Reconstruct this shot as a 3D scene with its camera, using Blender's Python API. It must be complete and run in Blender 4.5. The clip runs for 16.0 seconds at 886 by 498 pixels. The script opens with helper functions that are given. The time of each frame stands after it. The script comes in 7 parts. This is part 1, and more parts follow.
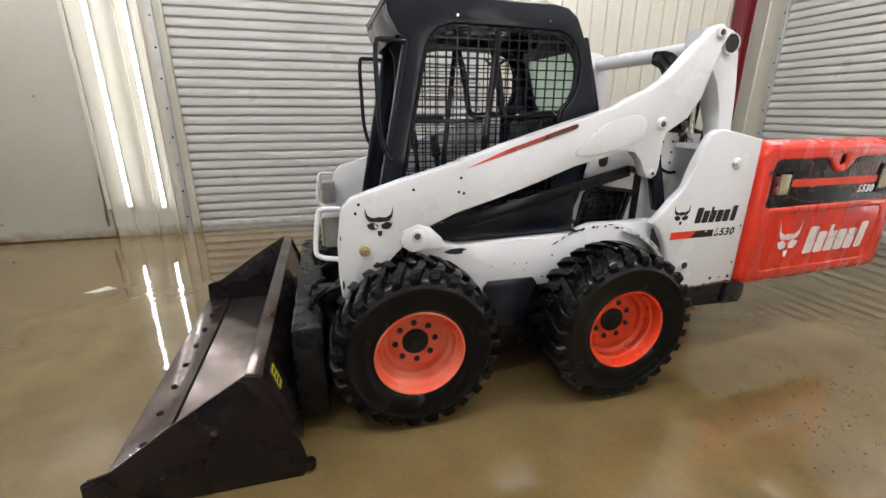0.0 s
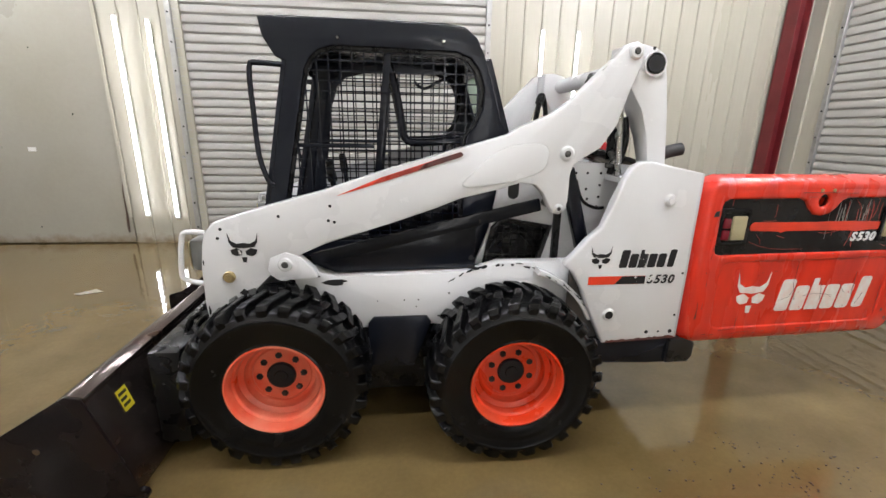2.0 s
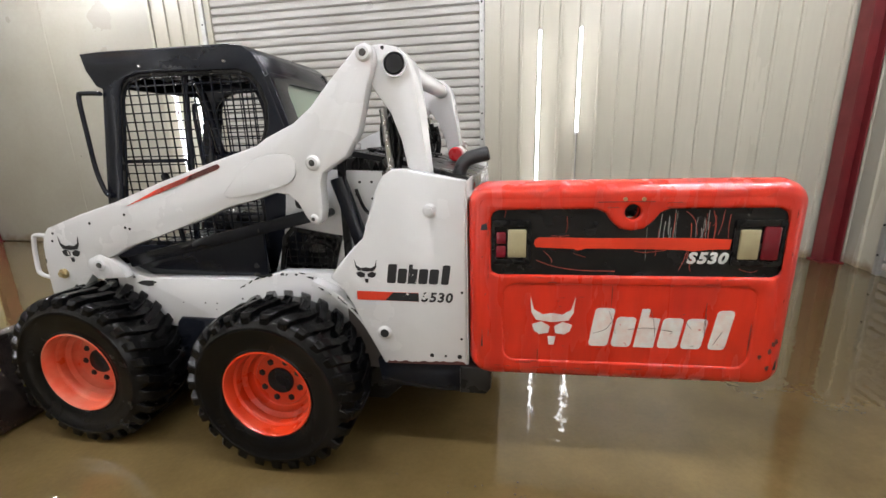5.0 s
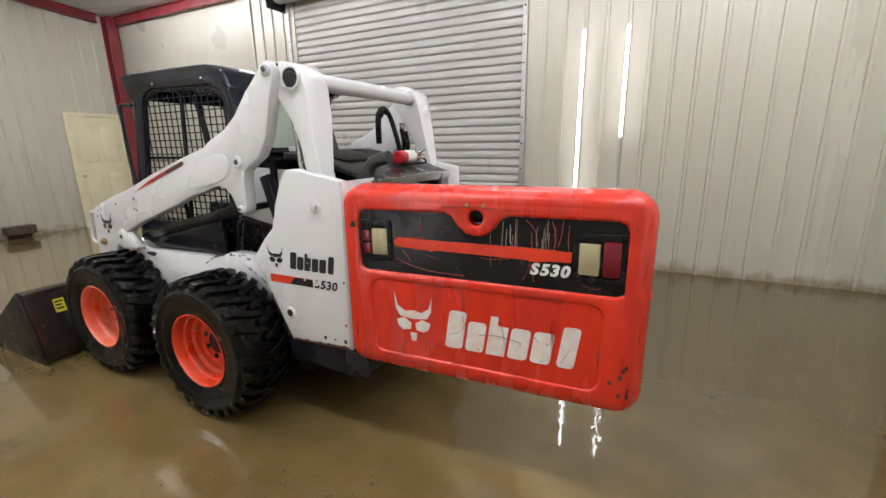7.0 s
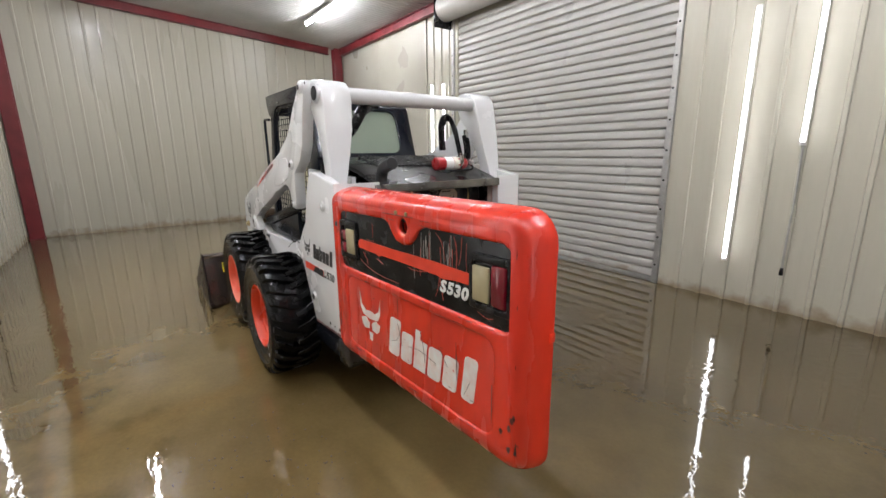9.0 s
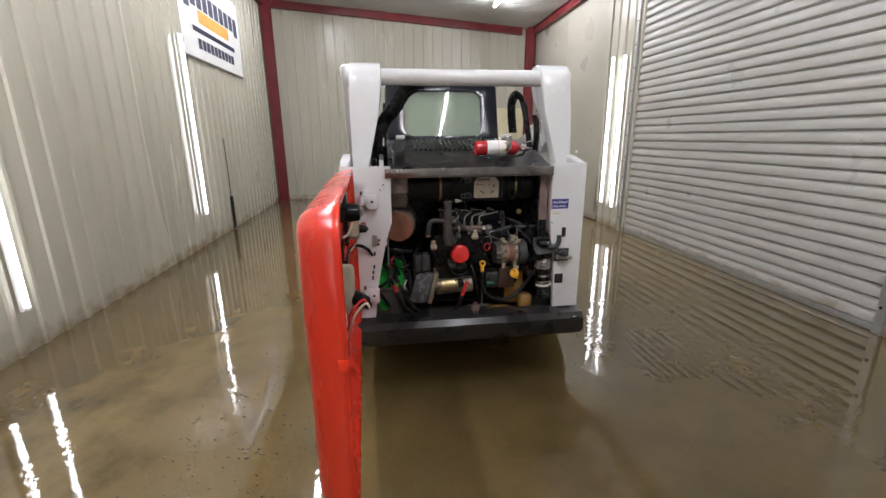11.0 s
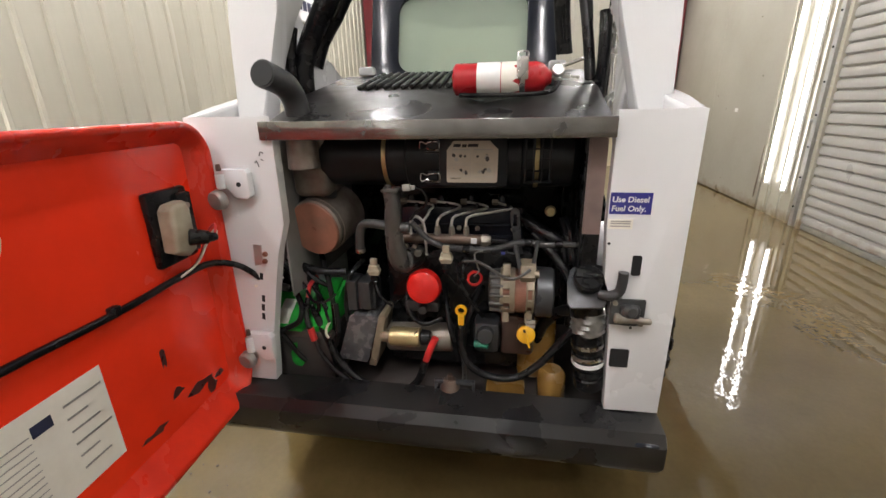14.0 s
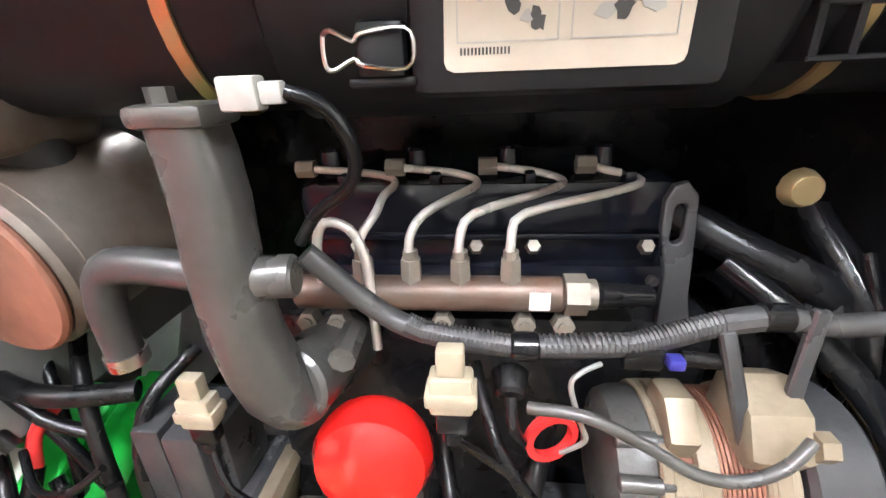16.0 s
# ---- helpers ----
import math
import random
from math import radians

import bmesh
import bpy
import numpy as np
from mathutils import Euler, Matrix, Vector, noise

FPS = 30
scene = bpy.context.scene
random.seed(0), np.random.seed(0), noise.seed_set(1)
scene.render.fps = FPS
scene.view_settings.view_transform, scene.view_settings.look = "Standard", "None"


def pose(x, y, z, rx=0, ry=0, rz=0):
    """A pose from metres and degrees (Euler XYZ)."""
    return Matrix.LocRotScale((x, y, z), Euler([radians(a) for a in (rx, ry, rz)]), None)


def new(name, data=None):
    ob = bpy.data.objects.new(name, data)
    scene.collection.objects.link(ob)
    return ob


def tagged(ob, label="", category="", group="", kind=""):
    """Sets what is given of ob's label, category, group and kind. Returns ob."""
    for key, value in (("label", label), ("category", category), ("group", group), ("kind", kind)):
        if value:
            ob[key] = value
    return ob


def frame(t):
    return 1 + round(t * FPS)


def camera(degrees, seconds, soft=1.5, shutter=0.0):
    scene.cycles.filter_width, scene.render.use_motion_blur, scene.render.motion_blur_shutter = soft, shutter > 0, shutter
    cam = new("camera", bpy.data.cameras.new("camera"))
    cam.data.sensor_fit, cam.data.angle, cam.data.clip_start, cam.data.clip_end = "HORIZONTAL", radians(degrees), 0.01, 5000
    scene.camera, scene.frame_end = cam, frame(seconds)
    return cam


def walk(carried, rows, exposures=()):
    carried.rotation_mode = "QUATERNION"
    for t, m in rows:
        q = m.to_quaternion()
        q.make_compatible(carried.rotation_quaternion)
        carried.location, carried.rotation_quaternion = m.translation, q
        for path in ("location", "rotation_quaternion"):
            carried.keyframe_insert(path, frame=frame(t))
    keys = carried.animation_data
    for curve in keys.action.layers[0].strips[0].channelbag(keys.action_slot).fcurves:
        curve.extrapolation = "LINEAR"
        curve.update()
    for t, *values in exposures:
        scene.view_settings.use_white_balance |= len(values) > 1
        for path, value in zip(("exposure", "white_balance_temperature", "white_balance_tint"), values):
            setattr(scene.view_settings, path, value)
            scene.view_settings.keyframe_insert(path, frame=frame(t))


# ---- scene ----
cam = camera(92.5, 16.0)
METRES, EYE, TILT, LEAN, TURN = 8.48, 1.5, 0.0, 0.0, -15.4
ROWS = [
    (0.0, 0.0, 0.0, 0.0, 0.06, -18.22, -0.19),
    (0.5, 0.0285, 0.0017, 0.0044, 2.19, -17.35, -0.3),
    (1.0, 0.0578, 0.0033, 0.0038, 5.18, -18.56, -1.13),
    (1.5, 0.0816, 0.0134, 0.0028, 7.13, -17.7, -1.52),
    (2.0, 0.102, 0.0281, 0.0042, 9.08, -15.93, -0.97),
    (2.5, 0.1298, 0.038, 0.004, 10.7, -15.66, -0.46),
    (3.0, 0.1567, 0.0503, 0.0032, 12.76, -15.13, -0.56),
    (3.5, 0.1868, 0.0615, 0.0027, 15.51, -14.31, 0.14),
    (4.0, 0.2204, 0.0679, 0.0013, 19.49, -15.03, 0.06),
    (4.5, 0.2527, 0.081, 0.0017, 21.95, -14.43, 0.61),
    (5.0, 0.2863, 0.0911, 0.0026, 25.06, -14.59, 1.5),
    (7.5, 0.4242, 0.1685, 0.0005, 46.46, -13.7, 1.04),
    (8.0, 0.4455, 0.1933, -0.0002, 52.99, -13.49, 1.46),
    (8.5, 0.4626, 0.2193, 0.0002, 61.0, -13.38, 0.69),
    (9.0, 0.4697, 0.2513, 0.0006, 68.43, -12.87, 0.56),
    (9.5, 0.4792, 0.2846, 0.0003, 76.38, -13.52, 0.5),
    (10.0, 0.4787, 0.3154, -0.0001, 83.36, -14.08, 0.74),
    (12.5, 0.4112, 0.4462, -0.0029, 110.82, -15.85, 0.11),
    (13.0, 0.3776, 0.4419, -0.0058, 111.23, -16.26, 0.67),
    (13.5, 0.3413, 0.4348, -0.0107, 113.08, -18.01, 1.43),
    (14.0, 0.304, 0.4231, -0.0152, 114.82, -18.9, 1.21),
    (14.5, 0.2707, 0.4055, -0.0211, 113.13, -19.24, 2.04),
    (15.0, 0.2436, 0.3927, -0.0302, 113.05, -20.64, 2.17),
    (15.5, 0.2211, 0.3845, -0.0368, 113.41, -21.88, 2.14),
    (16.0, 0.2067, 0.3761, -0.04, 110.69, -22.66, 2.09),
]
walk(cam, [(t, pose(0, 0, EYE, TILT, LEAN, TURN) @ pose(METRES * x, METRES * y, METRES * z, 90 + pitch, roll, yaw)) for t, x, y, z, yaw, pitch, roll in ROWS],
     exposures=[(t, stops, kelvin, 10) for t, stops, kelvin in ((0, -0.03, 6500), (4.0, -0.08, 6500), (5.0, -0.20, 6560), (8.5, -0.23, 6520), (9.5, -0.32, 6500), (10.5, -0.32, 6500), (12.5, -0.20, 6500), (13.5, 0.02, 6600), (14.0, 0.10, 6900), (14.5, 0.24, 7100), (15.0, 0.92, 7100), (15.3, 1.45, 6900), (15.6, 1.93, 6400), (16.0, 2.04, 6350))])

# ---------------- world and exposure ----------------
world = bpy.data.worlds.new("world")
scene.world = world
world.use_nodes = True
world.node_tree.nodes["Background"].inputs[0].default_value = (0.6, 0.62, 0.66, 1)
world.node_tree.nodes["Background"].inputs[1].default_value = 0.05
TUBE = 15.5

# ---------------- materials ----------------


def mat(name, color, rough=0.5, metal=0.0, color2=None, scale=6.0, amount=0.5, bump=0.0, bscale=60.0, rvar=0.12, coat=0.0, spec=0.5,
        chips=None, chip_at=0.66, stretch=(1, 1, 1), island=0.0, chip_scale=9.0, grain_by=0.10, splash=False):
    """A surface with broad stains, fine grain, uneven gloss, relief and, where chips are given, flaked spots of another colour."""
    m = bpy.data.materials.new(name)
    m.use_nodes = True
    n, l = m.node_tree.nodes, m.node_tree.links
    b = n["Principled BSDF"]
    geo = n.new("ShaderNodeNewGeometry")
    mp = n.new("ShaderNodeMapping")
    mp.inputs["Scale"].default_value = stretch
    l.new(geo.outputs["Position"], mp.inputs["Vector"])
    big = n.new("ShaderNodeTexNoise")
    big.inputs["Scale"].default_value, big.inputs["Detail"].default_value = scale, 6
    fine = n.new("ShaderNodeTexNoise")
    fine.inputs["Scale"].default_value, fine.inputs["Detail"].default_value = bscale, 4
    l.new(mp.outputs[0], big.inputs["Vector"])
    l.new(mp.outputs[0], fine.inputs["Vector"])
    if color2 is None:
        color2 = tuple(c * 0.72 for c in color)
    ramp = n.new("ShaderNodeValToRGB")
    ramp.color_ramp.elements[0].position, ramp.color_ramp.elements[1].position = 0.35, 0.7
    ramp.color_ramp.elements[0].color, ramp.color_ramp.elements[1].color = (0, 0, 0, 1), (amount,) * 3 + (1,)
    l.new(big.outputs["Fac"], ramp.inputs[0])
    mix = n.new("ShaderNodeMixRGB")
    mix.inputs[1].default_value, mix.inputs[2].default_value = (*color, 1), (*color2, 1)
    l.new(ramp.outputs[0], mix.inputs[0])
    out = mix.outputs[0]
    grain = n.new("ShaderNodeMixRGB")
    grain.blend_type = "MULTIPLY"
    grain.inputs[0].default_value = grain_by
    l.new(out, grain.inputs[1])
    l.new(fine.outputs["Fac"], grain.inputs[2])
    gain = n.new("ShaderNodeMixRGB")
    gain.blend_type, gain.inputs[0].default_value, gain.inputs[2].default_value = "MULTIPLY", 1.0, (1 + grain_by / 2,) * 3 + (1,)
    l.new(grain.outputs[0], gain.inputs[1])
    out = gain.outputs[0]
    if island:
        hv = n.new("ShaderNodeHueSaturation")
        oi = n.new("ShaderNodeObjectInfo")
        mr = n.new("ShaderNodeMapRange")
        mr.inputs[3].default_value, mr.inputs[4].default_value = 1 - island, 1 + island
        l.new(oi.outputs["Random"], mr.inputs[0])
        l.new(mr.outputs[0], hv.inputs["Value"])
        l.new(out, hv.inputs["Color"])
        out = hv.outputs[0]
    if chips:
        vor = n.new("ShaderNodeTexNoise")
        vor.inputs["Scale"].default_value, vor.inputs["Detail"].default_value = chip_scale, 8
        vor.inputs["Roughness"].default_value = 0.62
        l.new(geo.outputs["Position"], vor.inputs["Vector"])
        st = n.new("ShaderNodeMapRange")
        st.inputs[1].default_value, st.inputs[2].default_value = chip_at, chip_at + 0.012
        l.new(vor.outputs["Fac"], st.inputs[0])
        mc = n.new("ShaderNodeMixRGB")
        mc.inputs[2].default_value = (*chips, 1)
        l.new(st.outputs[0], mc.inputs[0])
        l.new(out, mc.inputs[1])
        out = mc.outputs[0]
    if splash:
        # mud thrown up from the floor, ragged along its top, and thin rust runs
        sp, sx, ma, mr = n.new("ShaderNodeTexNoise"), n.new("ShaderNodeSeparateXYZ"), n.new("ShaderNodeMath"), n.new("ShaderNodeMapRange")
        sp.inputs["Scale"].default_value, sp.inputs["Detail"].default_value = 7.0, 8
        l.new(geo.outputs["Position"], sp.inputs["Vector"])
        l.new(geo.outputs["Position"], sx.inputs[0])
        ma.operation, ma.inputs[1].default_value = "MULTIPLY_ADD", 0.34
        l.new(sp.outputs["Fac"], ma.inputs[0])
        l.new(sx.outputs[2], ma.inputs[2])
        mr.inputs[1].default_value, mr.inputs[2].default_value, mr.inputs[3].default_value, mr.inputs[4].default_value = 0.17, 0.30, 0.75, 0.0
        l.new(ma.outputs[0], mr.inputs[0])
        ms = n.new("ShaderNodeMixRGB")
        ms.inputs[2].default_value = (0.17, 0.115, 0.055, 1)
        l.new(mr.outputs[0], ms.inputs[0])
        l.new(out, ms.inputs[1])
        out = ms.outputs[0]
    l.new(out, b.inputs["Base Color"])
    rr = n.new("ShaderNodeMapRange")
    rr.inputs[1].default_value, rr.inputs[2].default_value = 0.3, 0.7
    rr.inputs[3].default_value, rr.inputs[4].default_value = max(0.02, rough - rvar), min(1, rough + rvar)
    l.new(big.outputs["Fac"], rr.inputs[0])
    l.new(rr.outputs[0], b.inputs["Roughness"])
    b.inputs["Metallic"].default_value = metal
    b.inputs["Specular IOR Level"].default_value = spec
    b.inputs["Coat Weight"].default_value, b.inputs["Coat Roughness"].default_value = coat, 0.08
    if bump:
        bn = n.new("ShaderNodeBump")
        bn.inputs["Strength"].default_value, bn.inputs["Distance"].default_value = bump, 0.004
        l.new(fine.outputs["Fac"], bn.inputs["Height"])
        l.new(bn.outputs[0], b.inputs["Normal"])
    return m


def glow(name, color, strength):
    m = bpy.data.materials.new(name)
    m.use_nodes = True
    n, l = m.node_tree.nodes, m.node_tree.links
    n.remove(n["Principled BSDF"])
    e = n.new("ShaderNodeEmission")
    e.inputs[0].default_value, e.inputs[1].default_value = (*color, 1), strength
    l.new(e.outputs[0], n["Material Output"].inputs[0])
    return m


def glass_mat(name, color, rough=0.02):
    m = bpy.data.materials.new(name)
    m.use_nodes = True
    n, l = m.node_tree.nodes, m.node_tree.links
    n.remove(n["Principled BSDF"])
    tr, gl, mx, fr = n.new("ShaderNodeBsdfTransparent"), n.new("ShaderNodeBsdfGlossy"), n.new("ShaderNodeMixShader"), n.new("ShaderNodeFresnel")
    tr.inputs[0].default_value = (*color, 1)
    gl.inputs["Roughness"].default_value = rough
    fr.inputs[0].default_value = 1.5
    l.new(fr.outputs[0], mx.inputs[0])
    l.new(tr.outputs[0], mx.inputs[1])
    l.new(gl.outputs[0], mx.inputs[2])
    l.new(mx.outputs[0], n["Material Output"].inputs[0])
    return m


def haze_mat(name, clear, film, amount):
    """Old window glass under an even film of dirt that scatters light both ways."""
    m = glass_mat(name, clear, 0.03)
    n, l = m.node_tree.nodes, m.node_tree.links
    out = n["Material Output"]
    base = out.inputs[0].links[0].from_socket
    di, tl, ad, mx = n.new("ShaderNodeBsdfDiffuse"), n.new("ShaderNodeBsdfTranslucent"), n.new("ShaderNodeMixShader"), n.new("ShaderNodeMixShader")
    di.inputs[0].default_value = tl.inputs[0].default_value = (*film, 1)
    ad.inputs[0].default_value, mx.inputs[0].default_value = 0.5, amount
    l.new(di.outputs[0], ad.inputs[1])
    l.new(tl.outputs[0], ad.inputs[2])
    l.new(base, mx.inputs[1])
    l.new(ad.outputs[0], mx.inputs[2])
    l.new(mx.outputs[0], out.inputs[0])
    return m


def wet_floor():
    """Old trowelled concrete under a thin, uneven film of water."""
    m = bpy.data.materials.new("wet_concrete")
    m.use_nodes = True
    n, l = m.node_tree.nodes, m.node_tree.links
    b = n["Principled BSDF"]
    geo = n.new("ShaderNodeNewGeometry")

    def noise_at(scale, detail=6, rough=0.55):
        t = n.new("ShaderNodeTexNoise")
        t.inputs["Scale"].default_value, t.inputs["Detail"].default_value, t.inputs["Roughness"].default_value = scale, detail, rough
        l.new(geo.outputs["Position"], t.inputs["Vector"])
        return t.outputs["Fac"]

    stain, mid, fine, film = noise_at(0.7, 8), noise_at(3.5, 8), noise_at(45, 4), noise_at(0.9, 5)
    r1 = n.new("ShaderNodeValToRGB")
    e = r1.color_ramp.elements
    e[0].position, e[0].color = 0.28, (0.116, 0.078, 0.029, 1)
    e[1].position, e[1].color = 0.74, (0.198, 0.140, 0.060, 1)
    mid_e = e.new(0.5)
    mid_e.color = (0.152, 0.106, 0.043, 1)
    l.new(stain, r1.inputs[0])
    m1 = n.new("ShaderNodeMixRGB")
    m1.blend_type, m1.inputs[0].default_value = "OVERLAY", 0.34
    l.new(r1.outputs[0], m1.inputs[1])
    l.new(mid, m1.inputs[2])
    m2 = n.new("ShaderNodeMixRGB")
    m2.blend_type, m2.inputs[0].default_value = "OVERLAY", 0.14
    l.new(m1.outputs[0], m2.inputs[1])
    l.new(fine, m2.inputs[2])
    # ragged darker floor colour, east and south; also deepens shade under the loader
    sep, east_dark, jag = n.new("ShaderNodeSeparateXYZ"), n.new("ShaderNodeMapRange"), n.new("ShaderNodeMath")
    l.new(geo.outputs["Position"], sep.inputs[0])
    jag.operation, jag.inputs[1].default_value, jag.inputs[2].default_value = "MULTIPLY_ADD", 2.4, -1.2
    l.new(mid, jag.inputs[0])
    shift = n.new("ShaderNodeMath")
    l.new(sep.outputs[0], shift.inputs[0])
    l.new(jag.outputs[0], shift.inputs[1])
    east_dark.inputs[1].default_value, east_dark.inputs[2].default_value, east_dark.inputs[3].default_value, east_dark.inputs[4].default_value = 0.3, 2.0, 0.0, 1.0
    l.new(shift.outputs[0], east_dark.inputs[0])
    north, both_ways = n.new("ShaderNodeMapRange"), n.new("ShaderNodeMath")
    north.inputs[1].default_value, north.inputs[2].default_value = 1.5, 2.9
    l.new(sep.outputs[1], north.inputs[0])
    both_ways.operation = "MULTIPLY"
    l.new(east_dark.outputs[0], both_ways.inputs[0])
    l.new(north.outputs[0], both_ways.inputs[1])
    south, shift2, most = n.new("ShaderNodeMapRange"), n.new("ShaderNodeMath"), n.new("ShaderNodeMath")
    l.new(sep.outputs[1], shift2.inputs[0])
    l.new(jag.outputs[0], shift2.inputs[1])
    south.inputs[1].default_value, south.inputs[2].default_value, south.inputs[3].default_value, south.inputs[4].default_value = -0.1, 0.8, 0.9, 0.0
    l.new(shift2.outputs[0], south.inputs[0])
    most.operation = "MAXIMUM"
    l.new(both_ways.outputs[0], most.inputs[0])
    l.new(south.outputs[0], most.inputs[1])
    m3 = n.new("ShaderNodeMixRGB")
    m3.blend_type, m3.inputs[2].default_value = "MULTIPLY", (0.53, 0.53, 0.52, 1)
    l.new(most.outputs[0], m3.inputs[0])
    l.new(m2.outputs[0], m3.inputs[1])
    l.new(m3.outputs[0], b.inputs["Base Color"])
    rr = n.new("ShaderNodeMapRange")
    rr.inputs[1].default_value, rr.inputs[2].default_value, rr.inputs[3].default_value, rr.inputs[4].default_value = 0.45, 0.75, 0.022, 0.05
    l.new(film, rr.inputs[0])
    # patches that have begun to dry
    dry, total = n.new("ShaderNodeMapRange"), n.new("ShaderNodeMath")
    dry.inputs[1].default_value, dry.inputs[2].default_value, dry.inputs[3].default_value, dry.inputs[4].default_value = 0.65, 0.74, 0.0, 0.07
    l.new(noise_at(0.55, 7, 0.6), dry.inputs[0])
    l.new(rr.outputs[0], total.inputs[0])
    l.new(dry.outputs[0], total.inputs[1])
    l.new(total.outputs[0], b.inputs["Roughness"])
    b.inputs["IOR"].default_value = 1.45
    b.inputs["Specular IOR Level"].default_value = 0.5
    # the film of water over the concrete
    b.inputs["Coat Weight"].default_value, b.inputs["Coat Roughness"].default_value, b.inputs["Coat IOR"].default_value = 0.7, 0.034, 1.33
    # ripples of the water and a few dry grains
    rip = noise_at(16.0, 2, 0.5)
    bn = n.new("ShaderNodeBump")
    bn.inputs["Distance"].default_value = 0.006
    ruffle = n.new("ShaderNodeMapRange")
    ruffle.inputs[1].default_value, ruffle.inputs[2].default_value, ruffle.inputs[3].default_value, ruffle.inputs[4].default_value = 0.42, 0.62, 0.014, 0.30
    l.new(noise_at(1.7, 6, 0.6), ruffle.inputs[0])
    l.new(ruffle.outputs[0], bn.inputs["Strength"])
    l.new(rip, bn.inputs["Height"])
    bf = n.new("ShaderNodeBump")
    bf.inputs["Strength"].default_value, bf.inputs["Distance"].default_value = 0.008, 0.002
    l.new(fine, bf.inputs["Height"])
    l.new(bn.outputs[0], bf.inputs["Normal"])
    l.new(bf.outputs[0], b.inputs["Normal"])
    l.new(bf.outputs[0], b.inputs["Coat Normal"])
    return m


M_FLOOR = wet_floor()
M_WALL = mat("cream_wall_steel", (0.425, 0.406, 0.333), 0.30, color2=(0.345, 0.318, 0.242), scale=0.8, amount=0.22, bump=0.04, bscale=25, stretch=(1, 1, 0.12), island=0.02, splash=True)
M_SHEET = mat("grey_liner_sheet", (0.345, 0.33, 0.28), 0.36, color2=(0.29, 0.27, 0.21), scale=1.0, amount=0.7, bump=0.05, bscale=20, splash=True)
M_SLAT = mat("white_door_steel", (0.385, 0.375, 0.35), 0.33, color2=(0.32, 0.30, 0.265), scale=2.2, amount=0.4, bump=0.03, bscale=40, rvar=0.06, island=0.018, splash=True)
M_ROOF = mat("roof_steel", (0.44, 0.44, 0.42), 0.4, metal=0.1, scale=1.2, amount=0.5)
M_REDSTEEL = mat("red_oxide_steel", (0.16, 0.014, 0.018), 0.42, color2=(0.10, 0.012, 0.014), scale=4, amount=0.7, bump=0.06)
M_GALV = mat("galvanised_steel", (0.42, 0.42, 0.40), 0.45, metal=0.7, scale=14, amount=0.5, bump=0.05)
M_DOORPAINT = mat("cream_door_paint", (0.66, 0.60, 0.40), 0.45, scale=3, amount=0.4)
M_WHITE = mat("white_machine_paint", grain_by=0.03, color=(0.70, 0.705, 0.715), rough=0.24, color2=(0.64, 0.64, 0.64), scale=2.4, amount=0.3, bump=0.015, bscale=30, rvar=0.06, coat=0.4, chips=(0.05, 0.045, 0.04), chip_at=0.775)
M_BLACK = mat("black_machine_paint", (0.0065, 0.008, 0.0135), 0.17, color2=(0.012, 0.014, 0.018), scale=5, amount=0.5, bump=0.05, bscale=60, rvar=0.07, coat=0.08, spec=0.26)
M_MATTE = mat("dark_engine_plastic", (0.0055, 0.006, 0.007), 0.26, color2=(0.013, 0.012, 0.011), scale=12, amount=0.6, bump=0.08, spec=0.25)
M_ORANGE = mat("orange_rim_paint", (0.68, 0.042, 0.009), 0.30, color2=(0.60, 0.075, 0.03), scale=7, amount=0.7, bump=0.05, bscale=40, coat=0.25)
M_ORANGEPALE = mat("faded_orange_rim_paint", (0.70, 0.072, 0.025), 0.36, color2=(0.74, 0.24, 0.15), scale=6, amount=0.9, bump=0.05, bscale=40, coat=0.15)
M_RED = mat("red_orange_gate_paint", (0.70, 0.034, 0.014), 0.26, color2=(0.50, 0.022, 0.012), scale=4.5, amount=0.75, bump=0.04, bscale=30, rvar=0.08, coat=0.35, chips=(0.14, 0.014, 0.01), chip_at=0.70, stretch=(2.2, 2.2, 0.55), chip_scale=13)
# gate red raised in colour, in place of stronger light on the inner face
M_REDIN = mat("clean_red_gate_paint", (0.850, 0.0399, 0.0136), 0.24, color2=(0.78, 0.036, 0.014), scale=3, amount=0.4, bump=0.03, bscale=30, rvar=0.06, coat=0.3)
M_DECALDARK = mat("dark_red_decal", (0.06, 0.018, 0.018), 0.35, color2=(0.14, 0.03, 0.02), scale=20, amount=0.7)
M_DECALFADED = mat("faded_red_decal", (0.36, 0.035, 0.02), 0.35, color2=(0.22, 0.03, 0.02), scale=14, amount=0.8)
M_DECALRED = mat("orange_decal", (0.70, 0.045, 0.015), 0.4, scale=12, amount=0.5)
M_HOOD = mat("dusty_black_hood_paint", (0.011, 0.011, 0.012), 0.30, color2=(0.024, 0.022, 0.020), scale=6, amount=0.7, bump=0.05, bscale=70, rvar=0.12, spec=0.32)
M_TYRE = mat("wet_tyre_rubber", (0.0028, 0.0030, 0.0036), 0.22, color2=(0.006, 0.0058, 0.0055), scale=9, amount=0.6, bump=0.14, bscale=45, rvar=0.09, spec=0.21)
M_STEEL = mat("worn_bucket_steel", (0.22, 0.19, 0.18), 0.17, metal=0.85, color2=(0.08, 0.045, 0.03), scale=4, amount=0.9, bump=0.15, bscale=50)
M_BUCKET = mat("bucket_paint", (0.005, 0.0052, 0.0075), 0.26, color2=(0.020, 0.010, 0.007), scale=2.6, amount=0.65, bump=0.1, bscale=60, spec=0.25)
M_CHROME = mat("bright_steel", (0.55, 0.54, 0.52), 0.25, metal=1.0, scale=20, amount=0.4)
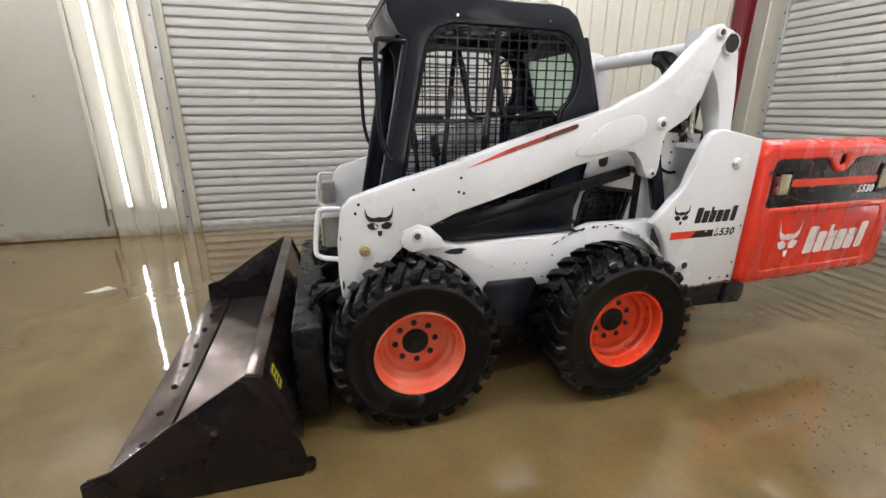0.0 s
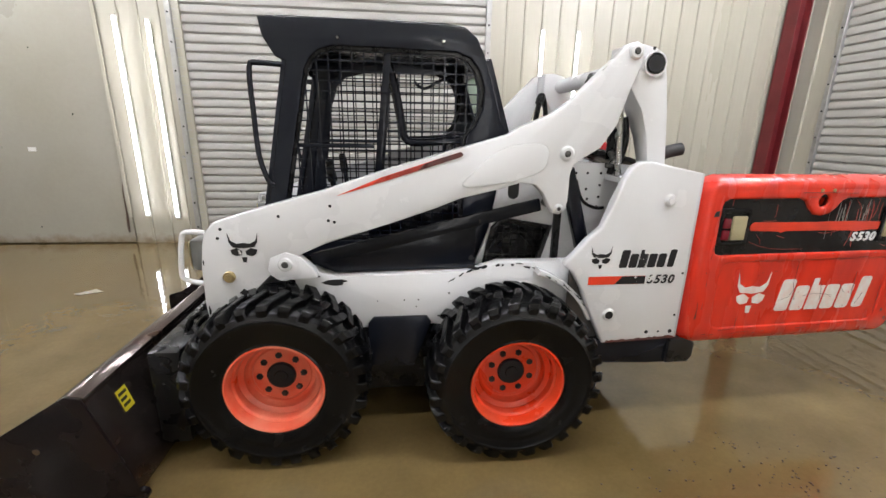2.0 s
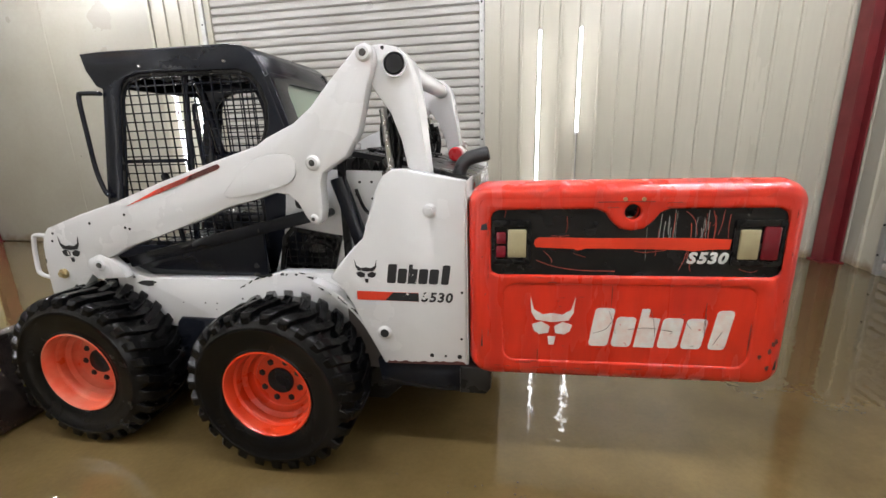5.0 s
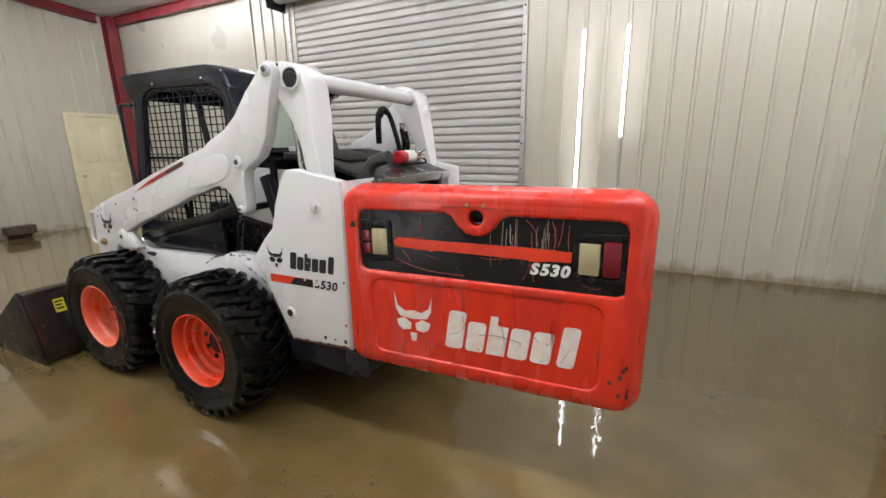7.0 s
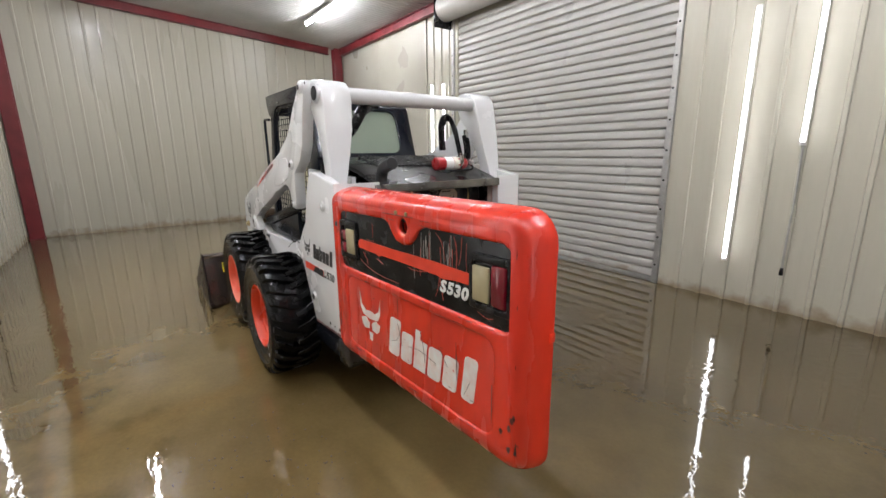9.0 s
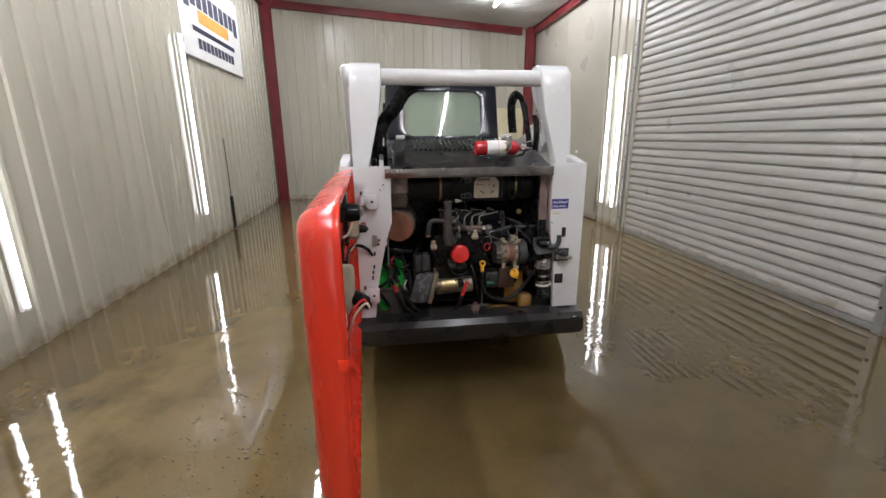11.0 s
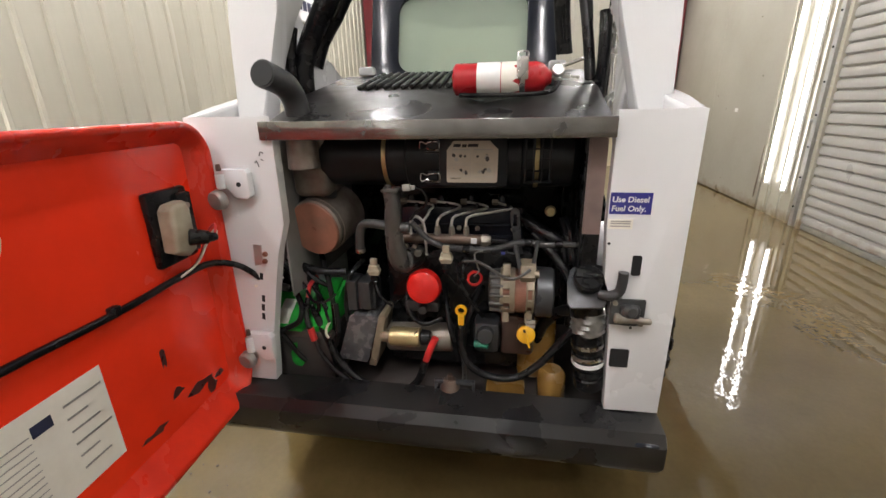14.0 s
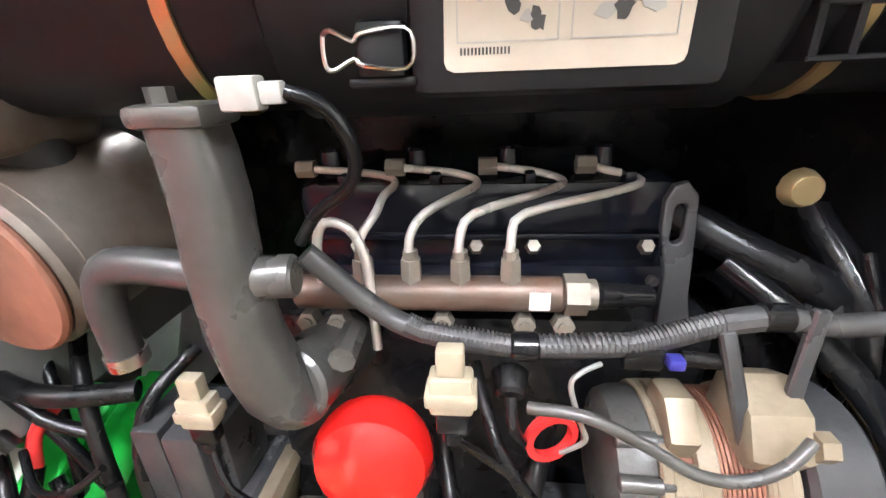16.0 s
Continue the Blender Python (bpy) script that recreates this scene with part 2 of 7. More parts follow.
M_CAST = mat("cast_alloy", (0.29, 0.265, 0.225), 0.45, metal=0.5, color2=(0.17, 0.14, 0.105), scale=20, amount=0.6, bump=0.15, bscale=120)
M_PIPE = mat("grey_cast_iron", (0.085, 0.085, 0.082), 0.32, metal=0.3, color2=(0.055, 0.052, 0.046), scale=18, amount=0.8, bump=0.2, bscale=90)
M_CREAMCAST = mat("yellowed_cast_alloy", (0.25, 0.21, 0.15), 0.42, metal=0.25, color2=(0.17, 0.13, 0.085), scale=26, amount=0.7, bump=0.15, bscale=110)
M_LIP = mat("bare_worn_steel", (0.30, 0.295, 0.285), 0.22, metal=0.85, color2=(0.12, 0.115, 0.11), scale=9, amount=0.8, bump=0.05, rvar=0.1)
M_GREYCAST = mat("grey_painted_casting", (0.055, 0.057, 0.06), 0.36, metal=0.3, color2=(0.03, 0.03, 0.03), scale=14, amount=0.6, bump=0.15, bscale=110)
M_HOUSING = mat("scuffed_dark_housing", (0.075, 0.08, 0.088), 0.24, metal=0.3, color2=(0.16, 0.165, 0.17), scale=34, amount=0.7, bump=0.25, bscale=70)
M_RUST = mat("rusty_steel", (0.26, 0.10, 0.06), 0.65, color2=(0.15, 0.08, 0.055), scale=16, amount=0.7, bump=0.2, bscale=90)
M_LINE = mat("dull_zinc_line", (0.54, 0.52, 0.48), 0.34, metal=0.3, color2=(0.36, 0.33, 0.29), scale=25, amount=0.5)
M_RAIL = mat("stained_rail_steel", (0.115, 0.092, 0.075), 0.42, metal=0.35, color2=(0.13, 0.06, 0.035), scale=22, amount=0.7, bump=0.12)
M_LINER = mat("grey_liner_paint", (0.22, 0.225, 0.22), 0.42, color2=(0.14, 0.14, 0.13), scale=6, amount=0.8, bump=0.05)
# darker brown-grey for the lower liners, bay floor and battery
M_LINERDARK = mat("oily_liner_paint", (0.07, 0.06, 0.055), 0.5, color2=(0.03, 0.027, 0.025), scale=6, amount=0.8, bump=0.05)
# pale liner whose colour carries the pink light thrown on it
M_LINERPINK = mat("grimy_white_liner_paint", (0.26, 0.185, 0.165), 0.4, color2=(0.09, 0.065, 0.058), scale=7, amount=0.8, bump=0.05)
M_WRAP = mat("crinkled_plastic", (0.19, 0.185, 0.17), 0.16, color2=(0.06, 0.06, 0.058), scale=22, amount=0.9, bump=0.5, bscale=60, coat=0.5)
M_LOOM = mat("dusty_loom", (0.045, 0.045, 0.045), 0.36, color2=(0.022, 0.022, 0.022), scale=20, amount=0.7, bump=0.1)
M_BRASS = mat("yellow_zinc", (0.50, 0.40, 0.21), 0.36, metal=0.75, scale=18, amount=0.5)
M_CREAM = mat("cream_plastic", (0.37, 0.325, 0.24), 0.42, color2=(0.22, 0.18, 0.125), scale=24, amount=0.6, bump=0.05)
M_AIRBOX = mat("black_airbox_plastic", (0.0085, 0.0098, 0.0122), 0.42, color2=(0.014, 0.0155, 0.018), scale=8, amount=0.6, bump=0.06, spec=0.25)
M_NECK = mat("oily_brown_casting", (0.075, 0.038, 0.026), 0.35, color2=(0.03, 0.018, 0.014), scale=15, amount=0.8, bump=0.1)
M_AMBER = mat("oily_amber_plastic", (0.30, 0.17, 0.045), 0.25, color2=(0.16, 0.08, 0.02), scale=12, amount=0.8, coat=0.2)
M_LEMON = mat("lemon_sticker", (0.72, 0.60, 0.03), 0.4, scale=30, amount=0.4)
M_AIRLABEL = mat("yellowed_label", (0.50, 0.46, 0.385), 0.5, color2=(0.38, 0.34, 0.27), scale=14, amount=0.6)
M_TEAL = mat("teal_plastic", (0.03, 0.20, 0.13), 0.4, scale=12, amount=0.5)
M_PLUG = mat("grubby_white_plastic", (0.38, 0.38, 0.36), 0.4, color2=(0.25, 0.24, 0.21), scale=40, amount=0.6)
M_CAN = mat("heat_stained_steel", (0.23, 0.205, 0.18), 0.40, metal=0.4, color2=(0.09, 0.055, 0.035), scale=13, amount=0.9, bump=0.15)
M_YELLOW = mat("yellow_plastic", (0.80, 0.42, 0.02), 0.4, scale=14, amount=0.4)
M_GREEN = mat("green_plastic", (0.012, 0.40, 0.045), 0.4, scale=12, amount=0.5)
M_PAPER = mat("paper_label", (0.78, 0.76, 0.69), 0.5, color2=(0.66, 0.62, 0.53), scale=9, amount=0.5)
M_BLUE = mat("blue_sticker", (0.035, 0.035, 0.22), 0.35, scale=9, amount=0.3)
M_CAPRED = mat("glossy_red_cap", (0.66, 0.014, 0.012), 0.12, scale=9, amount=0.3, coat=0.5)
M_EXTRED = mat("extinguisher_red", (0.42, 0.012, 0.018), 0.28, scale=9, amount=0.4, coat=0.3)
M_REDWIRE = mat("red_wire", (0.60, 0.03, 0.03), 0.45, scale=30, amount=0.3)
M_LAMPRED = mat("red_lamp_lens", (0.16, 0.004, 0.014), 0.10, scale=20, amount=0.3, coat=0.5)
M_LAMPWHITE = mat("clear_lamp_lens", (0.40, 0.35, 0.21), 0.16, scale=20, amount=0.4, coat=0.4)
M_RECESS = mat("glossy_black_panel", (0.006, 0.006, 0.007), 0.22, color2=(0.012, 0.011, 0.011), scale=8, amount=0.6, bump=0.03, spec=0.35)
M_SCRATCH = mat("pale_red_scratch", (0.50, 0.07, 0.045), 0.5, scale=40, amount=0.5)
M_DARKHOLE = mat("dark_recess", (0.008, 0.008, 0.009), 0.7, scale=9, amount=0.3)
M_SIGN = mat("white_sign_board", (0.74, 0.74, 0.73), 0.4, scale=2, amount=0.2)
M_INK = mat("dark_blue_ink", (0.02, 0.025, 0.06), 0.5, scale=9, amount=0.2)
M_GOLD = mat("ochre_ink", (0.65, 0.36, 0.08), 0.5, scale=9, amount=0.2)
M_WOOD = mat("dark_wet_timber", (0.06, 0.035, 0.02), 0.5, scale=8, amount=0.6, bump=0.2, stretch=(1, 0.2, 1))
M_HAZE = haze_mat("hazy_green_glass", (0.80, 0.88, 0.80), (0.55, 0.62, 0.53), 0.45)
M_GLOW = glow("tube_glow", (0.975, 0.975, 1.02), TUBE)
# roof tubes alike in kind; three strengths balance the brightness of the hall
M_GLOWTOP = glow("roof_tube_glow", (0.965, 0.97, 1.03), 285.0)
M_GLOWNEAR = glow("new_roof_tube_glow", (0.965, 0.97, 1.03), 340.0)
M_GLOWDIM = glow("aged_roof_tube_glow", (0.975, 0.97, 1.02), 90.0)
M_DECALWHITE = mat("white_decal", (0.78, 0.77, 0.74), 0.4, color2=(0.70, 0.40, 0.33), scale=22, amount=0.5, chips=(0.55, 0.05, 0.03), chip_at=0.655, chip_scale=26)
M_DECALBLACK = mat("black_decal", (0.012, 0.012, 0.014), 0.4, chips=(0.7, 0.69, 0.67), chip_at=0.63, chip_scale=24)

# ---------------- mesh helpers ----------------


def smooth(me, angle=35):
    for p in me.polygons:
        p.use_smooth = True
    me.set_sharp_from_angle(angle=radians(angle))


def part(name, bm, material, parent=None, label="", angle=35):
    """One mesh object, under a thing or under a part."""
    if isinstance(bm, bpy.types.Mesh):
        me = bm
    else:
        bmesh.ops.recalc_face_normals(bm, faces=bm.faces)
        me = bpy.data.meshes.new(name)
        bm.to_mesh(me)
        bm.free()
    if not me.materials:
        me.materials.append(material)
    smooth(me, angle)
    ob = new(name, me)
    if parent:
        ob.parent = parent
        if parent.type == "EMPTY":
            ob.matrix_parent_inverse = parent.matrix_basis.inverted()
    if label:
        ob["label"] = label
    return ob


def thing(name, x, y, z, label, category, group=""):
    e = new(name)
    e.empty_display_size = 0.1
    e.matrix_basis = Matrix.Translation((x, y, z))
    return tagged(e, label, category, group)


def add(bm, other):
    """Append another bmesh."""
    me = bpy.data.meshes.new("tmp")
    other.to_mesh(me)
    other.free()
    bm.from_mesh(me)
    bpy.data.meshes.remove(me)
    return bm


def box(x0, x1, y0, y1, z0, z1, bevel=0.0, seg=2):
    bm = bmesh.new()
    bmesh.ops.create_cube(bm, size=1)
    for v in bm.verts:
        v.co = Vector((x0 + (v.co.x + 0.5) * (x1 - x0), y0 + (v.co.y + 0.5) * (y1 - y0), z0 + (v.co.z + 0.5) * (z1 - z0)))
    if bevel:
        bmesh.ops.bevel(bm, geom=list(bm.edges), offset=bevel, segments=seg, affect="EDGES", profile=0.5)
    return bm


def prism(poly, y0, y1, bevel=0.0, seg=2):
    """A polygon in x and z, drawn out along y."""
    bm = bmesh.new()
    a = [bm.verts.new((x, y0, z)) for x, z in poly]
    f = bm.faces.new(a)
    r = bmesh.ops.extrude_face_region(bm, geom=[f])
    for v in r["geom"]:
        if isinstance(v, bmesh.types.BMVert):
            v.co.y = y1
    if bevel:
        rim = [e for e in bm.edges if abs(e.verts[0].co.y - e.verts[1].co.y) < 1e-6]
        bmesh.ops.bevel(bm, geom=rim, offset=bevel, segments=seg, affect="EDGES", profile=0.5)
    return bm


def moved(bm, m):
    bmesh.ops.transform(bm, matrix=m, verts=bm.verts)
    return bm


def plate(outlines, y0, y1, bevel=0.0):
    """Outlines in x and z, the later ones holes in the first, as a flat plate between y0 and y1."""
    cu = bpy.data.curves.new("tmp", "CURVE")
    cu.dimensions, cu.fill_mode = "2D", "BOTH"
    cu.extrude, cu.bevel_depth, cu.bevel_resolution = max(1e-4, (y1 - y0) / 2 - bevel), bevel, 2
    cu.offset = -bevel
    for poly in outlines:
        sp = cu.splines.new("POLY")
        sp.points.add(len(poly) - 1)
        for p, (x, z) in zip(sp.points, poly):
            p.co = (x, z, 0, 1)
        sp.use_cyclic_u = True
    ob = bpy.data.objects.new("tmp", cu)
    me = bpy.data.meshes.new_from_object(ob)
    bm = bmesh.new()
    bm.from_mesh(me)
    bpy.data.objects.remove(ob)
    bpy.data.curves.remove(cu)
    bpy.data.meshes.remove(me)
    bmesh.ops.remove_doubles(bm, verts=bm.verts, dist=1e-5)
    return moved(bm, Matrix.Translation((0, (y0 + y1) / 2, 0)) @ pose(0, 0, 0, 90))


def lathe(profile, seg=32, axis="Y", closed=False, caps=True):
    """(radius, along) pairs turned round an axis."""
    bm = bmesh.new()
    rings = []
    for r, a in profile:
        ring = []
        for i in range(seg):
            w = 2 * math.pi * i / seg
            c, s = r * math.cos(w), r * math.sin(w)
            ring.append(bm.verts.new({"X": (a, c, s), "Y": (c, a, s), "Z": (c, s, a)}[axis]))
        rings.append(ring)
    pairs = list(zip(rings, rings[1:])) + ([(rings[-1], rings[0])] if closed else [])
    for p, q in pairs:
        for i in range(seg):
            j = (i + 1) % seg
            bm.faces.new((p[i], p[j], q[j], q[i]))
    if caps and not closed:
        bm.faces.new(rings[0]), bm.faces.new(rings[-1])
    bmesh.ops.remove_doubles(bm, verts=bm.verts, dist=1e-6)
    return bm


def rod(a, b, r, r2=None, seg=16, bevel=0.0):
    """A round bar from a to b."""
    a, b = Vector(a), Vector(b)
    d = (b - a).length
    r2 = r if r2 is None else r2
    k = min(bevel, d / 3)
    prof = [(r - k, 0), (r, k), (r2, d - k), (r2 - k, d)] if k else [(r, 0), (r2, d)]
    bm = lathe(prof, seg, "Z")
    return moved(bm, Matrix.Translation(a) @ (b - a).to_track_quat("Z", "Y").to_matrix().to_4x4())


def tube(points, r, seg=10, soft=3):
    """A bent pipe or cable through points, rounded at its bends."""
    pts = [Vector(p) for p in points]
    seg = max(seg, 14) if r > 0.003 else seg
    path = []
    n = len(pts)
    for i in range(n - 1):
        p0, p1, p2, p3 = pts[max(i - 1, 0)], pts[i], pts[i + 1], pts[min(i + 2, n - 1)]
        for k in range(soft):
            t = k / soft
            path.append(0.5 * (2 * p1 + (p2 - p0) * t + (2 * p0 - 5 * p1 + 4 * p2 - p3) * t * t + (3 * p1 - p0 - 3 * p2 + p3) * t ** 3))
    path.append(pts[-1])
    bm = bmesh.new()
    rings, up = [], Vector((0.13, 0.31, 0.94))
    for i, p in enumerate(path):
        d = (path[min(i + 1, len(path) - 1)] - path[max(i - 1, 0)]).normalized()
        s = d.cross(up)
        if s.length < 1e-3:
            s = d.cross(Vector((1, 0, 0)))
        s.normalize()
        u = s.cross(d)
        up = u
        rings.append([bm.verts.new(p + r * (math.cos(2 * math.pi * k / seg) * s + math.sin(2 * math.pi * k / seg) * u)) for k in range(seg)])
    for p, q in zip(rings, rings[1:]):
        for k in range(seg):
            bm.faces.new((p[k], p[(k + 1) % seg], q[(k + 1) % seg], q[k]))
    bm.faces.new(rings[0]), bm.faces.new(rings[-1])
    return bm


def rounded(x0, x1, z0, z1, r, n=5):
    """A rectangle with round corners."""
    out = []
    for cx, cz, a in ((x1 - r, z0 + r, -90), (x1 - r, z1 - r, 0), (x0 + r, z1 - r, 90), (x0 + r, z0 + r, 180)):
        for k in range(n + 1):
            w = radians(a + 90 * k / n)
            out.append((cx + r * math.cos(w), cz + r * math.sin(w)))
    return out


def disc(cx, cz, r, n=20):
    return [(cx + r * math.cos(2 * math.pi * k / n), cz + r * math.sin(2 * math.pi * k / n)) for k in range(n)]


def lettering(body, size, lean=0.2, bold=0.03):
    """Words in the built-in font, as a flat bmesh in x and z, 1 mm deep."""
    cu = bpy.data.curves.new("tmp", "FONT")
    cu.body, cu.size, cu.extrude, cu.shear, cu.offset = body, size, 0.0006, lean, bold * size
    cu.resolution_u = 3
    ob = bpy.data.objects.new("tmp", cu)
    me = bpy.data.meshes.new_from_object(ob)
    bm = bmesh.new()
    bm.from_mesh(me)
    bpy.data.objects.remove(ob)
    bpy.data.curves.remove(cu)
    bpy.data.meshes.remove(me)
    return moved(bm, pose(0, 0, 0, 90))


# ---------------- the hall ----------------
XL, XR, YN, YS = -6.42, 6.33, 5.82, -0.52
EAVE, SLOPE = 4.02, 0.075


def roof_z(y):
    return EAVE + SLOPE * (YN - y)


def structure(name, bm, material, label, category, parent=None):
    ob = part(name, bm, material, parent)
    return tagged(ob, label, category, kind="structure")


structure("floor", box(XL - 0.2, XR + 0.2, YS - 0.2, YN + 0.2, -0.15, 0.0), M_FLOOR, "wet brown trowelled concrete floor with puddles", "floor")

PITCH = 0.231


def panel_mesh(name, w, h0, h1):
    """A ribbed steel sheet w wide along x, its top running from h0 to h1; ribs every PITCH."""
    bm = bmesh.new()
    xs = []
    n = round(w / PITCH)
    for i in range(n):
        a = i * PITCH
        xs += [(a, 0), (a + 0.186, 0), (a + 0.194, 0.021), (a + 0.221, 0.023), (a + 0.2275, 0.021)]
    xs.append((n * PITCH, 0))
    rows = []
    for x, d in xs:
        t = x / w
        rows.append((bm.verts.new((x, -d, 0.0)), bm.verts.new((x, -d, h0 + (h1 - h0) * t)), bm.verts.new((x, 0.03, 0.0)), bm.verts.new((x, 0.03, h0 + (h1 - h0) * t))))
    for p, q in zip(rows, rows[1:]):
        bm.faces.new((p[0], q[0], q[1], p[1]))
        bm.faces.new((q[2], p[2], p[3], q[3]))
        bm.faces.new((p[1], q[1], q[3], p[3]))
    for p in (rows[0], rows[-1]):
        bm.faces.new((p[0], p[1], p[3], p[2]))
    bmesh.ops.recalc_face_normals(bm, faces=bm.faces)
    me = bpy.data.meshes.new(name)
    bm.to_mesh(me)
    bm.free()
    me.materials.append(M_WALL)
    smooth(me, 20)
    return me


def ribbed_wall(wall, x0, x1, place, top):
    """Ribbed sheets side by side along a wall; place gives each one's pose, top the wall's height there."""
    made = {}
    x = x0
    while x < x1 - 0.05:
        w = min(4 * PITCH, math.ceil((x1 - x) / PITCH) * PITCH)
        key = (w, round(top(x), 3), round(top(x + w), 3))
        if key not in made:
            made[key] = panel_mesh("panel", *key)
        ob = new("panel", made[key])
        ob.parent = wall
        ob.matrix_basis = place(x)
        x += w


D1L, D1R, DTOP = -1.67, 2.06, 3.62
# backs of the walls, with the openings of the roll-up doors
wall_n = structure("wall_north", prism([(XL - 0.1, -0.1), (XR + 0.1, -0.1), (XR + 0.1, 4.1), (XL - 0.1, 4.1)], YN + 0.16, YN + 0.26), M_WALL, "cream ribbed steel wall with lighter flat liner sheets", "wall")
bmw = box(XL, D1L - 0.06, YN + 0.035, YN + 0.16, 0, 4.05)
add(bmw, box(D1R + 0.06, XR, YN + 0.035, YN + 0.16, 0, 4.05))
add(bmw, box(D1L - 0.06, D1R + 0.06, YN + 0.035, YN + 0.16, DTOP, 4.05))
part("wall_backing", bmw, M_WALL, wall_n)
wall_s = structure("wall_south", box(XL - 0.1, XR + 0.1, YS - 0.14, YS - 0.035, -0.1, 4.7), M_WALL, "cream ribbed steel wall with vertical tube lights", "wall")
wall_w = structure("wall_west", box(XL - 0.14, XL - 0.035, YS, YN + 0.12, -0.1, 4.7), M_WALL, "cream ribbed steel end wall", "wall")
D2A, D2B = 1.3, 5.06
bmw = box(XR + 0.035, XR + 0.14, YS, D2A, -0.1, 4.7)
add(bmw, box(XR + 0.035, XR + 0.14, D2B, YN, -0.1, 4.7))
add(bmw, box(XR + 0.035, XR + 0.14, D2A, D2B, DTOP, 4.7))
wall_e = structure("wall_east", bmw, M_WALL, "cream ribbed steel wall round a roll-up door", "wall")

ribbed_wall(wall_n, D1R + 0.068, XR, lambda x: pose(x, YN, 0), lambda x: EAVE)
ribbed_wall(wall_n, -2.50, D1L - 0.09, lambda x: pose(x, YN, 0), lambda x: EAVE)
ribbed_wall(wall_s, -XR, -XL, lambda x: pose(-x, YS, 0, 0, 0, 180), lambda x: roof_z(YS) + 0.02)
ribbed_wall(wall_w, YS, YN + 0.1, lambda y: pose(XL, y, 0, 0, 0, 90), roof_z)
ribbed_wall(wall_e, -YN, -D2B - 0.12, lambda y: pose(XR, -y, 0, 0, 0, -90), lambda y: roof_z(-y))
ribbed_wall(wall_e, -D2A + 0.12, -YS, lambda y: pose(XR, -y, 0, 0, 0, -90), lambda y: roof_z(-y))
# flat liner sheets west of the door
x = XL + 0.02
while x < -2.55:
    w = min(2.06, -2.52 - x)
    part("liner_sheet", box(x, x + w - 0.0025, YN - 0.012, YN + 0.03, 0.015, EAVE, 0.003, 1), M_SHEET, wall_n, "flat grey liner sheet")
    x += w
structure("trim", box(-2.54, -2.50, YN - 0.028, YN - 0.013, 0.35, EAVE, 0.003, 1), M_WALL, "cream folded steel edge trim", "trim")

for px, pz, r in ((-2.97, 1.62, 0.009), (-3.62, 0.225, 0.010), (-3.30, 2.35, 0.007), (-4.2, 1.4, 0.008)):
    part("screw_head", rod((px, YN - 0.012, pz), (px, YN - 0.017, pz), r, r * 0.7, 8), M_MATTE, wall_n)
part("paper_scrap", box(-3.56, -3.47, YN - 0.0155, YN - 0.0125, 1.175, 1.225), M_SIGN, wall_n)
part("torn_edge", prism([(-2.578, 0.14), (-2.556, 0.16), (-2.548, 0.36), (-2.553, 0.62), (-2.545, 0.80), (-2.562, 0.70), (-2.566, 0.45), (-2.584, 0.24)], YN - 0.034, YN - 0.0285, 0.001), M_RAIL, wall_n)
part("wall_knob", rod((-1.755, YN - 0.03, 1.125), (-1.755, YN - 0.06, 1.125), 0.022, 0.018, 14, 0.004), M_GALV, wall_n)

# roof
bm = bmesh.new()
rows, n = [], int((XR - XL) / 0.1)
for i in range(n + 1):
    xx = XL + i * (XR - XL) / n
    for dx, dz in ((0, 0), (0.035, 0), (0.05, 0.022), (0.08, 0.022)):
        if xx + dx <= XR + 0.05:
            rows.append([bm.verts.new((xx + dx, y, roof_z(y) + dz)) for y in (YS - 0.05, YN + 0.05)])
for p, q in zip(rows, rows[1:]):
    bm.faces.new((p[0], q[0], q[1], p[1]))
r = bmesh.ops.extrude_face_region(bm, geom=list(bm.faces))
for v in r["geom"]:
    if isinstance(v, bmesh.types.BMVert):
        v.co.z += 0.05
structure("ceiling", bm, M_ROOF, "ribbed grey steel roof sheeting", "ceiling")


def i_post(x, y, z1, axis):
    """A steel column, flanged, from the floor up."""
    bm = bmesh.new()
    for a0, a1, b0, b1 in ((-0.1, 0.1, -0.09, -0.075), (-0.1, 0.1, 0.075, 0.09), (-0.006, 0.006, -0.075, 0.075)):
        add(bm, box(x + a0, x + a1, y + b0, y + b1, 0, z1, 0.002, 1) if axis == "x" else box(x + b0, x + b1, y + a0, y + a1, 0, z1, 0.002, 1))
    add(bm, box(x - 0.13, x + 0.13, y - 0.11, y + 0.11, 0, 0.015))
    return bm


for nm, px, py in (("column_1", XL + 0.12, YN - 0.07), ("column_2", XL + 0.12, YS + 0.14), ("column_3", XR - 0.17, YN - 0.20), ("column_4", XR - 0.13, YS + 0.14)):
    structure(nm, i_post(px, py, roof_z(py), "y"), M_REDSTEEL, "red oxide painted steel corner column", "column")


def beam(name, a, b, w=0.1, h=0.16):
    a, b = Vector(a), Vector(b)
    L = (b - a).length
    bm = box(0, L, -w / 2, w / 2, -h, -h + 0.012)
    add(bm, box(0, L, -w / 2, w / 2, -0.012, 0))
    add(bm, box(0, L, -0.006, 0.006, -h + 0.012, -0.012))
    moved(bm, Matrix.Translation(a) @ (b - a).to_track_quat("X", "Z").to_matrix().to_4x4())
    structure(name, bm, M_REDSTEEL, "red oxide painted steel roof beam", "beam")


